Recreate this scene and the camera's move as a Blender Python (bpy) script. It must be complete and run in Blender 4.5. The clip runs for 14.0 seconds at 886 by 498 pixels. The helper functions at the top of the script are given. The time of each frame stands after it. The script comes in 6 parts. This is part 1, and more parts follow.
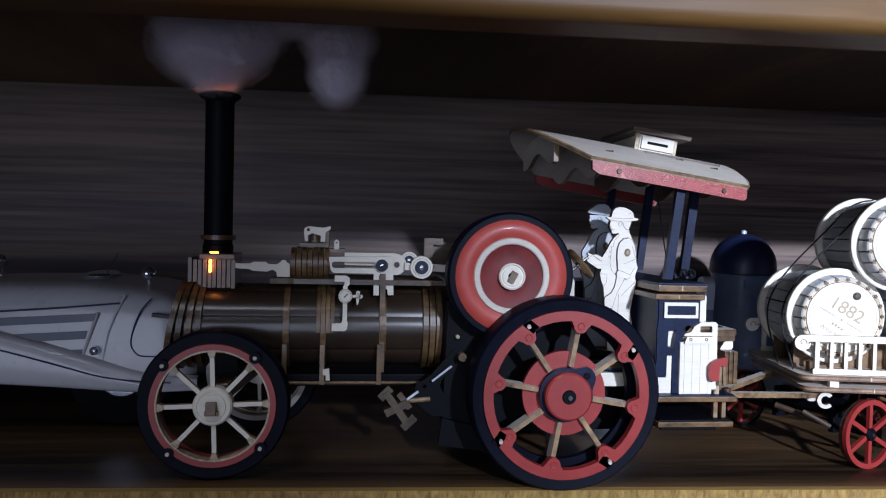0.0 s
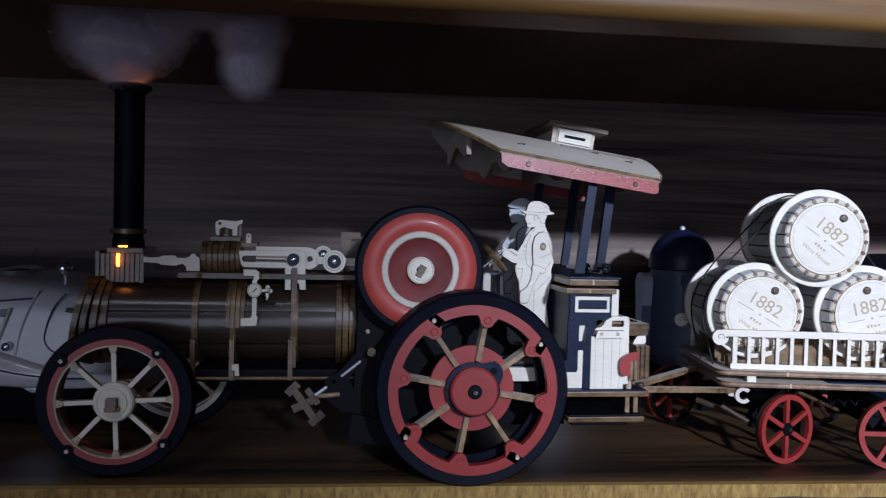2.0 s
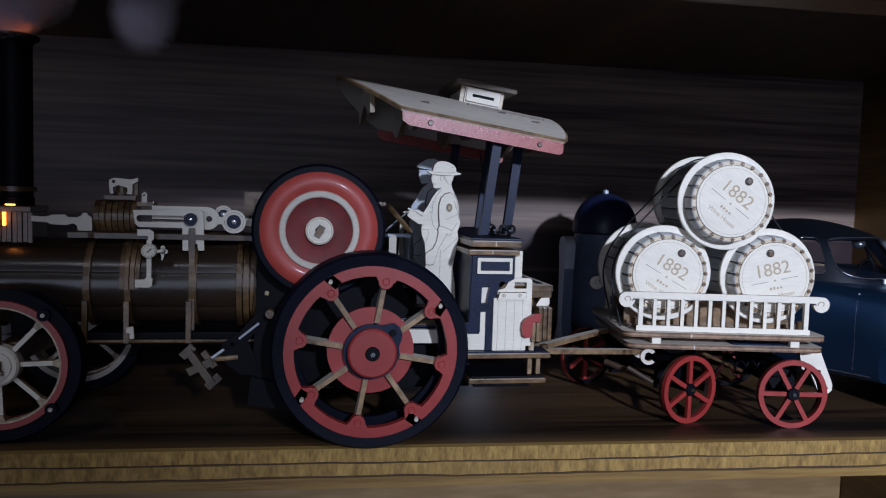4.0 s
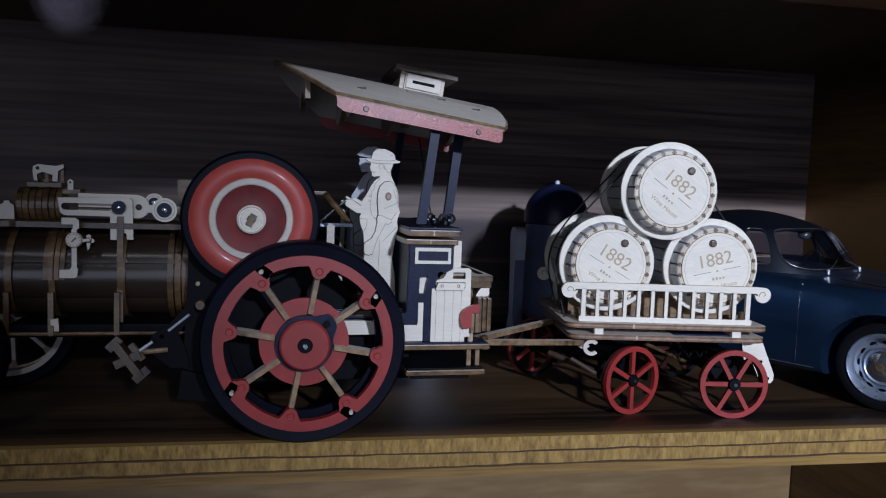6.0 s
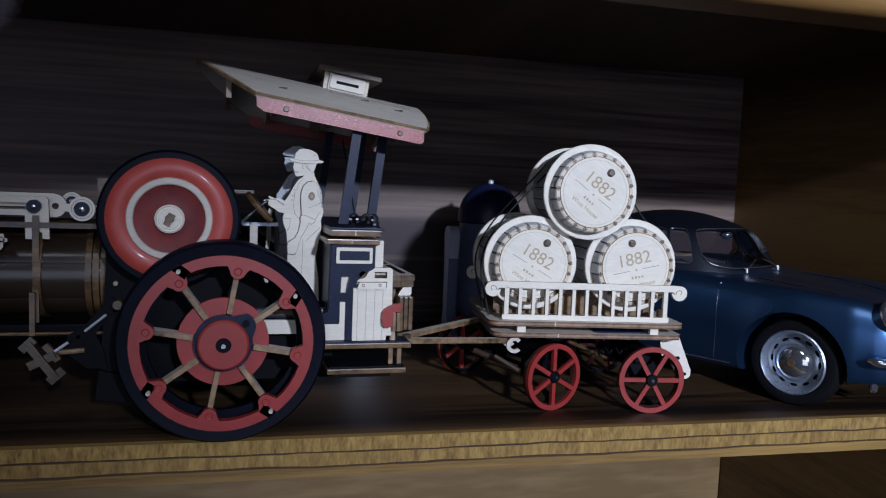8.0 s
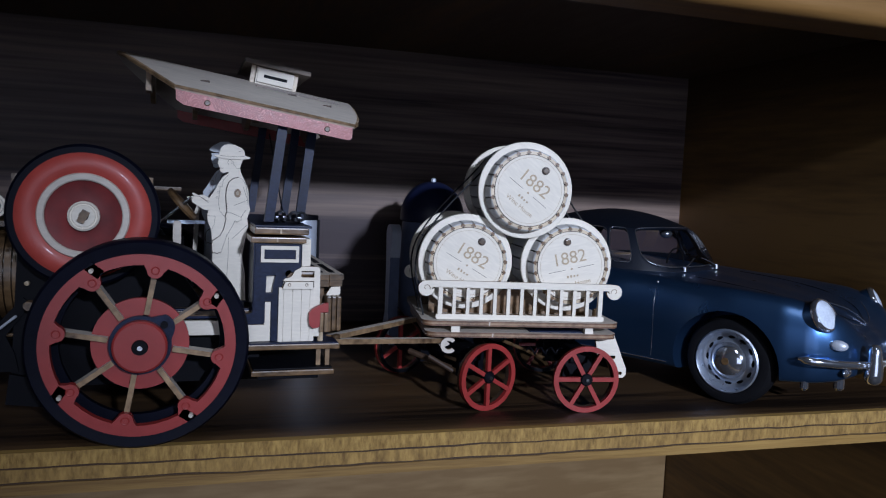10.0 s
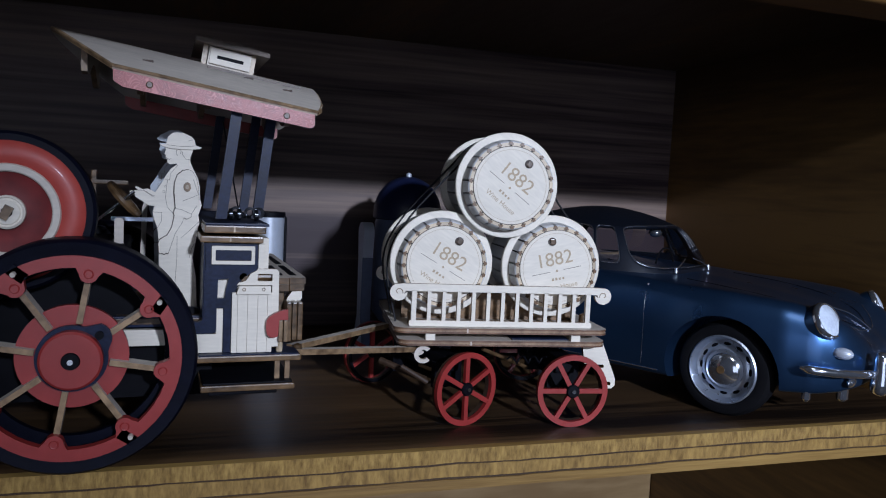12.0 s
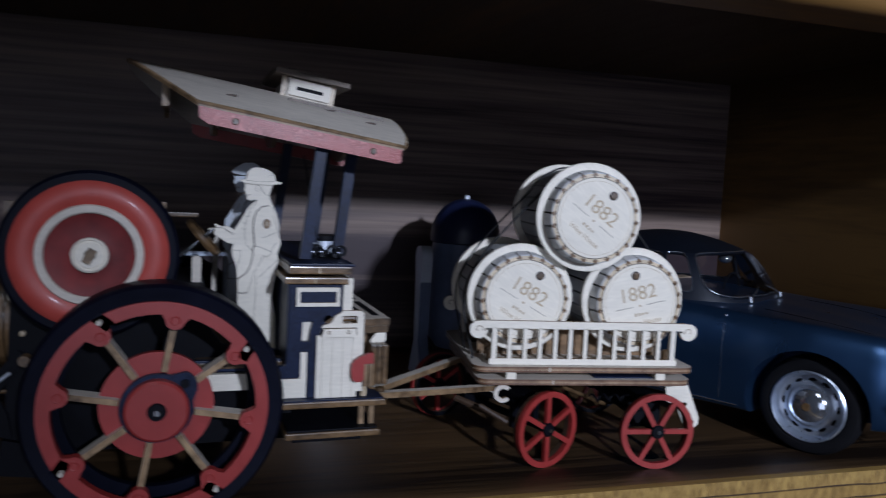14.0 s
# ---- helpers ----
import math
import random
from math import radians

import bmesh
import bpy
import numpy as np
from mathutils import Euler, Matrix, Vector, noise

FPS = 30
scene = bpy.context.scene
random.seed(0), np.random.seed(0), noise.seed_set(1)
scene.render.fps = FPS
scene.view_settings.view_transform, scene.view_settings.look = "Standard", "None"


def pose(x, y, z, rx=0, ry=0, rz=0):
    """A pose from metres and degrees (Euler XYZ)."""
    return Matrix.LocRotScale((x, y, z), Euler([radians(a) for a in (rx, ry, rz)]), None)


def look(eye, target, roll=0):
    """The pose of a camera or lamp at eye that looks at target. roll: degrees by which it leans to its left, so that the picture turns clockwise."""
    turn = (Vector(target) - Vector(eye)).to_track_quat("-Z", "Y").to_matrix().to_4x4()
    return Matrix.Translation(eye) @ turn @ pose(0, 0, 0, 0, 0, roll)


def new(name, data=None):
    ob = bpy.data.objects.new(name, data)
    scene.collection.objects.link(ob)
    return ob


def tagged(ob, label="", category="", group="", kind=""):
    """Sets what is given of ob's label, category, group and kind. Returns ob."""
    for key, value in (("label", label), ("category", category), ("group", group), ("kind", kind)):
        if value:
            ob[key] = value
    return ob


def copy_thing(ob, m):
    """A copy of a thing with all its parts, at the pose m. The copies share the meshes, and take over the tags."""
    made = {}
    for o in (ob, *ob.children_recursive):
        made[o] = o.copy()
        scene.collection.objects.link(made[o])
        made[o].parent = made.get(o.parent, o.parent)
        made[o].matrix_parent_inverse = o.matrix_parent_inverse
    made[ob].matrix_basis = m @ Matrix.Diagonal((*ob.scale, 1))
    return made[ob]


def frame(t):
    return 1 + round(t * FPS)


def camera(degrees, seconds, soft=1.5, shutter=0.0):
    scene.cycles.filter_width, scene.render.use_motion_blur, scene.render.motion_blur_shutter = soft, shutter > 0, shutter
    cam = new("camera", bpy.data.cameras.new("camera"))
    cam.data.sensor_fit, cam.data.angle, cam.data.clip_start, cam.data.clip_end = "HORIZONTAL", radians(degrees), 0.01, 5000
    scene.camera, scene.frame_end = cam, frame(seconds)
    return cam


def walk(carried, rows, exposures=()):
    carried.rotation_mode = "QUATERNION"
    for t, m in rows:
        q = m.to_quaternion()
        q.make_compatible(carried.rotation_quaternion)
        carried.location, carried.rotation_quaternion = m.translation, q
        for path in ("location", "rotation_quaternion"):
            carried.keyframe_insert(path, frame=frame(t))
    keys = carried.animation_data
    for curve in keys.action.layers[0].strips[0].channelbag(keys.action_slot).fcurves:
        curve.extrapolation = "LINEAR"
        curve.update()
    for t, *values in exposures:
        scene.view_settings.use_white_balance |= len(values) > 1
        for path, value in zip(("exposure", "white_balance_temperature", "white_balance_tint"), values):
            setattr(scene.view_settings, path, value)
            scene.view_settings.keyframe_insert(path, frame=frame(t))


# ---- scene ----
cam = camera(60.65, 14.0, soft=1.1, shutter=0.5)
EXPOSURES = [(0, 0.66), (1, 0.57), (2, 0.19), (3, -0.03), (6.5, -0.25), (12.5, -0.3), (14, -0.42)]
PATH = [
    (0, (-0.00829, -0.19731, 0.07152), (0.11438, 0.79473, 0.04322), 1.337),
    (0.5, (-0.00709, -0.19564, 0.07232), (0.11570, 0.79654, 0.04971), 1.330),
    (1, (-0.00130, -0.19769, 0.07206), (0.12007, 0.79475, 0.05389), 1.316),
    (1.5, (0.00618, -0.19818, 0.07095), (0.13249, 0.79355, 0.04840), 1.334),
    (2, (0.01441, -0.19786, 0.07029), (0.15231, 0.79218, 0.04180), 1.388),
    (2.5, (0.01967, -0.19557, 0.07049), (0.17376, 0.79166, 0.03011), 1.560),
    (3, (0.02647, -0.19221, 0.06985), (0.19656, 0.79187, 0.01832), 1.680),
    (3.5, (0.02855, -0.19336, 0.06942), (0.20951, 0.78811, 0.00637), 1.765),
    (4, (0.03157, -0.19696, 0.06894), (0.22109, 0.78234, -0.00219), 1.779),
    (6.5, (0.04450, -0.19433, 0.06795), (0.28185, 0.77369, -0.01334), 2.065),
    (7, (0.04728, -0.19408, 0.06842), (0.29775, 0.77036, -0.01593), 2.152),
    (7.5, (0.04876, -0.19587, 0.06962), (0.31543, 0.76420, -0.01494), 2.269),
    (8, (0.05075, -0.19987, 0.06955), (0.33216, 0.75622, -0.01227), 2.338),
    (10.5, (0.06380, -0.19810, 0.06938), (0.39959, 0.74033, -0.01186), 2.641),
    (11, (0.06614, -0.19235, 0.06932), (0.40967, 0.74320, -0.01271), 2.700),
    (11.5, (0.06763, -0.18460, 0.06870), (0.41675, 0.74878, -0.01449), 2.779),
    (12, (0.06959, -0.18018, 0.06841), (0.42102, 0.75246, -0.01334), 2.754),
    (12.5, (0.07094, -0.17929, 0.06947), (0.42254, 0.75334, -0.01156), 2.741),
    (13, (0.07093, -0.17704, 0.07060), (0.42291, 0.75542, -0.01082), 2.745),
    (13.5, (0.06924, -0.17181, 0.07424), (0.42148, 0.76041, -0.00868), 2.784),
    (14, (0.05441, -0.16528, 0.07647), (0.39032, 0.77303, -0.00562), 2.741),
]
walk(cam, [(t, look(eye, target, roll)) for t, eye, target, roll in PATH], EXPOSURES)

# ---- world and light ----
world = bpy.data.worlds.new("room_air")
scene.world = world
world.use_nodes = True
world.node_tree.nodes["Background"].inputs["Color"].default_value = (0.55, 0.62, 0.8, 1)
world.node_tree.nodes["Background"].inputs["Strength"].default_value = 0.01


LAMP = Vector((0.22, -1.0, 0.335))
lamp_data = bpy.data.lights.new("room_lamp", "SPOT")
lamp_data.energy, lamp_data.color, lamp_data.shadow_soft_size = 60, (0.68, 0.775, 1.0), 0.02
lamp_data.spot_size, lamp_data.spot_blend = radians(33), 1.0
new("room_lamp", lamp_data).matrix_world = look(LAMP, (0.26, 0, 0.073))
# added soft fill far behind the camera, standing for the room's stray light
soft_data = bpy.data.lights.new("room_window", "AREA")
soft_data.shape, soft_data.size, soft_data.size_y, soft_data.energy, soft_data.color = "RECTANGLE", 1.2, 0.9, 5.6, (0.68, 0.76, 1.0)
new("room_window", soft_data).matrix_world = look((-0.5, -1.95, 0.02), (0.1, 0, 0.06))
# added overhead fill, unseen, high up to the left; brightens roof, lip and floor
top_data = bpy.data.lights.new("ceiling_lamp", "AREA")
top_data.shape, top_data.size, top_data.energy, top_data.color = "DISK", 0.4, 2.3, (0.8, 0.86, 1.0)
new("ceiling_lamp", top_data).matrix_world = look((-0.25, -0.85, 1.05), (0.1, 0, 0.05))


# ---- materials ----
def nodes_of(m):
    m.use_nodes = True
    return m.node_tree.nodes, m.node_tree.links, m.node_tree.nodes["Principled BSDF"]


def surface(name, color, rough=0.6, metal=0.0, vary=0.12, size=600.0, bump=0.15, stretch=(1, 1, 1), coat=0.0, second=None,
            fine=0.0, per_piece=0.0, spec=0.5):
    """A painted, plastic, metal or plywood surface with colour drift at two scales, fine relief and uneven gloss."""
    m = bpy.data.materials.new(name)
    n, l, p = nodes_of(m)
    co = n.new("ShaderNodeTexCoord")
    mp = n.new("ShaderNodeMapping")
    mp.inputs["Scale"].default_value = stretch
    l.new(co.outputs["Object"], mp.inputs["Vector"])
    big, small = n.new("ShaderNodeTexNoise"), n.new("ShaderNodeTexNoise")
    big.inputs["Scale"].default_value, small.inputs["Scale"].default_value = size * 0.15, size
    big.inputs["Detail"].default_value, small.inputs["Detail"].default_value = 3, 5
    for t in (big, small):
        l.new(mp.outputs[0], t.inputs["Vector"])
    mix = n.new("ShaderNodeMix")
    mix.data_type = "RGBA"
    add = n.new("ShaderNodeMath")
    add.operation = "ADD"
    half = n.new("ShaderNodeMath")
    half.operation = "MULTIPLY"
    half.inputs[1].default_value = 0.5
    l.new(big.outputs["Fac"], add.inputs[0])
    l.new(small.outputs["Fac"], add.inputs[1])
    l.new(add.outputs[0], half.inputs[0])
    sharp = n.new("ShaderNodeMapRange")
    sharp.inputs["From Min"].default_value, sharp.inputs["From Max"].default_value = 0.32, 0.68
    l.new(half.outputs[0], sharp.inputs["Value"])
    l.new(sharp.outputs["Result"], mix.inputs["Factor"])
    a = [max(0.0, c * (1 - vary)) for c in color]
    b = second or [min(1.0, c * (1 + vary)) for c in color]
    mix.inputs["A"].default_value, mix.inputs["B"].default_value = (*a, 1), (*b, 1)
    out = mix.outputs["Result"]
    if per_piece:
        info = n.new("ShaderNodeObjectInfo")
        hsv = n.new("ShaderNodeHueSaturation")
        rng = n.new("ShaderNodeMapRange")
        rng.inputs["To Min"].default_value, rng.inputs["To Max"].default_value = 1 - per_piece, 1 + per_piece
        l.new(info.outputs["Random"], rng.inputs["Value"])
        l.new(rng.outputs["Result"], hsv.inputs["Value"])
        l.new(out, hsv.inputs["Color"])
        out = hsv.outputs["Color"]
    l.new(out, p.inputs["Base Color"])
    rr = n.new("ShaderNodeMapRange")
    rr.inputs["To Min"].default_value, rr.inputs["To Max"].default_value = max(0.02, rough - 0.08), min(1, rough + 0.08)
    l.new(small.outputs["Fac"], rr.inputs["Value"])
    l.new(rr.outputs["Result"], p.inputs["Roughness"])
    p.inputs["Metallic"].default_value = metal
    p.inputs["Specular IOR Level"].default_value = spec
    p.inputs["Coat Weight"].default_value = coat
    p.inputs["Coat Roughness"].default_value = 0.12
    if bump:
        bp = n.new("ShaderNodeBump")
        bp.inputs["Strength"].default_value, bp.inputs["Distance"].default_value = bump, 0.0002
        l.new(small.outputs["Fac"], bp.inputs["Height"])
        l.new(bp.outputs[0], p.inputs["Normal"])
    return m


def timber(name, dark, light, rough=0.45, grain=(9, 160, 160), bands=55.0, coat=0.15, contrast=(0.35, 0.65), bump=0.15, spec=0.5):
    """Veneer: long wavy grain along the first axis, pores and broad figure."""
    m = bpy.data.materials.new(name)
    n, l, p = nodes_of(m)
    co = n.new("ShaderNodeTexCoord")
    mp = n.new("ShaderNodeMapping")
    mp.inputs["Scale"].default_value = grain
    l.new(co.outputs["Object"], mp.inputs["Vector"])
    warp, pores, fig = n.new("ShaderNodeTexNoise"), n.new("ShaderNodeTexNoise"), n.new("ShaderNodeTexNoise")
    warp.inputs["Scale"].default_value, warp.inputs["Detail"].default_value, warp.inputs["Distortion"].default_value = 0.42, 6, 0.6
    pores.inputs["Scale"].default_value, pores.inputs["Detail"].default_value = 6.0, 4
    fig.inputs["Scale"].default_value, fig.inputs["Detail"].default_value = 0.16, 3
    for t in (warp, pores, fig):
        l.new(mp.outputs[0], t.inputs["Vector"])
    s1 = n.new("ShaderNodeMath")
    s1.operation = "MULTIPLY_ADD"
    s1.inputs[1].default_value = 0.3
    l.new(pores.outputs["Fac"], s1.inputs[0])
    s2 = n.new("ShaderNodeMath")
    s2.operation = "MULTIPLY_ADD"
    s2.inputs[1].default_value = 0.55
    l.new(warp.outputs["Fac"], s2.inputs[0])
    l.new(s1.outputs[0], s2.inputs[2])
    l.new(fig.outputs["Fac"], s1.inputs[2])
    sh = n.new("ShaderNodeMapRange")
    sh.inputs["From Min"].default_value, sh.inputs["From Max"].default_value = contrast[0] + 0.42, contrast[1] + 0.42
    l.new(s2.outputs[0], sh.inputs["Value"])
    mix = n.new("ShaderNodeMix")
    mix.data_type = "RGBA"
    mix.inputs["A"].default_value, mix.inputs["B"].default_value = (*dark, 1), (*light, 1)
    l.new(sh.outputs["Result"], mix.inputs["Factor"])
    l.new(mix.outputs["Result"], p.inputs["Base Color"])
    rr = n.new("ShaderNodeMapRange")
    rr.inputs["To Min"].default_value, rr.inputs["To Max"].default_value = rough - 0.07, rough + 0.1
    l.new(pores.outputs["Fac"], rr.inputs["Value"])
    l.new(rr.outputs["Result"], p.inputs["Roughness"])
    p.inputs["Coat Weight"].default_value, p.inputs["Coat Roughness"].default_value = coat, 0.25
    p.inputs["Specular IOR Level"].default_value = spec
    bp = n.new("ShaderNodeBump")
    bp.inputs["Strength"].default_value, bp.inputs["Distance"].default_value = bump, 0.0003
    l.new(pores.outputs["Fac"], bp.inputs["Height"])
    l.new(bp.outputs[0], p.inputs["Normal"])
    return m


def glowing(name, color, strength):
    m = bpy.data.materials.new(name)
    n, l, p = nodes_of(m)
    p.inputs["Base Color"].default_value = (*color, 1)
    p.inputs["Emission Color"].default_value = (*color, 1)
    p.inputs["Emission Strength"].default_value = strength
    return m


def clear(name, color=(1, 1, 1), rough=0.02, alpha=0.15):
    """Thin clear plastic: mostly see-through, with a glossy skin."""
    m = bpy.data.materials.new(name)
    n, l, p = nodes_of(m)
    out = n["Material Output"]
    tr, gl, mx = n.new("ShaderNodeBsdfTransparent"), n.new("ShaderNodeBsdfGlossy"), n.new("ShaderNodeMixShader")
    tr.inputs["Color"].default_value = (*color, 1)
    gl.inputs["Roughness"].default_value = rough
    fr = n.new("ShaderNodeFresnel")
    fr.inputs["IOR"].default_value = 1.45
    ad = n.new("ShaderNodeMath")
    ad.operation = "ADD"
    ad.use_clamp = True
    ad.inputs[1].default_value = alpha
    l.new(fr.outputs[0], ad.inputs[0])
    l.new(ad.outputs[0], mx.inputs["Fac"])
    l.new(tr.outputs[0], mx.inputs[1])
    l.new(gl.outputs[0], mx.inputs[2])
    l.new(mx.outputs[0], out.inputs["Surface"])
    return m


def engraved(name, ground, line):
    """Red paint with swirling fine engraved lines that follow the contours of a soft noise."""
    m = surface(name, ground, 0.36, vary=0.2, size=900, bump=0.15)
    n, l, p = nodes_of(m)
    co, tx, mul, fr, rg, mix = (n.new(k) for k in ("ShaderNodeTexCoord", "ShaderNodeTexNoise", "ShaderNodeMath", "ShaderNodeMath", "ShaderNodeMapRange", "ShaderNodeMix"))
    tx.inputs["Scale"].default_value, tx.inputs["Detail"].default_value, tx.inputs["Distortion"].default_value = 260, 1.0, 0.8
    mul.operation, mul.inputs[1].default_value = "MULTIPLY", 17.0
    fr.operation, fr.inputs[1].default_value = "PINGPONG", 0.5
    rg.inputs["From Min"].default_value, rg.inputs["From Max"].default_value = 0.3, 0.48
    mix.data_type = "RGBA"
    mix.inputs["B"].default_value = (*line, 1)
    l.new(co.outputs["Object"], tx.inputs["Vector"])
    l.new(tx.outputs["Fac"], mul.inputs[0])
    l.new(mul.outputs[0], fr.inputs[0])
    l.new(fr.outputs[0], rg.inputs["Value"])
    l.new(rg.outputs["Result"], mix.inputs["Factor"])
    old = p.inputs["Base Color"].links[0].from_socket
    l.new(old, mix.inputs["A"])
    l.new(mix.outputs["Result"], p.inputs["Base Color"])
    return m


WALNUT = timber("walnut_veneer", (0.04, 0.0235, 0.028), (0.26, 0.187, 0.152), 0.5, grain=(2.2, 75, 75), contrast=(0.41, 0.61), coat=0.0, bump=0.06, spec=0.35)
SIDE_WOOD = timber("side_veneer", (0.075, 0.037, 0.012), (0.27, 0.142, 0.04), 0.5, grain=(40, 6, 70), contrast=(0.38, 0.64), coat=0.05)
SHELF_WOOD = timber("shelf_veneer", (0.013, 0.007, 0.004), (0.12, 0.067, 0.03), 0.42, grain=(4, 130, 90), contrast=(0.38, 0.62), coat=0.0, spec=0.32)
LIP_WOOD = timber("lip_wood", (0.15, 0.075, 0.022), (0.34, 0.185, 0.06), 0.45, grain=(5, 60, 60), coat=0.0, spec=0.3)
EDGE_WOOD = timber("edge_wood", (0.17, 0.09, 0.02), (0.45, 0.28, 0.078), 0.55, grain=(5200, 300, 1500), contrast=(0.26, 0.74), coat=0.0, bump=0.45)
EDGE_LONG = timber("edge_long_grain", (0.16, 0.083, 0.019), (0.4, 0.245, 0.07), 0.55, grain=(14, 300, 420), contrast=(0.33, 0.66), coat=0.0, bump=0.2)
EDGE_MID = timber("edge_mid_grain", (0.15, 0.08, 0.018), (0.42, 0.255, 0.07), 0.55, grain=(3400, 300, 1100), contrast=(0.24, 0.74), coat=0.0, bump=0.35)
EDGE_DARK = timber("edge_groove", (0.022, 0.011, 0.005), (0.06, 0.03, 0.012), 0.7, grain=(20, 90, 90), coat=0.0)
BACK_LOW = timber("lower_back_veneer", (0.2, 0.12, 0.05), (0.42, 0.29, 0.14), 0.5, grain=(6, 40, 40))
PLY = surface("birch_ply", (0.75, 0.69, 0.59), 0.6, vary=0.09, size=350, stretch=(1, 1, 5), bump=0.12)
PLY_GREY = surface("weathered_birch_ply", (0.57, 0.51, 0.44), 0.6, vary=0.14, size=260, stretch=(1, 4, 4), bump=0.1)
FIGURE_GREY = surface("blue_grey_painted_ply", (0.46, 0.49, 0.53), 0.6, vary=0.1, size=260, bump=0.08)
STAVE = surface("grey_stave", (0.62, 0.62, 0.62), 0.6, vary=0.14, size=260, stretch=(4, 1, 4), bump=0.1, per_piece=0.12)
BURNT = surface("laser_cut_edge", (0.085, 0.042, 0.018), 0.45, vary=0.5, size=500, bump=0.2, second=(0.4, 0.26, 0.14))
BROWN = surface("stained_ply_brown", (0.026, 0.0125, 0.006), 0.36, vary=0.55, size=330, bump=0.3, stretch=(1, 1, 2.2), second=(0.21, 0.122, 0.056), coat=0.15, per_piece=0.35)
NAVY = surface("navy_paint", (0.0045, 0.0085, 0.03), 0.42, vary=0.4, size=900, bump=0.12, spec=0.22, stretch=(1, 1, 1.6), second=(0.011, 0.02, 0.056))
INK = surface("black_navy_tyre", (0.0026, 0.0033, 0.0095), 0.5, vary=0.3, size=400, bump=0.3, spec=0.09)
BLACK = surface("black_paint", (0.003, 0.0032, 0.0055), 0.55, vary=0.3, size=400, spec=0.1)
RED = surface("red_paint", (0.29, 0.029, 0.026), 0.44, vary=0.14, size=350, bump=0.2, coat=0.06)
DEEP_RED = surface("deep_red_paint", (0.24, 0.02, 0.018), 0.42, vary=0.25, size=300, coat=0.1)
OXBLOOD = surface("oxblood_red_paint", (0.14, 0.012, 0.013), 0.5, vary=0.35, size=220, spec=0.25, second=(0.23, 0.024, 0.023))
COPPER = surface("copper_red_rim", (0.4, 0.055, 0.042), 0.46, vary=0.15, size=250, coat=0.08, spec=0.4)
BOILER = surface("brown_boiler_card", (0.034, 0.0215, 0.0145), 0.3, vary=0.3, size=200, stretch=(0.3, 1, 1), bump=0.05, coat=0.2)
STEEL = surface("polished_steel", (0.7, 0.72, 0.75), 0.22, metal=1.0, vary=0.05, size=600, bump=0.02)
CHROME = surface("chrome", (0.78, 0.83, 0.92), 0.14, metal=0.95, vary=0.05, size=300, bump=0.0)
RIM_SILVER = surface("silver_wheel_paint", (0.56, 0.63, 0.75), 0.3, metal=0.85, vary=0.03, size=500, bump=0.05, coat=0.2)
BLUE_CAR = surface("dark_blue_car_paint", (0.05, 0.125, 0.275), 0.3, metal=0.9, vary=0.05, size=70, bump=0.0, coat=0.3)
ROOF_CAR = surface("dark_car_roof_paint", (0.008, 0.011, 0.019), 0.4, metal=0.2, vary=0.08, size=900, bump=0.0, coat=0.25)
RUBBER = surface("tyre_rubber", (0.005, 0.005, 0.0065), 0.8, vary=0.2, size=500, bump=0.1, spec=0.12)
GREY_CAR = surface("grey_white_car_paint", (0.54, 0.53, 0.56), 0.3, vary=0.05, size=300, bump=0.0, coat=0.4)
SEAT = surface("tan_seat_plastic", (0.3, 0.22, 0.15), 0.6, vary=0.15, size=300)
FROST = surface("frosted_headlamp", (0.66, 0.74, 0.9), 0.2, vary=0.2, size=1500, bump=0.5, coat=0.6)
GLASS = clear("car_window", (0.93, 0.93, 0.94), 0.02, 0.02)
TOY_BLUE = surface("blue_toy_plastic", (0.01, 0.015, 0.05), 0.42, vary=0.15, size=300, bump=0.0)
TOY_GREY = surface("grey_toy_plastic", (0.12, 0.155, 0.25), 0.4, vary=0.2, size=300, bump=0.0)
TOY_SILVER = surface("silver_toy_plastic", (0.6, 0.65, 0.74), 0.35, metal=0.35, vary=0.08, size=300, bump=0.0)
CHAIN_BLACK = surface("blackened_chain", (0.03, 0.032, 0.038), 0.2, metal=0.8, vary=0.2, size=900)
STRING = surface("black_string", (0.012, 0.012, 0.014), 0.8, vary=0.3, size=3000)
FASCIA = engraved("engraved_red_paint", (0.31, 0.042, 0.038), (0.56, 0.17, 0.16))
LANTERN_ROOF = surface("grey_brown_roof_ply", (0.07, 0.05, 0.038), 0.5, vary=0.5, size=300, stretch=(0.4, 2, 2), second=(0.2, 0.15, 0.115), bump=0.2)
CHAR = surface("charred_joint", (0.045, 0.024, 0.013), 0.6, vary=0.4, size=900)
TAN = surface("scorched_stave_end", (0.3, 0.2, 0.11), 0.4, vary=0.4, size=700, second=(0.66, 0.54, 0.38), bump=0.2, per_piece=0.2)
JOINT = surface("scorched_joint", (0.1, 0.048, 0.02), 0.4, vary=0.4, size=700, second=(0.2, 0.11, 0.05), bump=0.2)
ENGRAVE = surface("laser_engraving", (0.46, 0.36, 0.24), 0.7, vary=0.2, size=1500)
DECK_CORE = surface("deck_core_ply", (0.22, 0.12, 0.065), 0.5, vary=0.4, size=500, second=(0.42, 0.28, 0.17), bump=0.2)
DECK_EDGE = surface("scorched_deck_edge", (0.09, 0.035, 0.02), 0.45, vary=0.5, size=500, second=(0.24, 0.13, 0.075), bump=0.2)
FINE_LINE = surface("laser_line", (0.25, 0.22, 0.18), 0.7, vary=0.2, size=900)
LED = glowing("orange_led", (1.0, 0.28, 0.03), 9.0)
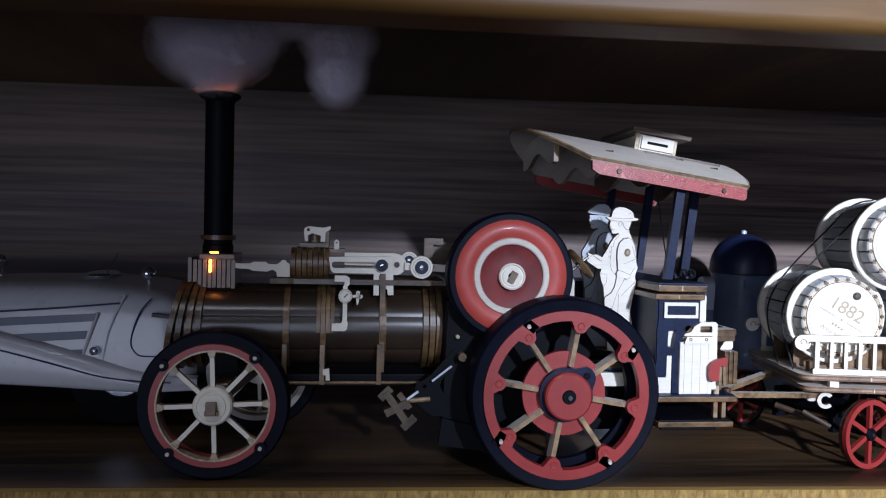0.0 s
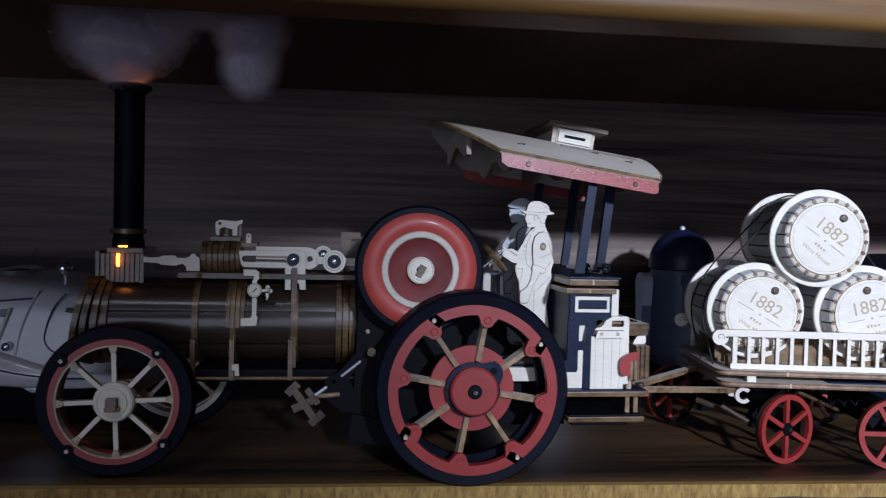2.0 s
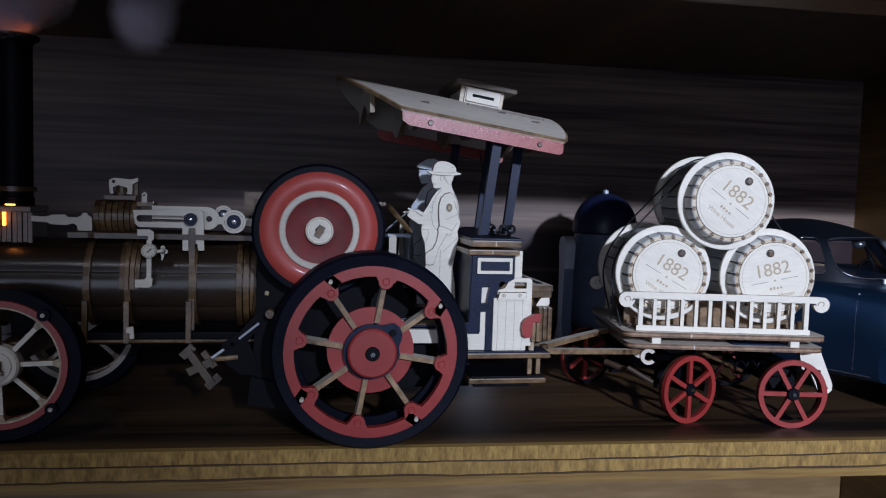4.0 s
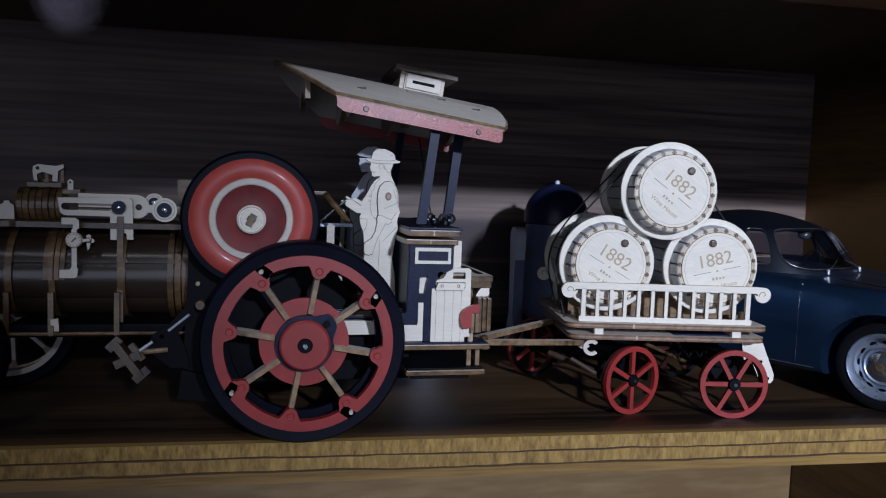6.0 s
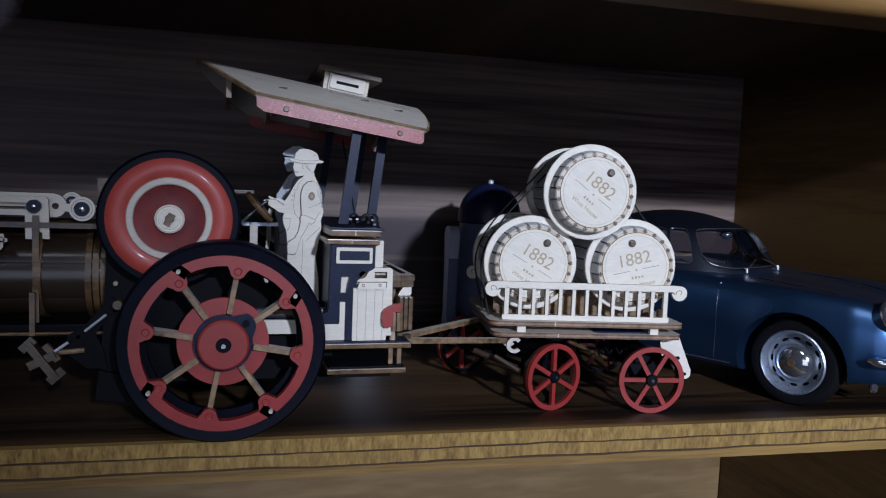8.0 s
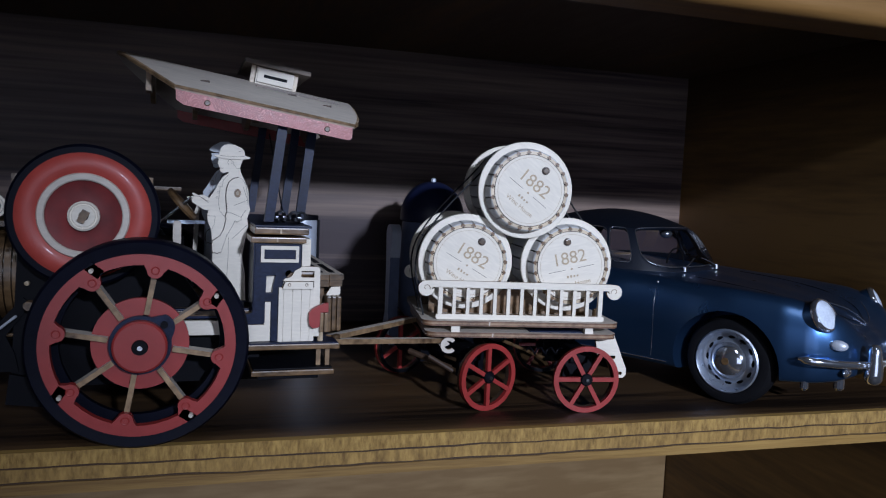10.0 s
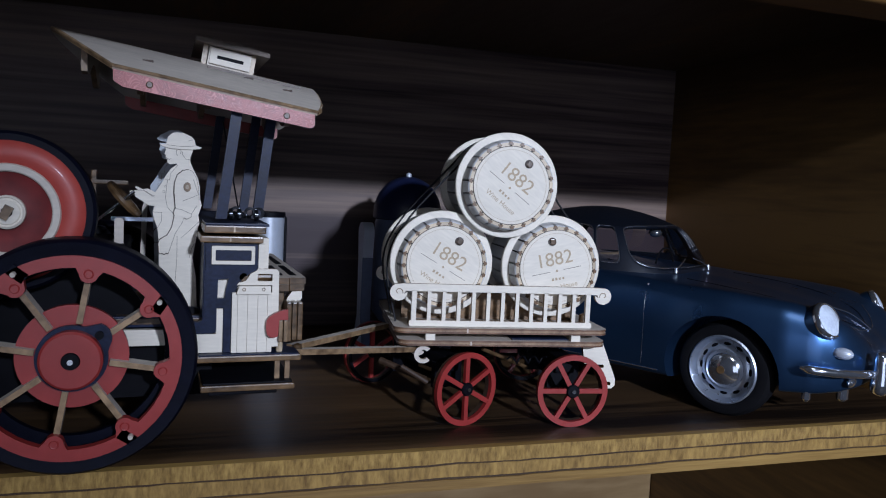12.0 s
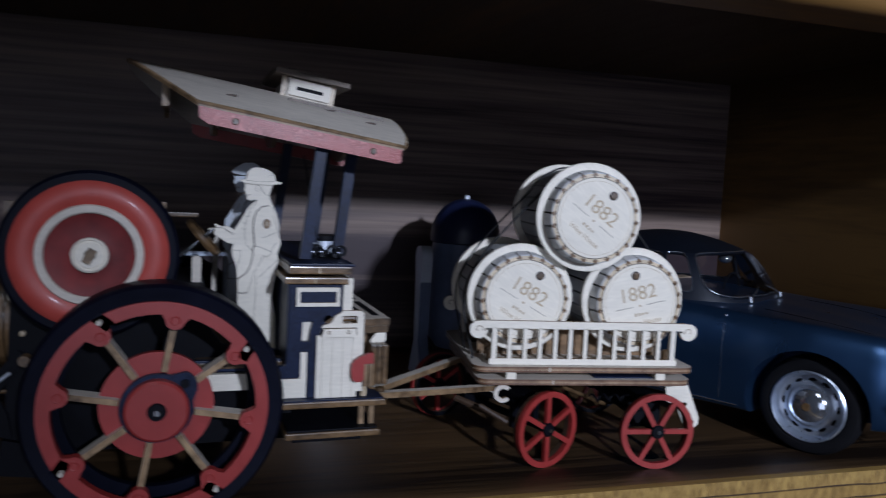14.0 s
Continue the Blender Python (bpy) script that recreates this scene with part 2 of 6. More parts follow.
PLASTER = surface("room_plaster", (0.1, 0.1, 0.12), 0.9, vary=0.05, size=20)
# white that paints the lamp's glare along the upper lip
LIP_GLARE = surface("white_lip_glare", (0.7, 0.73, 0.8), 0.4, vary=0.05, size=100)


# ---- building helpers ----
def finish(name, bm, mats, parent=None, label="", smooth=False):
    me = bpy.data.meshes.new(name)
    bmesh.ops.recalc_face_normals(bm, faces=bm.faces)
    bm.to_mesh(me)
    bm.free()
    for m in (mats if isinstance(mats, (list, tuple)) else [mats]):
        me.materials.append(m)
    if smooth:
        for f in me.polygons:
            f.use_smooth = True
        me.set_sharp_from_angle(angle=radians(38))
    ob = new(name, me)
    if parent is not None:
        ob.parent = parent
        if parent.name in IN_PLACE:
            ob.matrix_parent_inverse = parent.matrix_basis.inverted()
    if label:
        ob["label"] = label
    return ob


def part(name, bm, mats, parent, label="", smooth=False):
    return finish(name, bm, mats, parent, label, smooth)


IN_PLACE = set()


def thing(name, place, label, category, turn=0.0, group="", kind="", in_place=False):
    """An empty at the base of a thing, at a place on its support. in_place: its parts are given in the room's own metres."""
    ob = new(name)
    if in_place:
        IN_PLACE.add(ob.name)
    ob.empty_display_size = 0.005
    ob.matrix_world = pose(*place, 0, 0, turn)
    return tagged(ob, label, category, group, kind)


def add_box(bm, lo, hi, bevel=0.0):
    mid = [(a + b) / 2 for a, b in zip(lo, hi)]
    dim = [abs(b - a) for a, b in zip(lo, hi)]
    r = bmesh.ops.create_cube(bm, size=1, matrix=Matrix.LocRotScale(mid, None, dim))
    if bevel:
        es = list({e for v in r["verts"] for e in v.link_edges})
        bmesh.ops.bevel(bm, geom=es, offset=bevel, segments=2, profile=0.7, affect="EDGES")
    return bm


def box(lo, hi, bevel=0.0):
    return add_box(bmesh.new(), lo, hi, bevel)


def add_lathe(bm, profile, axis, centre, seg=48, mat_of=None, closed=False):
    """Turns (radius, height) pairs about an axis x, y or z through centre."""
    c = Vector(centre)
    rings = []
    for r, h in profile:
        ring = []
        for k in range(seg):
            a = 2 * math.pi * k / seg
            u, v = r * math.cos(a), r * math.sin(a)
            p = {"x": (h, u, v), "y": (u, h, v), "z": (u, v, h)}[axis]
            ring.append(bm.verts.new(c + Vector(p)))
        rings.append(ring)
    pairs = list(zip(rings, rings[1:])) + ([(rings[-1], rings[0])] if closed else [])
    for i, (a, b) in enumerate(pairs):
        for k in range(seg):
            f = bm.faces.new((a[k], a[(k + 1) % seg], b[(k + 1) % seg], b[k]))
            f.material_index = mat_of[i] if mat_of else 0
    if not closed:
        for ring in (rings[0], rings[-1]):
            if (ring[0].co - ring[seg // 2].co).length > 1e-7:
                bm.faces.new(ring)
    return bm


def lathe(profile, axis, centre, seg=48, mat_of=None, closed=False):
    return add_lathe(bmesh.new(), profile, axis, centre, seg, mat_of, closed)


def add_plate(bm, outline, y0, y1, holes=(), plane="xz"):
    """Sheet cut along an outline (first axis, z), from depth y0 to y1: faces take material 0, cut edges material 1."""
    def at(p, d):
        return (p[0], d, p[1]) if plane == "xz" else ((d, p[0], p[1]) if plane == "yz" else (p[0], p[1], d))
    if not holes:
        f0 = [bm.verts.new(at(p, y0)) for p in outline]
        f1 = [bm.verts.new(at(p, y1)) for p in outline]
        bm.faces.new(f0).material_index = 0
        bm.faces.new(f1).material_index = 0
        for k in range(len(outline)):
            j = (k + 1) % len(outline)
            bm.faces.new((f0[k], f0[j], f1[j], f1[k])).material_index = 1
        return bm
    loops = [outline, *holes]
    for d in (y0, y1):
        edges = []
        for lp in loops:
            vs = [bm.verts.new(at(p, d)) for p in lp]
            edges += [bm.edges.new((vs[k], vs[(k + 1) % len(vs)])) for k in range(len(vs))]
        for f in bmesh.ops.triangle_fill(bm, use_beauty=True, edges=edges)["geom"]:
            if isinstance(f, bmesh.types.BMFace):
                f.material_index = 0
    for lp in loops:
        a = [bm.verts.new(at(p, y0)) for p in lp]
        b = [bm.verts.new(at(p, y1)) for p in lp]
        for k in range(len(lp)):
            j = (k + 1) % len(lp)
            bm.faces.new((a[k], a[j], b[j], b[k])).material_index = 1
    bmesh.ops.remove_doubles(bm, verts=bm.verts, dist=1e-6)
    return bm


def plate(outline, y0, y1, holes=(), plane="xz"):
    return add_plate(bmesh.new(), outline, y0, y1, holes, plane)


def arc(cx, cz, r, a0, a1, n=12):
    return [(cx + r * math.cos(radians(a0 + (a1 - a0) * k / n)), cz + r * math.sin(radians(a0 + (a1 - a0) * k / n))) for k in range(n + 1)]


def circle(cx, cz, r, n=32):
    return arc(cx, cz, r, 0, 360 - 360 / n, n - 1)


def rounded(x0, z0, x1, z1, r, n=5):
    return (arc(x1 - r, z1 - r, r, 0, 90, n) + arc(x0 + r, z1 - r, r, 90, 180, n)
            + arc(x0 + r, z0 + r, r, 180, 270, n) + arc(x1 - r, z0 + r, r, 270, 360, n))


def strip(points, half):
    """Outline of a band of half-width half along a line of (x, z) points."""
    left, right = [], []
    for k, p in enumerate(points):
        a, b = points[max(0, k - 1)], points[min(len(points) - 1, k + 1)]
        dx, dz = b[0] - a[0], b[1] - a[1]
        d = math.hypot(dx, dz)
        left.append((p[0] - dz / d * half, p[1] + dx / d * half))
        right.append((p[0] + dz / d * half, p[1] - dx / d * half))
    return left + right[::-1]


def add_tube(bm, points, radius, seg=8):
    pts = [Vector(p) for p in points]
    rings = []
    for k, p in enumerate(pts):
        d = (pts[min(k + 1, len(pts) - 1)] - pts[max(k - 1, 0)]).normalized()
        u = d.orthogonal().normalized() if k == 0 else (u - d * u.dot(d)).normalized()
        w = d.cross(u)
        r = radius[k] if isinstance(radius, (list, tuple)) else radius
        rings.append([bm.verts.new(p + (u * math.cos(2 * math.pi * i / seg) + w * math.sin(2 * math.pi * i / seg)) * r) for i in range(seg)])
    for a, b in zip(rings, rings[1:]):
        for i in range(seg):
            bm.faces.new((a[i], a[(i + 1) % seg], b[(i + 1) % seg], b[i]))
    bm.faces.new(rings[0])
    bm.faces.new(rings[-1])
    return bm


def tube(points, radius, seg=8):
    return add_tube(bmesh.new(), points, radius, seg)


def smooth_line(ctrl, n=8):
    """Catmull-Rom line through control points."""
    c = [Vector(p) for p in ctrl]
    c = [c[0] * 2 - c[1], *c, c[-1] * 2 - c[-2]]
    out = []
    for k in range(1, len(c) - 2):
        for i in range(n):
            t = i / n
            out.append(0.5 * ((2 * c[k]) + (c[k + 1] - c[k - 1]) * t + (2 * c[k - 1] - 5 * c[k] + 4 * c[k + 1] - c[k + 2]) * t * t
                              + (3 * c[k] - c[k - 1] - 3 * c[k + 1] + c[k + 2]) * t ** 3))
    return out + [c[-2]]


def lettering(text, size, depth):
    cu = bpy.data.curves.new("lettering", "FONT")
    cu.body, cu.size, cu.extrude, cu.align_x, cu.align_y = text, size, depth, "CENTER", "CENTER"
    tmp = bpy.data.objects.new("lettering", cu)
    scene.collection.objects.link(tmp)
    me = bpy.data.meshes.new_from_object(tmp.evaluated_get(bpy.context.evaluated_depsgraph_get()))
    bpy.data.objects.remove(tmp)
    return me


# ---- the cabinet ----
BACK_Y, RIGHT_X, LEFT_X = 0.168, 0.331, -0.36
FRONT_Y, LIP_Y = -0.0079, -0.0378
# the cabinet stands a little askew to the models, turned about its inner back corner
CABINET = Matrix.Translation((RIGHT_X, BACK_Y, 0)) @ Matrix.Rotation(radians(-2.77), 4, "Z") @ Matrix.Translation((-RIGHT_X, -BACK_Y, 0))


def structure(name, bm, mats, label, smooth=False, place=None):
    ob = tagged(finish(name, bm, mats, None, "", smooth), label, "", "", "structure")
    ob.matrix_world = CABINET if place is None else place
    return ob


structure("wall_back", box((LEFT_X - 0.02, BACK_Y, -0.2), (RIGHT_X + 0.02, BACK_Y + 0.012, 0.34)), WALNUT,
          "dark walnut veneer back panel of the display cabinet")
structure("wall_right", box((RIGHT_X, -0.06, -0.2), (RIGHT_X + 0.018, BACK_Y, 0.34)), SIDE_WOOD,
          "dark brown veneer side panel of the display cabinet")
structure("wall_left", box((LEFT_X - 0.018, -0.06, -0.2), (LEFT_X, BACK_Y, 0.34)), SIDE_WOOD,
          "dark brown veneer side panel of the display cabinet")
structure("floor", box((LEFT_X, FRONT_Y + 0.0027, -0.0116), (RIGHT_X, BACK_Y, -0.0007)), SHELF_WOOD,
          "dark glossy wood veneer shelf board carrying the models")


def shelf_edge():
    """Golden solid edge of the shelf: three laminations with wavering dark glue lines between them."""
    def wavy(z, seed):
        n = 160
        return [(LEFT_X + (RIGHT_X - LEFT_X) * k / n, z + 0.00032 * noise.noise(Vector((k * 0.31, seed, 0))) + 0.00018 * noise.noise(Vector((k * 1.3, seed, 5)))) for k in range(n + 1)]
    lines = [wavy(-0.0048, 1.5), wavy(-0.0087, 7.5)]
    top, low = [(LEFT_X, -0.0007), (RIGHT_X, -0.0007)], [(LEFT_X, -0.0117), (RIGHT_X, -0.0117)]
    def shift(c, by, seed):
        return [(x, z + by * (1 + 0.75 * noise.noise(Vector((x * 55, seed, 3))) + 0.35 * noise.noise(Vector((x * 240, seed, 8))))) for x, z in c]
    sheets = ((top, shift(lines[0], 0.00028, 2.5), 0.0), (shift(lines[0], -0.00028, 4.5), shift(lines[1], 0.00028, 6.5), 0.00012), (shift(lines[1], -0.00028, 9.5), low, -0.00012))
    made = [plate(a + b[::-1], FRONT_Y + d, FRONT_Y + 0.0027) for a, b, d in sheets]
    ob = structure("trim", made[0], [EDGE_WOOD, EDGE_LONG], "golden laminated wood edge of the shelf with dark glue lines")
    for bm, m in zip(made[1:], (EDGE_MID, EDGE_LONG)):
        part("lamination", bm, [m, EDGE_LONG], ob)
    groove = box((LEFT_X, FRONT_Y + 0.0004, -0.0112), (RIGHT_X, FRONT_Y + 0.0026, -0.0012))
    part("glue_line", groove, EDGE_DARK, ob, "dark glue lines of the laminated edge")
    return ob


shelf_edge()
structure("ceiling", box((LEFT_X, LIP_Y, 0.137), (RIGHT_X, BACK_Y, 0.149)), SIDE_WOOD, "dark underside of the upper cabinet shelf")


def upper_lip():
    """Overhanging front board of the upper shelf, rounded along its lower front edge."""
    bm = bmesh.new()
    y0, y1 = LIP_Y - 0.0155, LIP_Y - 0.0003
    prof = [(y1, 0.149), (y1, 0.1175), (y1 - 0.001, 0.1165)] + arc(y0 + 0.0035, 0.12, 0.0035, 270, 180, 6) + [(y0, 0.1262), (y0 + 0.0006, 0.1268), (y0 + 0.0006, 0.149)]
    add_plate(bm, prof, LEFT_X, RIGHT_X, plane="yz")
    return structure("trim", bm, [LIP_WOOD, LIP_WOOD], "brown wood lip along the overhanging upper shelf front", True, CABINET @ LEAN)


# the upper board sags slightly to one side
LEAN = Matrix.Translation((RIGHT_X, 0, 0)) @ Matrix.Rotation(radians(0.3), 4, "Y") @ Matrix.Translation((-RIGHT_X, 0, -0.0014))
upper_lip()
# added strip: the glare on the lip's top edge, as white colour
structure("trim", box((LEFT_X, LIP_Y - 0.0165, 0.127), (RIGHT_X, LIP_Y - 0.0151, 0.1492), 0.0004), LIP_GLARE, "white strip standing for the glare above the upper shelf lip", False, CABINET @ LEAN)
structure("floor", box((LEFT_X, FRONT_Y, -0.2), (RIGHT_X, BACK_Y, -0.188)), SHELF_WOOD, "dark wood board of the shelf below")
structure("wall_back", box((LEFT_X, BACK_Y - 0.004, -0.1875), (RIGHT_X - 0.0005, BACK_Y - 0.0005, -0.0122)), BACK_LOW,
          "lighter brown veneer back panel of the lower compartment")
structure("ceiling", box((LEFT_X - 0.02, -0.06, 0.341), (RIGHT_X + 0.02, BACK_Y, 0.355)), SIDE_WOOD, "dark top board of the cabinet")
# the room behind the camera
ROOM = Matrix.Identity(4)
structure("wall_north", box((-1.1, 0.24, -0.8), (1.3, 0.34, 1.25)), PLASTER, "plain painted room wall behind the cabinet", False, ROOM)
structure("wall_south", box((-1.1, -2.3, -0.8), (1.3, -2.2, 1.25)), PLASTER, "plain painted room wall", False, ROOM)
structure("wall_east", box((1.3, -2.3, -0.8), (1.4, 0.34, 1.25)), PLASTER, "plain painted room wall", False, ROOM)
structure("wall_west", box((-1.2, -2.3, -0.8), (-1.1, 0.34, 1.25)), PLASTER, "plain painted room wall", False, ROOM)
structure("floor", box((-1.2, -2.3, -0.9), (1.4, 0.34, -0.8)), SHELF_WOOD, "dark room floor", False, ROOM)
structure("ceiling", box((-1.2, -2.3, 1.25), (1.4, 0.34, 1.35)), PLASTER, "plain room ceiling", False, ROOM)


# ---- traction engine ----
MID = 0.043          # centre plane of the engine
engine = thing("traction_engine", (0.02, MID, 0.0), "plywood traction engine model in red, navy and natural birch", "model engine", in_place=True)


def two(y0, y1, side):
    """Depths on the near side (-1) or mirrored to the far side (1)."""
    return (y0, y1) if side < 0 else (2 * MID - y0, 2 * MID - y1)


def rear_wheel(cx, cz, side):
    y = lambda v: v + 0.002 if side < 0 else 2 * MID - v - 0.002
    tyre = part("rear_wheel", lathe([(0.0221, y(0.0022)), (0.025, y(0.0018)), (0.0256, y(0.0026)), (0.02575, y(0.0035)), (0.02575, y(0.0105)), (0.0252, y(0.0125)), (0.0221, y(0.0125))],
                                    "y", (cx, 0, cz), 72, closed=True), INK, engine, "black tyre of the large rear wheel", True)
    # red rim with eight round bosses, one cut sheet
    fixed = []
    for k in range(8):
        a = 80 + 45 * k
        bx, bz = cx + 0.0186 * math.cos(radians(a)), cz + 0.0186 * math.sin(radians(a))
        fixed += [(bx + 0.0019 * math.cos(radians(a + b)), bz + 0.0019 * math.sin(radians(a + b))) for b in range(-100, -261, -16)]
        fixed += [(cx + 0.0197 * math.cos(radians(a + b)), cz + 0.0197 * math.sin(radians(a + b))) for b in (8, 15, 22.5, 30, 37)]
    part("rim", plate(circle(cx, cz, 0.0223, 72), *two(0.0032, 0.0056, side), [fixed]), [RED, RED], tyre, "red rim with round bosses")
    part("inner_rim", plate(circle(cx, cz, 0.0222, 60), *two(0.0105, 0.0125, side), [circle(cx, cz, 0.0188, 60)[::-1]]), [INK, INK], tyre)
    for k in range(8):
        a = radians(80 + 45 * k)
        c, s = math.cos(a), math.sin(a)
        bx, bz = cx + 0.0186 * c, cz + 0.0186 * s
        part("boss_ring", lathe([(0.0007, y(0.0012)), (0.0009, y(0.0011)), (0.0013, y(0.0014)), (0.0013, y(0.0022)), (0.0007, y(0.0022))], "y", (bx, 0, bz), 14, closed=True), RED, tyre)
        part("boss_pin", lathe([(0.0001, y(0.0015)), (0.00065, y(0.0015)), (0.00065, y(0.0022))], "y", (bx, 0, bz), 10), CHAR, tyre)
        bm = bmesh.new()
        n = 0.00062
        x0, z0, x1, z1 = cx + 0.0075 * c, cz + 0.0075 * s, cx + 0.0178 * c, cz + 0.0178 * s
        add_plate(bm, [(x0 - s * n, z0 + c * n), (x1 - s * n, z1 + c * n), (x1 + s * n, z1 - c * n), (x0 + s * n, z0 - c * n)], *two(0.0048, 0.0092, side))
        part("spoke", bm, [BURNT, PLY_GREY], tyre)
    for a in (35, 121, 214, 304):
        px, pz = cx + 0.0212 * math.cos(radians(a)), cz + 0.0212 * math.sin(radians(a))
        part("tyre_tab", plate(strip([(cx + 0.0193 * math.cos(radians(a - 4)), cz + 0.0193 * math.sin(radians(a - 4))), (cx + 0.0226 * math.cos(radians(a)), cz + 0.0226 * math.sin(radians(a)))], 0.0012), *two(0.0032, 0.0042, side)), [INK, INK], tyre)
        part("tyre_pin", tube([(px, y(0.0002), pz), (px + 0.0003, y(0.003), pz + 0.0004)], 0.00055, 8), PLY_GREY, tyre)
    part("back_disc", plate(circle(cx, cz, 0.0113, 48), *two(0.0066, 0.0082, side)), [RED, DEEP_RED], tyre)
    pear = arc(cx, cz, 0.0072, 70, 370, 30) + arc(cx + 0.0045, cz + 0.0042, 0.0034, -10, 70, 8)
    part("hub_plate", plate(pear, *two(0.0042, 0.0054, side)), [NAVY, NAVY], tyre, "navy hub plate")
    part("hub_plate_pin", lathe([(0.0001, y(0.0016)), (0.0009, y(0.0016)), (0.0009, y(0.0024))], "y", (cx + 0.0054, 0, cz + 0.005), 12), BLACK, tyre)
    part("hub_disc", lathe([(0.0002, y(-0.0006)), (0.0058, y(-0.0006)), (0.0063, y(-0.0002)), (0.0063, y(0.0024))], "y", (cx, 0, cz), 40), RED, tyre, "red hub disc", True)
    part("hub_bearing", lathe([(0.0008, y(-0.001)), (0.0017, y(-0.001)), (0.0019, y(-0.0006)), (0.0019, y(0.001))], "y", (cx, 0, cz), 20), BLACK, tyre, "", True)
    part("axle_pin", lathe([(0.0001, y(-0.0018)), (0.0006, y(-0.0018)), (0.0007, y(-0.0014)), (0.0007, y(0.001))], "y", (cx, 0, cz), 12), STEEL, tyre, "steel axle end", True)
    grow = Matrix.Translation((cx, 0, cz)) @ Matrix.Diagonal((1.045, 1, 1.045, 1)) @ Matrix.Translation((-cx, 0, -cz))
    for ob in (tyre, *tyre.children):
        ob.data.transform(grow)


def front_wheel(cx, cz, side):
    y = lambda v: v + 0.0058 if side < 0 else 2 * MID - v + 0.003
    tyre = part("front_wheel", lathe([(0.017, y(0.012)), (0.0203, y(0.012)), (0.0208, y(0.0128)), (0.0209, y(0.0172)), (0.0203, y(0.0185)), (0.017, y(0.0185))],
                                     "y", (cx, 0, cz), 64, closed=True), INK, engine, "black tyre of the front wheel", True)
    part("rim", lathe([(0.0156, y(0.0112)), (0.0172, y(0.0112)), (0.0173, y(0.0118)), (0.0173, y(0.0188)), (0.0156, y(0.0188))], "y", (cx, 0, cz), 64, closed=True), RED if side < 0 else PLY_GREY, tyre, "front wheel rim")
    part("rim_lining", lathe([(0.0151, y(0.0113)), (0.0156, y(0.0113)), (0.0156, y(0.0142)), (0.0151, y(0.0142))], "y", (cx, 0, cz), 64, closed=True), TAN, tyre, "scorched wood lining of the rim")
    for k in range(8):
        a = radians(92 + 45 * k)
        c, s = math.cos(a), math.sin(a)
        at = lambda r, w: (cx + r * c - s * w, cz + r * s + c * w)
        n = 0.00062
        part("spoke", plate([at(0.004, n), at(0.0136, n), at(0.0136, -n), at(0.004, -n)], y(0.012), y(0.0136)), [PLY, BURNT], tyre)
        part("spoke_foot", plate([at(0.0133, 0.0006), at(0.0151, 0.0012), at(0.0151, -0.0012), at(0.0133, -0.0006)], y(0.0116), y(0.0138)), [TAN, BURNT], tyre, "scorched foot of the spoke")
    part("hub", lathe([(0.001, y(0.0102)), (0.0036, y(0.0102)), (0.0037, y(0.0107)), (0.0041, y(0.0107)), (0.0042, y(0.0104)), (0.0049, y(0.0104)), (0.0054, y(0.011)), (0.0054, y(0.0145)), (0.001, y(0.0145))], "y", (cx, 0, cz), 40, closed=True), PLY, tyre, "birch hub disc", True)
    ends = sorted((y(0.0082), y(0.014)))
    bm = box((cx - 0.0015, ends[0], cz - 0.0019), (cx + 0.0013, ends[1], cz + 0.0015), 0.0002)
    ends = sorted((y(0.0088), y(0.01)))
    add_box(bm, (cx - 0.0019, ends[0], cz - 0.0022), (cx + 0.0019, ends[1], cz - 0.001))
    part("axle_block", bm, BROWN, tyre, "brown wooden axle end")
    for a in (50, 140, 228, 318):
        px, pz = cx + 0.0176 * math.cos(radians(a)), cz + 0.0176 * math.sin(radians(a))
        part("tyre_tab", plate(circle(px, pz, 0.0016, 18), y(0.0107), y(0.0122)), [INK, INK], tyre)
        part("tyre_pin", lathe([(0.0001, y(0.0101)), (0.00055, y(0.0101)), (0.00055, y(0.0118))], "y", (px, 0, pz), 10), PLY_GREY, tyre)


rear_wheel(0.0518, 0.0262, -1)
rear_wheel(0.0518, 0.0262, 1)
front_wheel(-0.045, 0.0206, -1)
front_wheel(-0.0392, 0.0202, 1)
part("rear_axle", lathe([(0.0015, 0.004), (0.0015, 0.082)], "y", (0.0518, 0, 0.0262), 16), BLACK, engine)
part("front_axle", tube([(-0.0455, 0.02, 0.0202), (-0.0392, 0.074, 0.0202)], 0.0014, 12), BROWN, engine)
part("front_axle_beam", box((-0.0465, 0.022, 0.021), (-0.0415, 0.064, 0.026), 0.0006), BROWN, engine)
part("axle_saddle", box((-0.0475, 0.034, 0.0255), (-0.0405, 0.052, 0.034), 0.0006), BLACK, engine)

# boiler with its bands and end rings
BZ, BR = 0.0405, 0.0126
boiler = part("boiler", lathe([(0.0001, -0.056), (BR - 0.0012, -0.056), (BR - 0.0012, 0.026), (0.0001, 0.026)], "x", (0, MID, BZ), 40), CHAR, engine, "glossy dark brown boiler of long staves", True)
for k in range(8):
    # each stave is flatter than the round, so dark joints show between them
    a0 = 164 + 47 * k if k < 4 else 164 + 188 + 43 * (k - 4)
    w = 47 if k < 4 else 43
    r_of = lambda b: BR - 0.00035 * abs(2 * b / w - 1) ** 4
    outer = [(MID + r_of(b) * math.cos(radians(a0 + b)), BZ + r_of(b) * math.sin(radians(a0 + b))) for b in (1.3 + (w - 2.6) * q / 10 for q in range(11))]
    inner = arc(MID, BZ, BR - 0.0016, a0 + w - 1.3, a0 + 1.3, 4)
    part("boiler_stave", plate(outer + inner, -0.0558, 0.0258, plane="yz"), [BOILER, BOILER], boiler, "", True)
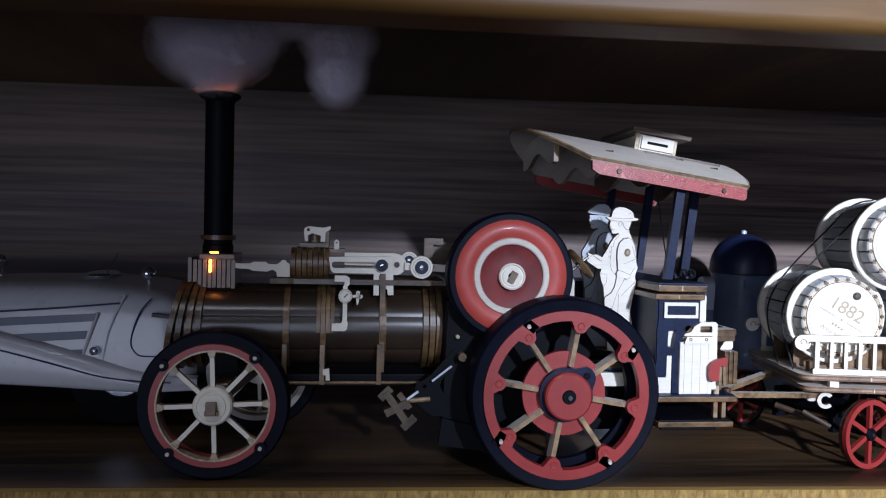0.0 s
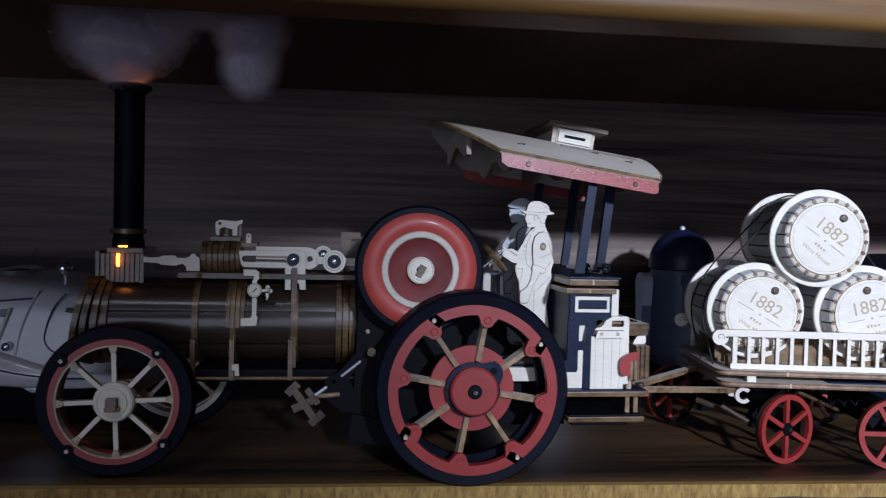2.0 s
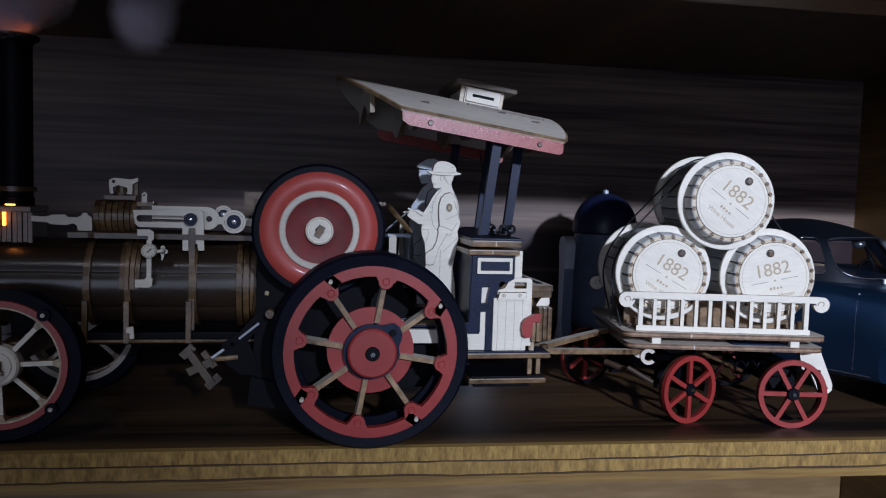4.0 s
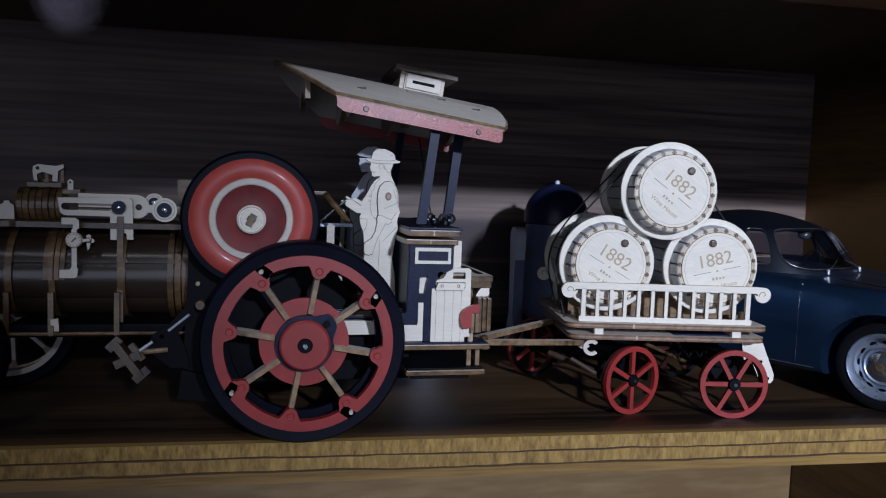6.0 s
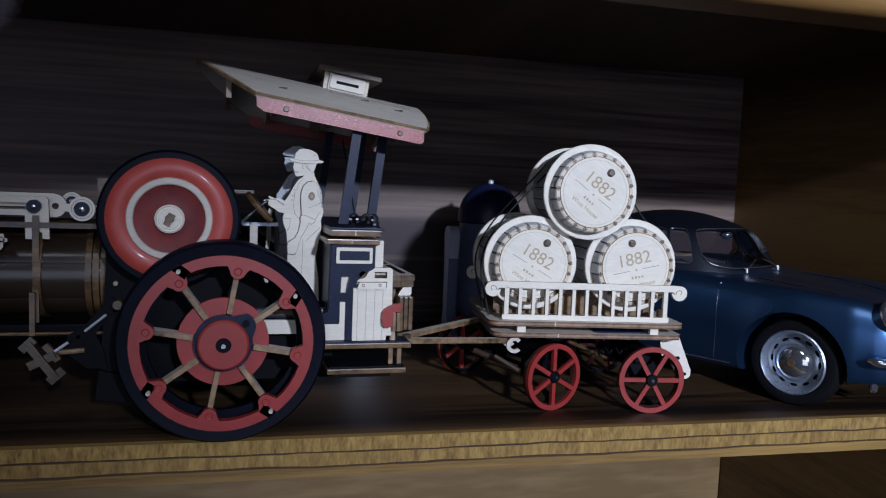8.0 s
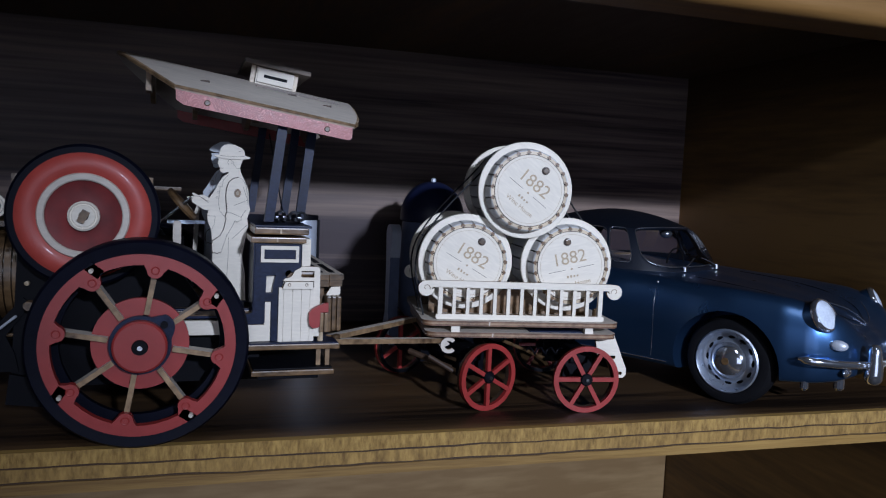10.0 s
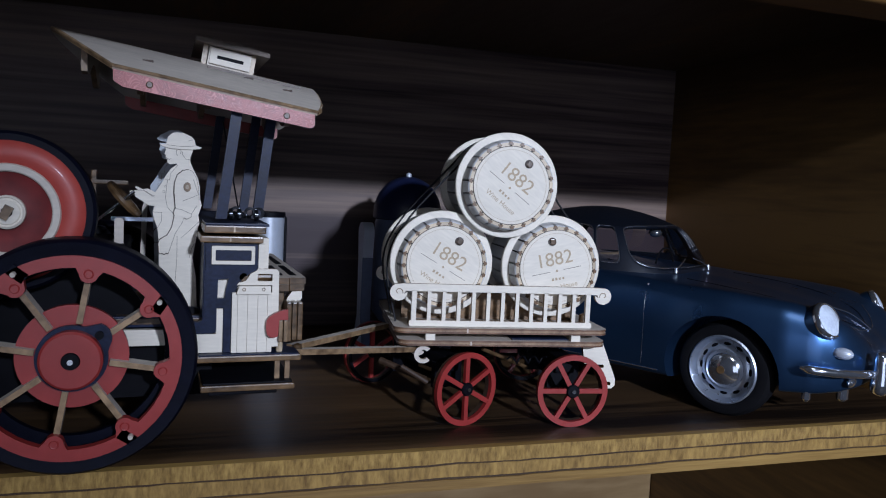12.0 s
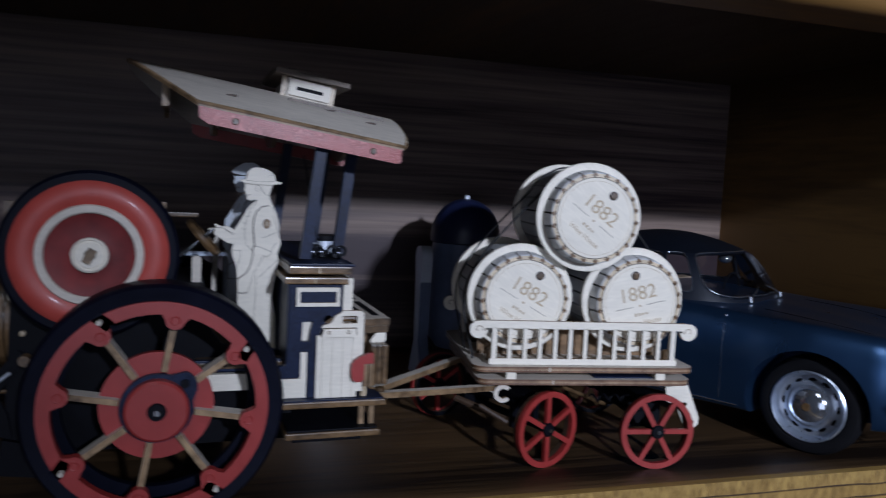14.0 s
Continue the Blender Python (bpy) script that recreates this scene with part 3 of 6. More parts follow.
for x, w in ((-0.0265, 0.0009), (0.0022, 0.001)):
    part("boiler_band", lathe([(BR, x - w), (BR + 0.0008, x - w), (BR + 0.0008, x + w), (BR, x + w)], "x", (0, MID, BZ), 64, closed=True), BROWN, engine, "brown wooden boiler band")
part("boiler_band", lathe([(BR, -0.0164), (BR + 0.0008, -0.0164), (BR + 0.0008, -0.0148), (BR, -0.0148)], "x", (0, MID, BZ), 64, closed=True), BROWN, engine)
for x, up in ((-0.017, 0.0014), (-0.0156, 0.0021), (-0.0142, 0.0016), (-0.0129, 0.0011)):
    part("boiler_saddle", plate(arc(MID, BZ, BR + up, 70, 184, 26) + arc(MID, BZ, BR, 184, 70, 26), x - 0.0006, x + 0.0006, plane="yz"), [BURNT, BROWN], engine, "brown sheet of the boiler saddle")
for x in (0.0152, 0.0172, 0.0192):
    part("end_ring", lathe([(BR - 0.001, x - 0.0008), (BR + 0.0012, x - 0.0008), (BR + 0.0012, x + 0.0008), (BR - 0.001, x + 0.0008)], "x", (0, MID, BZ), 64, closed=True), BROWN, engine)
for x, r, lean in ((-0.0513, 0.0136, 2), (-0.0532, 0.0138, 5), (-0.0551, 0.0142, 8), (-0.0569, 0.0138, 11)):
    bm = lathe([(0.002, -0.0008), (r, -0.0008), (r, 0.0008), (0.002, 0.0008)], "x", (0, 0, -r), 64, closed=True)
    bmesh.ops.transform(bm, matrix=Matrix.Translation((x, MID, BZ + r)) @ Matrix.Rotation(radians(lean), 4, "Y"), verts=bm.verts)
    part("smokebox_ring", bm, BROWN, engine, "leaning brown smokebox ring")
part("smokebox_door", lathe([(0.0001, -0.0622), (0.003, -0.0622), (0.0065, -0.0604), (0.0065, -0.0585)], "x", (0, MID, BZ), 48), BROWN, engine, "", True)
for z0, z1, x0, x1 in ((0.0413, 0.0431, -0.0609, -0.0526), (0.0374, 0.039, -0.0611, -0.0528)):
    part("door_bracket", plate(rounded(x0, 0.0322, x1, 0.05, 0.0012), z0, z1, plane="xy"), [BURNT, BROWN], engine, "brown wooden hinge bracket")
part("bracket_block", box((-0.0567, 0.0332, 0.039), (-0.0541, 0.0365, 0.0413), 0.0003), BROWN, engine)

# chimney saddle of stacked sheets, chimney, light slot
for k in range(7):
    x = -0.0511 + 0.00138 * k
    part("saddle_sheet", box((x - 0.0006, 0.0362 if k % 2 else 0.0359, 0.0517 + 0.0001 * (k % 3)), (x + 0.0006, 0.0488, 0.0604), 0.0001), BROWN, engine)
for x, z0, z1 in ((-0.0556, 0.0535, 0.0609), (-0.0541, 0.0535, 0.0603), (-0.0527, 0.0517, 0.0603)):
    part("saddle_sheet", box((x - 0.0006, 0.0368, z0), (x + 0.0006, 0.0488, z1), 0.0001), BROWN, engine)
part("saddle_top", box((-0.0526, 0.0352, 0.0604), (-0.0423, 0.0508, 0.0621), 0.0003), BROWN, engine)
chimney = part("chimney", lathe([(0.0046, 0.0621), (0.0046, 0.0645), (0.0043, 0.0648), (0.0043, 0.1078), (0.0047, 0.1088), (0.006, 0.1096), (0.0063, 0.1102), (0.006, 0.1108), (0.0048, 0.1112), (0.0038, 0.1112), (0.0036, 0.106)], "z", (-0.0485, MID, 0), 40), BLACK, engine, "tall black chimney", True)
part("chimney_collar", lathe([(0.0043, 0.0662), (0.0052, 0.0662), (0.0052, 0.0676), (0.0043, 0.0676)], "z", (-0.0485, MID, 0), 40, closed=True), BROWN, chimney, "brown wooden ring round the chimney")
part("chimney_glow", lathe([(0.0001, 0.1095), (0.0034, 0.1095), (0.0034, 0.1104), (0.0001, 0.1108)], "z", (-0.0485, MID, 0), 24), glowing("chimney_led", (1.0, 0.25, 0.05), 3.0), chimney, "orange light inside the chimney top")
part("firelight_slot", box((-0.0498, 0.0353, 0.0566), (-0.0491, 0.036, 0.0603)), LED, engine, "glowing orange slot")
part("firelight_slot", box((-0.05, 0.0378, 0.0622), (-0.0475, 0.0384, 0.0626)), LED, engine)
for name, place, watts in (("chimney_lamp", (-0.0485, MID, 0.1108), 0.00011), ("firebox_lamp", (-0.0495, 0.0335, 0.0592), 0.0003)):
    ld = bpy.data.lights.new(name, "POINT")
    ld.energy, ld.color, ld.shadow_soft_size = watts, (1.0, 0.35, 0.1), 0.002
    new(name, ld).location = place

# valve gear along the near side of the boiler top
rod = [(-0.0419, 0.0596), (-0.0397, 0.0594), (-0.0375, 0.0595), (-0.0367, 0.06), (-0.0331, 0.0601), (-0.0323, 0.0594), (-0.0298, 0.0594), (-0.0286, 0.0601), (-0.0284, 0.0607), (-0.0272, 0.0607), (-0.027, 0.0601), (-0.026, 0.0595),
       (-0.0259, 0.0556), (-0.0297, 0.0556), (-0.0299, 0.057), (-0.0309, 0.0577), (-0.0328, 0.0571), (-0.0369, 0.0573), (-0.0378, 0.0578), (-0.0419, 0.058)]
part("piston_rod", plate(rod, 0.034, 0.0354), [PLY, BURNT], engine, "pale piston rod with a fork end")
part("cylinder_base", plate([(-0.0314, 0.0303), (-0.0262, 0.0308), (-0.0245, 0.0303), (0.0207, 0.0305), (0.0207, 0.055), (-0.0305, 0.055), (-0.0318, 0.034)], 0.0538, 0.0553, plane="xy"), [BURNT, BROWN], engine, "brown plate carrying the cylinder")
for k in range(7):
    x = -0.0251 + 0.00167 * k
    r = (0.0046, 0.0049, 0.0047)[k % 3]
    part("cylinder_sheet", lathe([(0.0001, x - 0.0007), (r, x - 0.0007), (r, x + 0.0007), (0.0001, x + 0.0007)], "x", (0, 0.0393, 0.0598), 32), BROWN, engine)
part("cylinder_top", box((-0.0234, 0.036, 0.0646), (-0.0145, 0.0428, 0.066), 0.0002), BROWN, engine)
part("cylinder_shelf", box((-0.0143, 0.036, 0.0629), (-0.0096, 0.0428, 0.0643), 0.0002), BROWN, engine)
part("valve_chest", lathe([(0.0001, 0.0658), (0.0025, 0.0658), (0.0025, 0.0668), (0.0017, 0.0669), (0.0017, 0.0685), (0.0001, 0.0685)], "z", (-0.0188, 0.0395, 0), 28), BROWN, engine)
part("valve_rod", box((-0.0162, 0.0385, 0.0658), (-0.0144, 0.0405, 0.0702), 0.0003), BROWN, engine)
whistle = [(-0.0221, 0.0691), (-0.022, 0.0703), (-0.0208, 0.071), (-0.0162, 0.0706), (-0.0141, 0.0712), (-0.0141, 0.0702), (-0.0156, 0.0692), (-0.0157, 0.0663), (-0.0171, 0.0663), (-0.017, 0.0681), (-0.0195, 0.0689), (-0.021, 0.0682), (-0.0208, 0.0664), (-0.0218, 0.0664)]
part("whistle_lever", plate(whistle, 0.037, 0.0382, [circle(-0.0208, 0.0699, 0.0005, 12)[::-1]]), [PLY, BURNT], engine, "pale lever on the valve chest")
part("whistle_post", plate([(-0.0129, 0.064), (-0.0129, 0.0666), (-0.0122, 0.0672), (-0.0114, 0.0666), (-0.0114, 0.064)], 0.036, 0.0372, [circle(-0.0122, 0.0662, 0.0003, 10)[::-1]]), [PLY, BURNT], engine)
slide = [(-0.0144, 0.062), (0.0041, 0.0624), (0.0049, 0.0616), (0.0052, 0.0507), (0.0035, 0.0507), (0.0033, 0.0525), (0.0028, 0.0525), (0.0027, 0.0567), (0.0008, 0.0567), (0.0008, 0.0506), (-0.0008, 0.0506), (-0.0009, 0.0571), (-0.0128, 0.0572), (-0.0137, 0.058)]
slot = rounded(-0.0134, 0.0587, 0.0, 0.0606, 0.0009)
part("slide_bar", plate(slide, 0.0312, 0.0324, [slot[::-1]]), [PLY, BURNT], engine, "pale slotted slide bar with a forked bracket")
part("slide_insert", plate(rounded(-0.0115, 0.0591, -0.001, 0.0595, 0.0002), 0.0322, 0.0334), [CHAR, BURNT], engine)
back_bar = [(-0.0097, 0.0633), (0.0055, 0.0633)] + arc(0.0058, 0.0599, 0.0033, 80, -80, 8) + [(-0.0096, 0.0573)]
part("back_bar", plate(back_bar, 0.0338, 0.035, [circle(0.0062, 0.0598, 0.0009, 14)[::-1]]), [PLY, BURNT], engine, "pale rear slide bar")
for cx, cz, r, y0, pale in ((0.0015, 0.0597, 0.0026, 0.0298, False), (0.0135, 0.0593, 0.0029, 0.0302, True), (0.0101, 0.0611, 0.0022, 0.0352, True)):
    wheel = part("link_disc", plate(circle(cx, cz, r + 0.0005 if pale else r * 0.7, 28), y0 + 0.0004, y0 + 0.0018), [PLY if pale else NAVY, BURNT], engine, "pale link disc with a navy ring" if pale else "navy link disc")
    part("navy_ring", lathe([(0.0007, y0 - 0.0002), (r * 0.7, y0 - 0.0002), (r * 0.7, y0 + 0.0008), (0.0007, y0 + 0.0008)], "y", (cx, 0, cz), 24, closed=True), NAVY, wheel)
    if pale:
        part("ring_line", lathe([(r * 0.9, y0 + 0.00032), (r * 0.94, y0 + 0.00032), (r * 0.94, y0 + 0.0008), (r * 0.9, y0 + 0.0008)], "y", (cx, 0, cz), 28, closed=True), FINE_LINE, wheel)
    part("pin", lathe([(0.0001, y0 - 0.0006), (0.0005, y0 - 0.0005), (0.0005, y0 + 0.0006)], "y", (cx, 0, cz), 10), STEEL, wheel)
part("connecting_rod", plate(strip([(0.0085, 0.0595), (0.0135, 0.0594), (0.0175, 0.0592), (0.0225, 0.0589)], 0.0011), 0.0322, 0.0334), [PLY, BURNT], engine)
part("bracket_strap", box((0.0011, 0.0302, 0.0275), (0.0027, 0.0312, 0.0572)), BROWN, engine)
elbow = [(-0.0124, 0.0567), (-0.009, 0.0567), (-0.008, 0.056), (-0.008, 0.0541), (-0.0086, 0.0534), (-0.0086, 0.0432), (-0.0083, 0.0428), (-0.0085, 0.0408), (-0.0092, 0.0403), (-0.013, 0.0403), (-0.013, 0.0425), (-0.0104, 0.0426), (-0.0099, 0.0434), (-0.0099, 0.0534), (-0.0095, 0.0541), (-0.0095, 0.0549), (-0.0124, 0.0549)]
part("gauge_arm", plate(elbow, 0.0272, 0.0284), [PLY, BURNT], engine, "pale pipe of the gauge")
gauge = part("pressure_gauge", lathe([(0.0001, 0.0262), (0.0019, 0.0262), (0.0021, 0.0266), (0.0021, 0.028)], "y", (-0.0092, 0, 0.0507), 28), PLY, engine, "round pale pressure gauge", True)
for k in range(12):
    a = radians(30 * k)
    part("gauge_tick", box((-0.0092 + 0.0016 * math.cos(a) - 0.00016, 0.02605, 0.0507 + 0.0016 * math.sin(a) - 0.00012), (-0.0092 + 0.0016 * math.cos(a) + 0.00016, 0.0263, 0.0507 + 0.0016 * math.sin(a) + 0.00012)), FINE_LINE, gauge)
part("gauge_needle", plate(strip([(-0.0096, 0.0503), (-0.0085, 0.0514)], 0.0002), 0.0259, 0.0262), [BROWN, BROWN], gauge)
tap = strip([(-0.0071, 0.0506), (-0.006, 0.0507), (-0.0055, 0.0507)], 0.0004)
part("tap_stem", plate(tap, 0.027, 0.028), [PLY, BURNT], engine)
for x, z, r in ((-0.0055, 0.0517, 0.0006), (-0.0047, 0.0506, 0.0006), (-0.0055, 0.0507, 0.0008)):
    part("tap_wing", plate(circle(x, z, r, 14), 0.0268, 0.028), [PLY, BURNT], engine)
part("tap_wing", plate([(-0.0061, 0.0505), (-0.005, 0.0503), (-0.0053, 0.0486), (-0.0058, 0.0479)], 0.0268, 0.028), [PLY, BURNT], engine)
part("boiler_plate", box((-0.027, 0.031, 0.0232), (0.02, 0.055, 0.0268), 0.0004), BLACK, engine, "black plate under the boiler")
part("boiler_rail", tube([(-0.0275, 0.0295, 0.0245), (0.02, 0.0295, 0.0245)], 0.0005), BROWN, engine)
part("strap_end", plate([(-0.0154, 0.0288), (-0.0135, 0.0291), (-0.0133, 0.0255), (-0.0145, 0.0255), (-0.0145, 0.027), (-0.0154, 0.0273)], 0.0278, 0.029), [PLY_GREY, BURNT], engine)
for x in (-0.0268, -0.0157, 0.0012):
    part("strap", box((x - 0.0007, 0.029, 0.024), (x + 0.0007, 0.0305, 0.036)), BROWN, engine)
# governor gear and its steel rods
GEAR_BROWN = surface("dark_gear_ply", (0.04, 0.025, 0.016), 0.4, vary=0.5, size=700, bump=0.3, second=(0.15, 0.105, 0.065), coat=0.2)


def slab(a, b, half, y0, y1):
    return plate(strip([a, b], half), y0, y1)


gear = part("gear", slab((0.0028, 0.0243), (0.0094, 0.015), 0.001, 0.0162, 0.0205), [GEAR_BROWN, CHAR], engine, "brown gear of interlocked wooden sheets")
part("gear_tooth", slab((0.0012, 0.0225), (0.0042, 0.0255), 0.0011, 0.0168, 0.0182), [GEAR_BROWN, CHAR], gear)
part("gear_tooth", slab((0.0078, 0.014), (0.0112, 0.0172), 0.0011, 0.0168, 0.0182), [GEAR_BROWN, CHAR], gear)
part("gear_sheet", slab((0.0028, 0.0182), (0.0092, 0.0212), 0.0011, 0.0168, 0.0215), [GEAR_BROWN, CHAR], gear)
part("gear_sheet", slab((0.0066, 0.0237), (0.0098, 0.0195), 0.0008, 0.0176, 0.019), [GEAR_BROWN, BURNT], gear)
part("gear_rod", tube([(0.0088, 0.0182, 0.0218), (0.0122, 0.0182, 0.0243)], 0.00042), TOY_SILVER, gear, "bright steel rod")
part("gear_shaft", tube([(0.0095, 0.02, 0.0212), (0.0158, 0.0205, 0.0216)], 0.0007), BURNT, gear)
part("drain_rod", tube([(0.0162, 0.0185, 0.0272), (0.0216, 0.0172, 0.0318)], 0.00036), TOY_SILVER, engine, "bright steel rod")
part("drain_knob", lathe([(0.0001, -0.001), (0.0012, -0.001), (0.0012, 0.0022), (0.0001, 0.0022)], "y", (0.0245, 0.017, 0.0345), 14), BROWN, engine)

# firebox and horn plates between the rear wheels
horn = [(0.0195, 0.012), (0.083, 0.012), (0.083, 0.034), (0.066, 0.036), (0.055, 0.052), (0.033, 0.056), (0.021, 0.048)]
for y0 in (0.0215, 0.0615):
    part("horn_plate", plate(horn, y0, y0 + 0.0018), [BLACK, NAVY], engine, "black side plate of the firebox")
part("firebox", box((0.0205, 0.0235, 0.0125), (0.062, 0.0615, 0.05), 0.0005), BLACK, engine, "black firebox")
part("pale_girder", box((0.056, 0.0155, 0.0262), (0.0838, 0.0175, 0.0302), 0.0002), PLY, engine, "pale side girder")
part("navy_girder", box((0.054, 0.0156, 0.0308), (0.0838, 0.0174, 0.0335), 0.0002), NAVY, engine)
part("support_foot", plate([(0.0185, 0.008), (0.034, 0.006), (0.032, 0.013), (0.0195, 0.016)], 0.02, 0.0215), [BLACK, BLACK], engine)
arm = [(0.0108, 0.0212), (0.0116, 0.0256), (0.016, 0.0285), (0.0225, 0.036), (0.0245, 0.0345), (0.0185, 0.026), (0.0205, 0.0215), (0.0215, 0.0165), (0.0165, 0.0165)]
part("gear_arm", plate(arm, 0.0207, 0.0214, [circle(0.0142, 0.0252, 0.0006, 12)[::-1]]), [BLACK, INK], engine, "black bracket arm")
for x, z in ((0.0235, 0.0398), (0.0262, 0.0445)):
    part("plate_pin", lathe([(0.0001, 0.0197), (0.0006, 0.0199), (0.0006, 0.0214)], "y", (x, 0, z), 10), TAN, engine)
part("crank_stub", box((0.0515, 0.017, 0.0455), (0.0528, 0.019, 0.0502)), PLY, engine)


def flywheel(cx, cz):
    y0 = 0.0135
    rim = part("flywheel", lathe([(0.0159, y0 + 0.0004), (0.0176, y0 + 0.0004), (0.0183, y0 + 0.0012), (0.0183, y0 + 0.0065), (0.0159, y0 + 0.0065)], "y", (cx, 0, cz), 72, closed=True), INK, engine, "red flywheel with a black rim and a white ring", True)
    part("face_ring", lathe([(0.0109, y0 - 0.0002), (0.0125, y0 - 0.0009), (0.0147, y0 - 0.0008), (0.0161, y0 + 0.0002), (0.0161, y0 + 0.004), (0.0109, y0 + 0.004)], "y", (cx, 0, cz), 72, closed=True), COPPER, rim, "glossy red outer ring", True)
    part("white_ring", lathe([(0.0091, y0 - 0.0004), (0.0094, y0 - 0.0007), (0.0107, y0 - 0.0007), (0.011, y0 - 0.0003), (0.011, y0 + 0.002), (0.0091, y0 + 0.002)], "y", (cx, 0, cz), 72, closed=True), PLY_GREY, rim, "white painted ring", True)
    part("inner_disc", lathe([(0.003, y0 + 0.0004), (0.006, y0 + 0.0009), (0.0092, y0 + 0.0002), (0.0092, y0 + 0.003), (0.003, y0 + 0.003)], "y", (cx, 0, cz), 64, closed=True), OXBLOOD, rim, "deep red inner disc", True)
    part("hub_collar", lathe([(0.0012, y0 - 0.0011), (0.0027, y0 - 0.0012), (0.0029, y0 - 0.0009), (0.0032, y0 - 0.0009), (0.0034, y0 - 0.0013), (0.0038, y0 - 0.001), (0.0038, y0 + 0.001), (0.0012, y0 + 0.001)], "y", (cx, 0, cz), 40, closed=True), PLY, rim, "pale hub collar", True)
    end = plate([(cx - 0.0001, cz + 0.0018), (cx + 0.0016, cz + 0.0009), (cx + 0.0001, cz - 0.0019), (cx - 0.0015, cz - 0.0011)], y0 - 0.0022, y0 + 0.02)
    part("shaft_end", end, [BURNT, BROWN], rim, "square brown shaft end")


flywheel(0.0376, 0.0581)
part("crankshaft", lathe([(0.0014, 0.014), (0.0014, 0.07)], "y", (0.0376, 0, 0.0581), 12), BROWN, engine)
for y0 in (0.026, 0.058):
    part("crank_bearing", plate([(0.03, 0.046), (0.045, 0.046), (0.041, 0.062), (0.0345, 0.062)], y0, y0 + 0.0018), [NAVY, NAVY], engine)
part("gear_stand", plate([(0.0155, 0.0535), (0.0185, 0.0535), (0.0185, 0.066), (0.0215, 0.066), (0.0215, 0.068), (0.0155, 0.068)], 0.044, 0.0458), [BROWN, BURNT], engine)
part("gear_train", plate(circle(0.022, 0.0625, 0.0042, 22), 0.047, 0.0488), [BROWN, BURNT], engine)


def canopy():
    slope, xe, ze, y_half, rise = -0.147, 0.059, 0.0915, 0.0325, 0.0092
    def zt(x, v):
        return ze + slope * (x - xe) + rise * (1 - v * v)
    bm = bmesh.new()
    nu, nv, th = 10, 28, 0.0012
    def grid(dz):
        g = []
        for j in range(nv + 1):
            v = -1 + 2 * j / nv
            w = abs(v)
            x0 = xe - 0.0158 * (1 - w ** 2.2)
            x1 = 0.1078 + 0.001 * (1 - w * w)
            if w > 0.9:
                x1 -= 0.0016 * ((w - 0.9) / 0.1) ** 2
            row = []
            for i in range(nu + 1):
                x = x0 + (x1 - x0) * i / nu
                row.append(bm.verts.new((x, MID + y_half * v, zt(x, v) + dz)))
            g.append(row)
        return g
    top, low = grid(th), grid(0)
    for g in (top, low):
        for a, b in zip(g, g[1:]):
            for i in range(nu):
                bm.faces.new((a[i], a[i + 1], b[i + 1], b[i]))
    for j in range(nv):
        for i in (0, nu):
            bm.faces.new((top[j][i], top[j + 1][i], low[j + 1][i], low[j][i])).material_index = 1
    for i in range(nu):
        for j in (0, nv):
            bm.faces.new((top[j][i], top[j][i + 1], low[j][i + 1], low[j][i])).material_index = 1
    roof = part("canopy", bm, [PLY_GREY, BURNT], engine, "curved pale plywood canopy roof", True)
    # scorched cut edge round the sheet
    rim_line = [(xe + (0.1064 - xe) * k / 10, -1.0) for k in range(11)] + [(0.1078 + 0.001 * (1 - v * v), v) for v in (-0.86, -0.6, -0.3, 0, 0.3, 0.6, 0.86)]
    part("scorched_edge", tube([(x, MID + y_half * v, zt(x, v) + th * 0.75) for x, v in rim_line], 0.00042, 6), BURNT, roof, "scorched brown sheet edge", True)
    nose = [(xe - 0.0158 * (1 - abs(v) ** 2.2), v) for v in [-1 + k / 10 for k in range(21)]]
    part("scorched_edge", tube([(x, MID + y_half * v, zt(x, v) + th * 0.75) for x, v in nose], 0.00042, 6), BURNT, roof, "scorched brown sheet edge", True)
    for y0, y1 in ((0.0098, 0.0113), (0.0747, 0.0762)):
        h, r = 0.0035, 0.001
        def at(x, d):
            return (x, ze + slope * (x - xe) + d)
        outline = [at(0.0592, 0), at(0.1055, 0), at(0.1055, -h + r), at(0.1051, -h + 0.0003), at(0.1043, -h), at(0.0612, -h), at(0.06, -h + 0.0006), at(0.0593, -h + r)]
        # far board gets a darker red: the shade under the roof as colour
        fascia = part("fascia", plate(outline, y0, y1), [FASCIA if y0 < MID else DEEP_RED, RED if y0 < MID else DEEP_RED], roof, "red canopy side board")
        for x in (0.067, 0.0985):
            px, pz = at(x, -h / 2)
            yy = y0 - 0.0004 if y0 < MID else y1 + 0.0004
            part("fascia_pin", lathe([(0.0001, yy), (0.0006, yy), (0.0008, yy + 0.0003), (0.0008, y0 + 0.0006)], "y", (px, 0, pz), 14), BROWN, roof)
    for x in (0.0515, 0.064, 0.08, 0.1):
        rib = []
        for k in range(13):
            v = (-0.86 + 1.72 * k / 12) * (0.72 if x < 0.06 else 1)
            rib.append((MID + y_half * v, zt(x, v) - 0.0002))
        low_edge = [(p[0], ze + slope * (x - xe) + (0.0012 if x < 0.06 else -0.001) + 0.0022 * math.cos(6 * (p[0] - MID) / y_half)) for p in rib[::-1]]
        # front ribs are paler to put the light on the underside into colour
        part("rib", plate(rib + low_edge, x, x + 0.0014, plane="yz"), [PLY if x < 0.07 else BROWN, BURNT], roof)
    # lantern on the roof
    zb = zt(0.0855, 0.3) + 0.0012
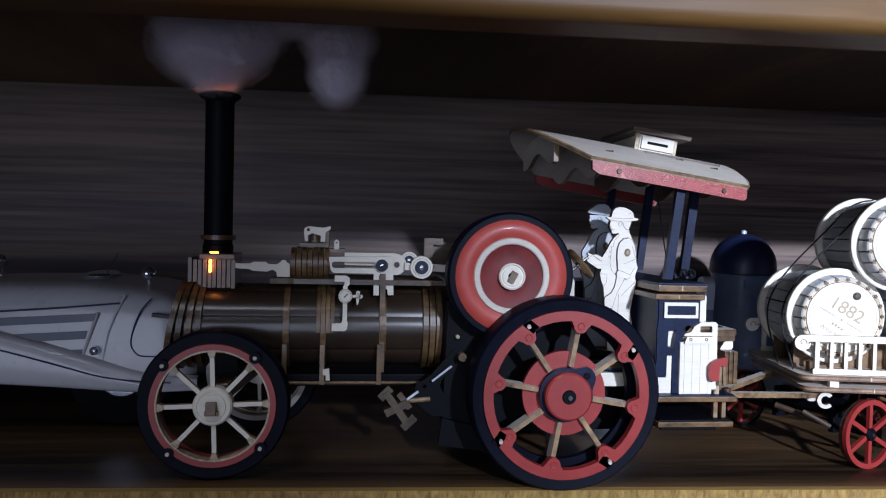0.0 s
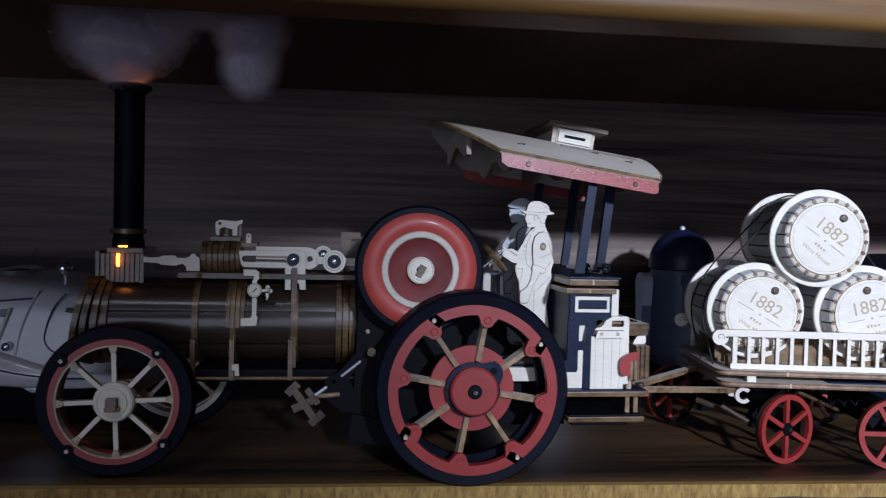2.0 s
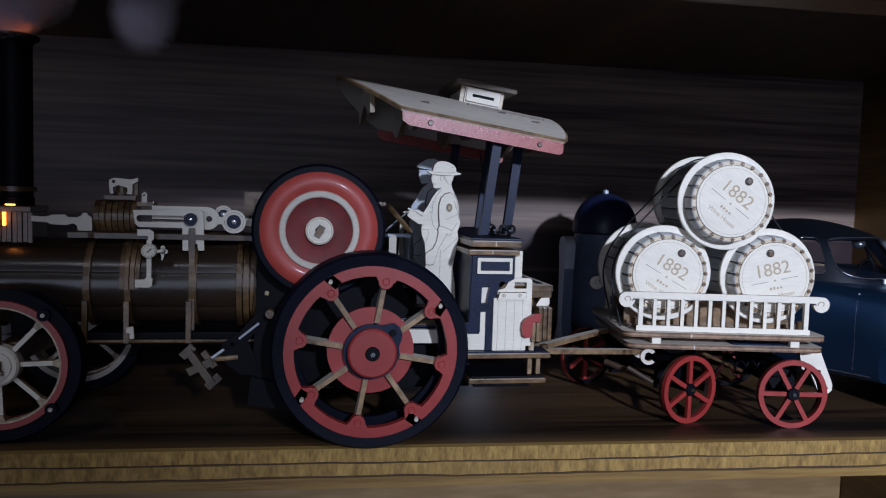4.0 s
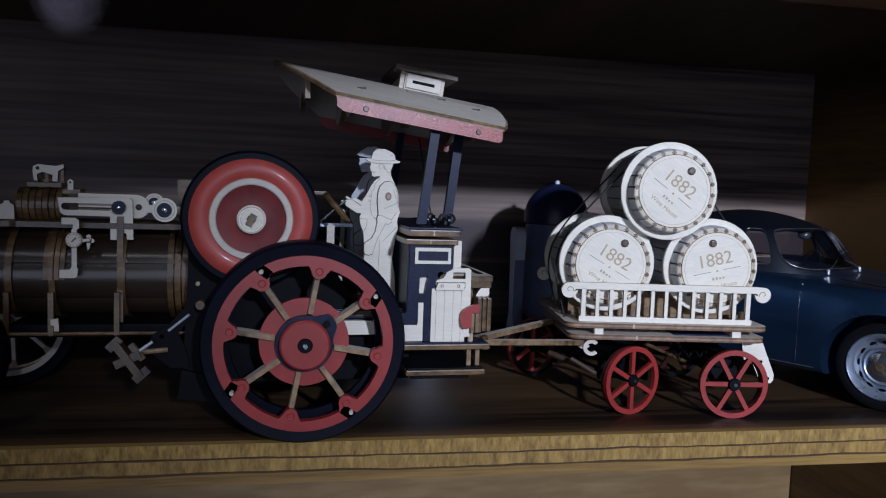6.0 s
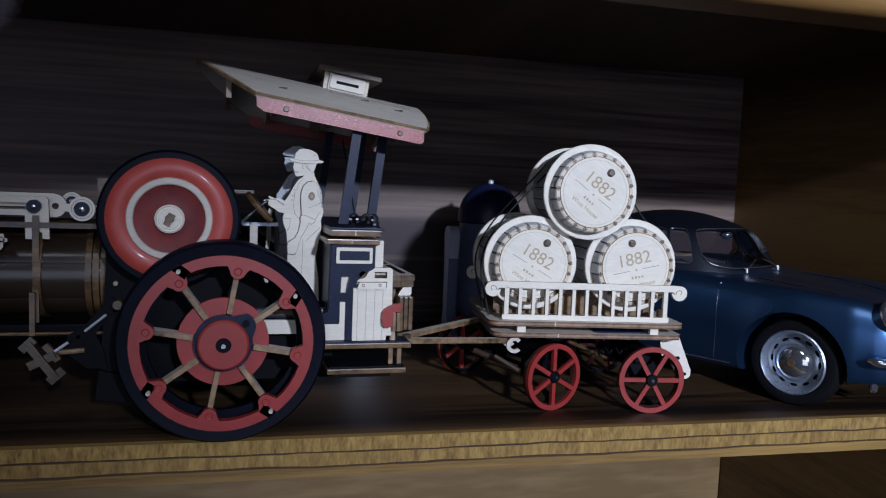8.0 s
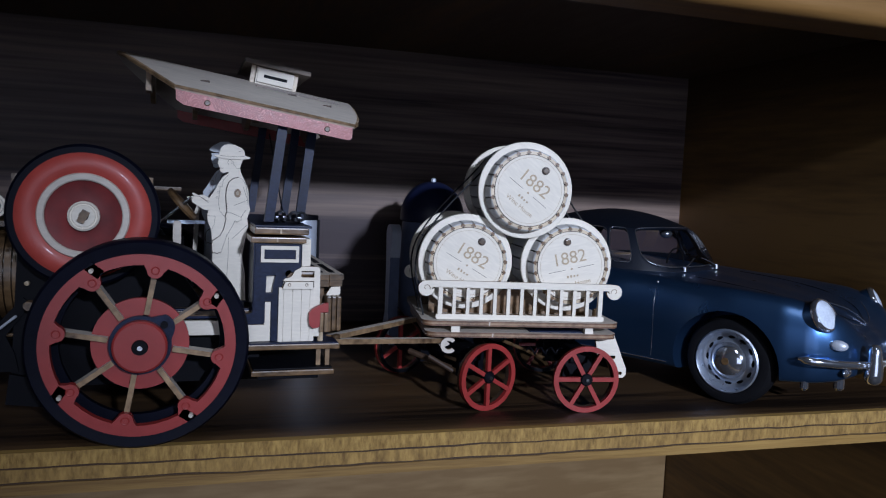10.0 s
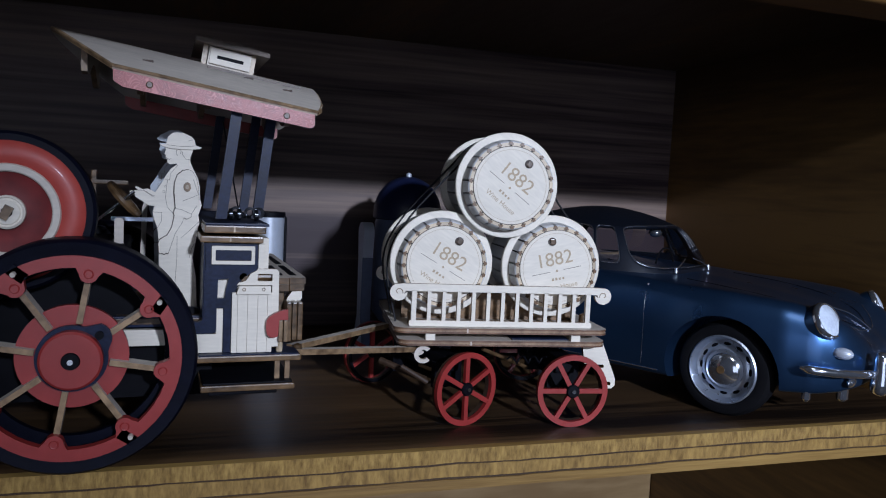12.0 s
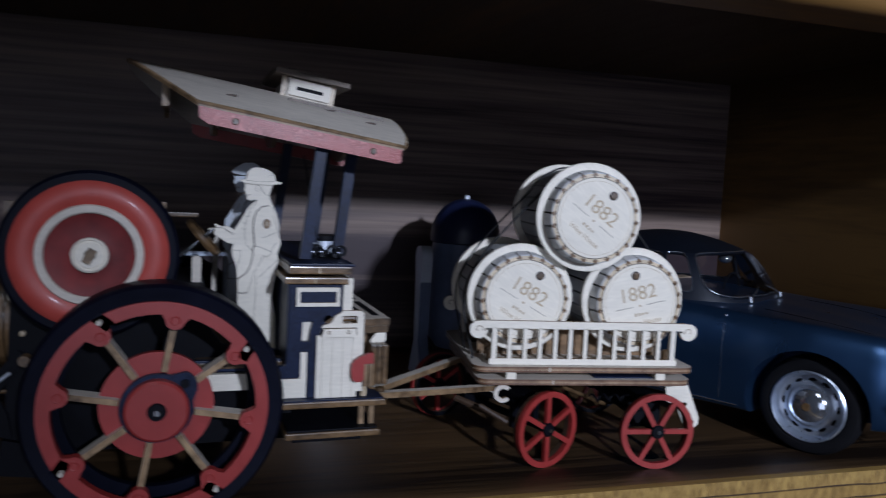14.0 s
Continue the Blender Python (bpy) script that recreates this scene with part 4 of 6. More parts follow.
    lantern = part("roof_lantern", box((0.0806, 0.0305, zb - 0.0027), (0.0918, 0.0555, zb + 0.0042)), PLY, roof, "small pale roof lantern")
    tilt = Matrix.Translation((0.0862, 0, zb)) @ Matrix.Rotation(radians(8.4), 4, "Y") @ Matrix.Translation((-0.0862, 0, -zb))
    lantern.matrix_local = tilt
    part("lantern_frame", plate(rounded(0.081, zb - 0.0002, 0.0914, zb + 0.0038, 0.0002), 0.0297, 0.0306, [rounded(0.0828, zb + 0.0013, 0.0896, zb + 0.0022, 0.0002)[::-1]]), [PLY, BURNT], lantern)
    part("lantern_slot", box((0.0826, 0.0302, zb + 0.0012), (0.0898, 0.0306, zb + 0.0023)), BLACK, lantern)
    for x in (0.0797, 0.092):
        part("lantern_post", box((x - 0.0006, 0.0302, zb - 0.0024), (x + 0.0006, 0.0316, zb + 0.0043)), TAN, lantern)
    part("lantern_roof", box((0.0768, 0.0275, zb + 0.0043), (0.0958, 0.0585, zb + 0.0056), 0.0002), LANTERN_ROOF, lantern, "dark brown lantern roof")
    part("lantern_cap", box((0.08, 0.031, zb + 0.0056), (0.093, 0.055, zb + 0.0066), 0.0002), LANTERN_ROOF, lantern)
    part("roof_batten", plate([(0.0805, -0.0003), (0.1045, -0.0003), (0.1045, 0.0003), (0.0805, 0.0003)], 0.024, 0.0262), [LANTERN_ROOF, BURNT], roof).matrix_local = Matrix.Translation((0, 0, zt(0.0805, -0.56) + 0.0013)) @ Matrix.Translation((0.0805, 0, 0)) @ Matrix.Rotation(math.atan(-slope), 4, "Y") @ Matrix.Translation((-0.0805, 0, 0))


canopy()
# small slots burnt through the roof
for x, v in ((0.0665, -0.8), (0.0905, -0.62), (0.1, -0.72)):
    z = 0.0915 - 0.147 * (x - 0.059) + 0.0092 * (1 - v * v) + 0.0012
    part("roof_slot", box((x - 0.0012, MID + 0.0325 * v - 0.00035, z - 0.0006), (x + 0.0012, MID + 0.0325 * v + 0.00035, z + 0.0003)), CHAR, engine)
for x0, x1, y0, zt in ((0.0838, 0.0873, 0.0125, 0.0872), (0.0938, 0.0972, 0.024, 0.088), (0.0838, 0.0873, 0.0715, 0.0872), (0.0938, 0.0972, 0.06, 0.088)):
    part("canopy_post", plate([(x0 - 0.0013, 0.058), (x0 + 0.0013, 0.058), (x1 + 0.0013, zt), (x1 - 0.0013, zt)], y0, y0 + 0.0018), [NAVY, NAVY], engine, "dark navy canopy post")
part("brace_cord", tube([(0.0845, 0.024, 0.0825), (0.089, 0.025, 0.06)], 0.0002, 6), BLACK, engine)


def bunker():
    x0, x1, y0, y1 = 0.0805, 0.0955, 0.0115, 0.0745
    body = part("bunker", box((x0, y0 + 0.0006, 0.0235), (x1, y1, 0.0535), 0.0003), PLY, engine, "navy and birch coal bunker")
    outline = [(0.0803, 0.0522), (0.0926, 0.052), (0.0926, 0.0454), (0.0908, 0.0447), (0.0895, 0.0439), (0.0882, 0.0424), (0.0873, 0.0401), (0.0869, 0.0374), (0.0868, 0.0252), (0.0848, 0.0252),
               (0.0847, 0.0363), (0.0831, 0.0363), (0.0831, 0.0305), (0.0826, 0.03), (0.0769, 0.03), (0.0769, 0.0328), (0.0788, 0.0328), (0.0797, 0.0332), (0.08, 0.0342), (0.08, 0.0438), (0.0803, 0.0463)]
    cut_out = [(0.0833, 0.0434), (0.0858, 0.0435), (0.0852, 0.041), (0.0849, 0.0386), (0.0832, 0.0386)]
    part("navy_cladding", plate(outline, y0 - 0.0012, y0 + 0.0004, [cut_out[::-1]]), [NAVY, NAVY], body, "streaky navy painted cladding")
    part("pale_cladding", plate([(0.0769, 0.0298), (0.083, 0.0298), (0.083, 0.0361), (0.0846, 0.0361), (0.0846, 0.0252), (0.0769, 0.0252)], y0 - 0.001, y0 + 0.0004), [PLY, BURNT], body, "pale lower side girder")
    part("side_cladding", box((x0 - 0.0007, y0 - 0.0006, 0.0245), (x0 - 0.0001, y1, 0.053)), NAVY, body)
    part("corner_post", box((0.0928, y0 - 0.001, 0.0458), (0.0942, y0 + 0.001, 0.0521), 0.0001), PLY, body)
    frame_in = rounded(0.0825, 0.048, 0.091, 0.0506, 0.0002)
    part("window_panel", plate(rounded(0.0816, 0.0471, 0.0918, 0.0516, 0.0002), y0 - 0.002, y0 - 0.0012, [frame_in[::-1]]), [PLY, BURNT], body, "pale panel frame")
    part("window_fill", box((0.0826, y0 - 0.0016, 0.0481), (0.0909, y0 - 0.0013, 0.0505)), NAVY, body)
    for xa, xb in ((0.0866, 0.0879), (0.08795, 0.0903), (0.09035, 0.09275), (0.0928, 0.0951), (0.09515, 0.0964)):
        part("plank", box((xa, y0 - 0.0022, 0.0252), (xb, y0 - 0.001, 0.0402), 0.00008), PLY, body)
    part("plank_back", box((0.0866, y0 - 0.001, 0.0252), (0.0964, y0 - 0.0006, 0.04)), CHAR, body)
    head = [(0.0875, 0.0399), (0.0958, 0.0399), (0.0958, 0.0419), (0.0882, 0.0419)]
    part("plank_head", plate(head, y0 - 0.003, y0 - 0.0022), [PLY, BURNT], body)
    for x in (0.0893, 0.094):
        part("plank_pin", lathe([(0.0003, y0 - 0.0032), (0.00045, y0 - 0.0032), (0.00045, y0 - 0.0026), (0.0003, y0 - 0.0026)], "y", (x, 0, 0.0411), 10, closed=True), BROWN, body)
    stepped = [(0.0876, 0.042), (0.0882, 0.0427), (0.0889, 0.0428), (0.0898, 0.0431), (0.0903, 0.0438), (0.0908, 0.0448), (0.0923, 0.0456), (0.0926, 0.046), (0.0972, 0.046), (0.0978, 0.0454), (0.098, 0.0265), (0.0964, 0.0265), (0.0962, 0.042)]
    part("side_plate", plate(stepped, y0 - 0.002, y0 - 0.0006, [rounded(0.0926, 0.043, 0.0962, 0.0448, 0.0002)[::-1]]), [PLY, BURNT], body, "pale stepped side plate")
    part("side_roller", tube([(0.0926, y0 + 0.0002, 0.0439), (0.0962, y0 + 0.0002, 0.0439)], 0.0009, 10), BROWN, body, "brown rod behind the slot")
    part("side_roller", lathe([(0.0001, y0 - 0.0012), (0.001, y0 - 0.0012), (0.001, y0 + 0.001)], "y", (0.0893, 0, 0.0439), 16), BROWN, body)
    part("rear_box", box((0.0955, y0 + 0.003, 0.024), (0.1, y1 - 0.002, 0.0425), 0.0003), BROWN, body)
    for z, za, a, b in ((0.0524, 0.0539, 0.0789, 0.0938), (0.0547, 0.0565, 0.0798, 0.0944)):
        part("top_plate", box((a, y0 - 0.002, z), (b, y1 + 0.002, za), 0.0003), BROWN, body, "brown bunker top plate")
        part("plate_joint", box((a + 0.0068, y0 - 0.00208, z + 0.0002), (a + 0.0072, y0 - 0.0018, za - 0.0002)), TAN, body)
    part("top_cloth", box((0.08, y0 - 0.0016, 0.0565), (0.0952, y1 + 0.002, 0.0571), 0.0002), NAVY, body, "navy painted top board")
    for z, z1, x in ((0.0402, 0.0419, 0.1046), (0.042, 0.0436, 0.105)):
        part("tank_top", plate([(0.0975, y0 - 0.0002), (0.1006, y0 - 0.0002), (0.101, y0 + 0.0006), (x, y0 + 0.0006), (x, y1), (0.0955, y1), (0.0955, y0 + 0.002)], z, z1, plane="xy"), [PLY_GREY, BROWN], body, "pale slotted tank top with brown edges")
    for k in range(2):
        for j in range(2):
            part("tank_slot", box((0.0982 + 0.0034 * k, y0 + 0.005 + 0.026 * j, 0.0434), (0.0998 + 0.0034 * k, y0 + 0.026 + 0.026 * j, 0.0438)), BLACK, body)
    part("tank_bracket", plate([(0.1, 0.0372), (0.1006, 0.0386), (0.1016, 0.04), (0.1041, 0.0401), (0.1042, 0.0383), (0.103, 0.0366)], y0 + 0.0008, y0 + 0.0022), [PLY, BURNT], body)
    for x in (0.1005, 0.1019, 0.1033):
        part("winch_sheet", box((x - 0.0006, y0 - 0.0028, 0.0278 + 0.0003 * (x > 0.101)), (x + 0.0006, y0 + 0.009, 0.0377), 0.0003), BROWN, body, "upright brown winch sheet")
    for x in (0.0984, 0.0996):
        part("winch_block", box((x - 0.0005, y0 - 0.0036, 0.0279), (x + 0.0005, y0 + 0.004, 0.0334), 0.0003), BURNT, body)
    part("winch_post", tube([(0.0985, y0 - 0.001, 0.0248), (0.0985, y0 - 0.001, 0.0285)], 0.0008, 10), TAN, body)
    lever = [(0.0947, 0.0316), (0.0948, 0.0335), (0.0955, 0.0344), (0.0966, 0.0351), (0.0985, 0.0359), (0.1, 0.0362), (0.1001, 0.0336), (0.0979, 0.0335), (0.0977, 0.0296), (0.0971, 0.0292), (0.0958, 0.0292), (0.095, 0.0299)]
    part("red_lever", plate(lever, y0 - 0.004, y0 - 0.0026), [RED, DEEP_RED], body, "red lever")
    part("foot_plate", box((0.0785, 0.0075, 0.0233), (0.1035, 0.0785, 0.0248), 0.0003), BROWN, body, "brown foot plate")
    part("foot_plate_top", box((0.079, 0.008, 0.0247), (0.103, 0.078, 0.0251)), NAVY, body)
    part("step", box((0.0795, 0.0065, 0.0163), (0.102, 0.0795, 0.0178), 0.0003), BROWN, body, "brown lower step")
    part("step_top", box((0.08, 0.007, 0.0177), (0.1015, 0.079, 0.0183), 0.0002), BLACK, body, "glossy black step top")
    part("step_under", box((0.0815, 0.009, 0.0148), (0.098, 0.077, 0.0163), 0.0002), BLACK, body)
    for x in (0.098, 0.1005):
        part("step_post", box((x - 0.0006, 0.0095, 0.018), (x + 0.0006, 0.0107, 0.0235)), BURNT, body)


bunker()
# chain and steering gear
bm = bmesh.new()
for k in range(9):
    a = 0.7 * k
    add_lathe(bm, [(0.0008, -0.0004), (0.0015, -0.0004), (0.0015, 0.0004), (0.0008, 0.0004)], "zxy"[k % 3], ((0.0878 if k < 5 else 0.0925) + 0.0012 * math.cos(a), 0.0195 + 0.0016 * math.sin(a), 0.0584 + 0.0005 * (k % 3)), 12, closed=True)
part("chain", bm, CHAIN_BLACK, engine, "small heap of dark chain", True)
axis = Vector((0.75, -0.08, 0.66)).normalized()
hub = Vector((0.0613, 0.0255, 0.0615))
steer = part("steering_column", tube([tuple(hub - axis * 0.011), tuple(hub + axis * 0.0032)], 0.00042), STEEL, engine, "bright steel steering column")
bm = lathe([(0.0045, -0.0006), (0.0053, -0.0007), (0.0056, 0.0), (0.0053, 0.0007), (0.0045, 0.0006)], "z", (0, 0, 0), 32, closed=True)
for k in range(4):
    a = math.pi / 2 * k
    add_tube(bm, [(0.0006 * math.cos(a), 0.0006 * math.sin(a), 0), (0.0047 * math.cos(a), 0.0047 * math.sin(a), 0)], 0.0005, 6)
bmesh.ops.transform(bm, matrix=Matrix.Translation(hub) @ axis.to_track_quat("Z", "Y").to_matrix().to_4x4(), verts=bm.verts)
part("steering_wheel", bm, BROWN, steer, "brown wooden steering wheel", True)
part("regulator_bar", box((0.051, 0.0585, 0.0645), (0.061, 0.0605, 0.0658), 0.0003), BROWN, engine)
part("regulator_post", box((0.0512, 0.059, 0.05), (0.0525, 0.0603, 0.0685), 0.0002), BROWN, engine)
part("reversing_lever", plate(strip([(0.0663, 0.0602), (0.0657, 0.0585), (0.0651, 0.036)], 0.0007), 0.052, 0.0533), [PLY_GREY, BURNT], engine, "pale lever")
part("brake_lever", plate(rounded(0.0589, 0.04, 0.0611, 0.0566, 0.0009), 0.03, 0.0312), [PLY_GREY, BURNT], engine)
part("cross_rail", box((0.057, 0.049, 0.0547), (0.07, 0.0505, 0.0558)), RIM_SILVER, engine)
part("water_gauge", lathe([(0.0018, 0.036), (0.0018, 0.0542), (0.0013, 0.0552), (0.0001, 0.0554)], "z", (0.0702, 0.0662, 0), 18), TOY_SILVER, engine, "bright blue-grey steel pipe", True)
part("cab_floor", box((0.06, 0.0155, 0.0315), (0.0815, 0.0705, 0.033), 0.0002), BROWN, engine)


def figure(name, y0, dx, dz, mats, label, cap):
    """Flat cut-out figure: plain silhouette of one sheet with a raised sleeve and burnt fold lines."""
    bm = bmesh.new()

    def sheet(outline, a, b, mat=0):
        first = len(bm.faces)
        add_plate(bm, [(x + dx, z + dz) for x, z in outline], y0 + a, y0 + b)
        bm.faces.ensure_lookup_table()
        if mat:
            for f in bm.faces[first:]:
                f.material_index = mat

    back = [(0.0712, 0.0322), (0.0808, 0.0322), (0.0792, 0.033), (0.0788, 0.042), (0.0779, 0.0469), (0.0783, 0.0494), (0.0789, 0.053), (0.0794, 0.056), (0.0791, 0.058), (0.0799, 0.0606), (0.0795, 0.062), (0.0793, 0.0655), (0.0788, 0.0675), (0.0777, 0.0697), (0.077, 0.0712)]
    chest = [(0.0737, 0.0709), (0.0722, 0.0697), (0.0711, 0.0681), (0.0699, 0.0657), (0.0685, 0.0635)]
    forearm = [(0.0685, 0.0614), (0.069, 0.06)] if cap else [(0.0679, 0.0639), (0.0667, 0.0644), (0.0655, 0.0642), (0.0641, 0.0649), (0.0638, 0.0646), (0.0645, 0.0639), (0.0626, 0.0637), (0.0625, 0.0633), (0.0637, 0.0631), (0.0639, 0.0622), (0.065, 0.0615), (0.067, 0.0602), (0.0684, 0.06)]
    belly = [(0.068, 0.0586), (0.0683, 0.0567), (0.0692, 0.0545), (0.0695, 0.0513), (0.0697, 0.045), (0.0708, 0.038)]
    head = [(0.0706, 0.0752), (0.0709, 0.0745), (0.0706, 0.0734), (0.071, 0.0729), (0.0708, 0.0725), (0.0713, 0.072), (0.0713, 0.0712), (0.072, 0.0708), (0.0736, 0.0711), (0.0738, 0.0702), (0.077, 0.0708), (0.0768, 0.0726), (0.0774, 0.0744), (0.0777, 0.0753)]
    hat = [(0.0694, 0.0758), (0.0709, 0.0759), (0.0714, 0.0778), (0.0723, 0.0787), (0.0734, 0.079), (0.0751, 0.0789), (0.077, 0.0781), (0.0778, 0.0773), (0.0781, 0.0759), (0.0796, 0.0755), (0.0792, 0.0751), (0.077, 0.0748), (0.0726, 0.0748), (0.0702, 0.0752)]
    peak = [(0.0699, 0.0762), (0.0709, 0.0773), (0.0732, 0.0787), (0.0755, 0.0789), (0.0768, 0.0783), (0.0779, 0.0768), (0.0778, 0.075), (0.0709, 0.0757)]
    sleeve = [(0.0764, 0.0697), (0.075, 0.0694), (0.0737, 0.0682), (0.0731, 0.0662), (0.073, 0.0638), (0.0732, 0.0618), (0.0734, 0.0598), (0.0729, 0.0586), (0.0731, 0.0579), (0.0757, 0.0573), (0.0762, 0.0569), (0.0773, 0.0575), (0.0774, 0.0584), (0.0787, 0.0605), (0.0792, 0.062), (0.079, 0.065), (0.0784, 0.0677), (0.0775, 0.0692)]
    arm = [(0.0733, 0.0584), (0.0726, 0.0548), (0.0716, 0.0528), (0.0697, 0.0515), (0.0694, 0.0505), (0.0695, 0.0488), (0.0697, 0.0478), (0.0702, 0.048), (0.071, 0.0477), (0.0714, 0.048), (0.0719, 0.0479), (0.0725, 0.0498), (0.0735, 0.0531), (0.0751, 0.0559), (0.0758, 0.0577)]
    sheet(chest + forearm + belly + back, 0, 0.0014)
    sheet(head, 0.0001, 0.0013)
    sheet(peak if cap else hat, -0.0004, 0.0016)
    sheet(sleeve, -0.0006, 0.0002)
    sheet(arm, -0.0004, 0.0002)
    lines = [[(0.0738, 0.0706), (0.0722, 0.0686), (0.0719, 0.0668), (0.0709, 0.067)], [(0.0714, 0.0667), (0.071, 0.0622), (0.0715, 0.0598), (0.0729, 0.0583)], [(0.0681, 0.0585), (0.0702, 0.0584), (0.0701, 0.0562), (0.0693, 0.0546)],
             [(0.0744, 0.0735), (0.0746, 0.0743), (0.0741, 0.0747), (0.0735, 0.0745), (0.0734, 0.0737), (0.0737, 0.0731)], [(0.0749, 0.0742), (0.0749, 0.0735), (0.0758, 0.0723), (0.0768, 0.0722)], [(0.0709, 0.0725), (0.0719, 0.072), (0.0722, 0.0723)],
             [(0.074, 0.0524), (0.074, 0.0468), (0.0736, 0.038)], [(0.0749, 0.0519), (0.0777, 0.0547), (0.0792, 0.0562)], [(0.0771, 0.0469), (0.0776, 0.0494), (0.0784, 0.0507)]]
    on_sleeve = [[(0.0752, 0.0616), (0.0773, 0.0625), (0.0789, 0.0633)], [(0.0777, 0.0672), (0.0786, 0.0645), (0.079, 0.0634)], [(0.0733, 0.0596), (0.0748, 0.0594), (0.0773, 0.0583)], sleeve[9:14], sleeve[14:] + sleeve[:1]]
    if not cap:
        lines += [[(0.064, 0.0639), (0.0658, 0.0639), (0.0683, 0.0622)], [(0.0663, 0.0637), (0.0677, 0.0628), (0.0684, 0.0626)]]
        sheet(strip([(0.0711, 0.0757), (0.074, 0.0755), (0.0768, 0.0756), (0.0779, 0.0758)], 0.00006), -0.00046, 0, 2)
        sheet(strip([(0.0763, 0.077), (0.0773, 0.0773)], 0.00006), -0.00046, 0, 2)
    for line in lines:
        sheet(strip(line, 0.00006), -0.00006, 0.0002, 2)
    for line in on_sleeve:
        sheet(strip(line, 0.00006), -0.00066, 0, 2)
    # deeper scorched cuts round the sleeve and the hanging arm
    sheet(strip(sleeve[:9], 0.00011), -0.00066, 0, 3)
    sheet(strip(arm[:11], 0.0001), -0.00046, 0, 3)
    sheet(strip(arm[10:], 0.00006), -0.00046, 0, 2)
    oval = lambda r: [(0.0762 + r * math.cos(a), 0.0652 + 1.35 * r * math.sin(a)) for a in [math.tau * k / 20 for k in range(20)]]
    sheet(oval(0.00092), -0.00085, -0.0005, 1)
    sheet(oval(0.00042), -0.00095, -0.0008, 4)
    for x, z in ((0.0706, 0.0638), (0.0709, 0.0652)):
        sheet(circle(x, z, 0.0003, 12), -0.00012, 0, 2)
        sheet(circle(x, z, 0.00022, 12), -0.00016, 0)
    return tagged(finish(name, bm, mats), label, "cut-out figure")


figure("plywood_figure", 0.0265, 0.0, 0.0, [PLY, BURNT, FINE_LINE, CHAR, TAN], "flat pale plywood cut-out figure with a brimmed hat on the engine", False)
figure("plywood_figure", 0.0425, -0.0013, 0.0015, [FIGURE_GREY, BURNT, FINE_LINE, CHAR, TAN], "flat grey plywood cut-out figure with a cap on the engine", True)


# ---- barrel wagon ----
WAGON = pose(0.164, 0.0185, 0, 0, 0, -10.4)
wagon = thing("barrel_wagon", (0.164, 0.0185, 0), "pale plywood wagon with white railings and red spoked wheels", "model wagon", turn=-10.4)


def wagon_deck():
    for z, x0, x1, y0 in ((0.0266, -0.0318, 0.0325, -0.0022), (0.0229, -0.0305, 0.0322, -0.0016)):
        for k, (a, b, d, edge) in enumerate(((0.0, 0.00055, 0.0, DECK_EDGE), (0.00055, 0.0011, 0.00012, DECK_CORE), (0.0011, 0.0016, 0.0, DECK_EDGE))):
            out = rounded(x0 + d, y0 + d, x1 - d, 0.0495 - d, 0.0035, 6)
            part("deck" if k == 2 else "deck_ply", plate(out, z + a, z + b, plane="xy"), [PLY_GREY, edge], wagon, "pale deck board with burnt edges" if k == 2 else "")
        part("deck_notch", box((x0 + 0.021, y0 - 0.0001, z + 0.0002), (x0 + 0.0214, y0 + 0.0006, z + 0.0014)), PLY_GREY, wagon)
    part("deck_panel", box((0.0035, 0.0005, 0.0245), (0.021, 0.02, 0.0249)), NAVY, wagon)
    for x in (-0.0212, 0.0225):
        for y in (-0.0012, 0.0462):
            part("deck_spacer", box((x - 0.0014, y, 0.0244), (x + 0.0014, y + 0.0018, 0.0268), 0.0002), PLY, wagon)
    for x in (-0.026, 0.027):
        part("deck_peg", lathe([(0.0012, 0.028), (0.0012, 0.0315), (0.0001, 0.0319)], "z", (x, 0.006, 0), 12), BROWN, wagon)


wagon_deck()


def railing(y0):
    """Railing with scrolled ends: one top rail, one foot rail and thin balusters."""
    z1, z0 = 0.0405, 0.0384
    def scroll(sign):
        cx, cz = sign * 0.0308, 0.0381
        return [(cx + sign * r * math.cos(radians(a)), cz + r * math.sin(radians(a))) for a, r in [(90 - 22.5 * k, 0.0024 + 0.00002 * k) for k in range(13)]]
    right = scroll(1)
    left = [(-x, z) for x, z in right][::-1]
    rail = part("railing", plate([(0.0295, z1), *right[1:], (0.0292, 0.0376), (0.0288, z0), (-0.0288, z0), (-0.0292, 0.0376), *left[:-1], (-0.0295, z1)], y0, y0 + 0.0014), [PLY, BURNT], wagon, "white railing with scrolled ends")
    for s in (1, -1):
        curl = [(s * 0.0308 + s * r * math.cos(radians(a)), 0.0381 + r * math.sin(radians(a))) for a, r in [(200 - 30 * k, 0.0013 - 0.0001 * k) for k in range(10)]]
        part("scroll_line", tube([(x, y0 - 0.00005, z) for x, z in curl], 0.00011, 6), BURNT, rail)
        part("rail_end", box((s * 0.0262 - 0.0007, y0, 0.0285), (s * 0.0262 + 0.0007, y0 + 0.0014, 0.0386)), PLY, rail)
    for k in range(11):
        x = -0.0218 + 0.00436 * k
        part("baluster", plate([(x - 0.00055, 0.03), (x + 0.00055, 0.03), (x + 0.00055, 0.0386), (x - 0.00055, 0.0386)], y0, y0 + 0.0014), [PLY, BURNT], rail)
    part("foot_rail", plate(rounded(-0.0275, 0.0283, 0.0275, 0.03, 0.0004), y0 - 0.0001, y0 + 0.0015), [PLY, BURNT], rail)
    return rail


railing(0.0)
railing(0.0455)


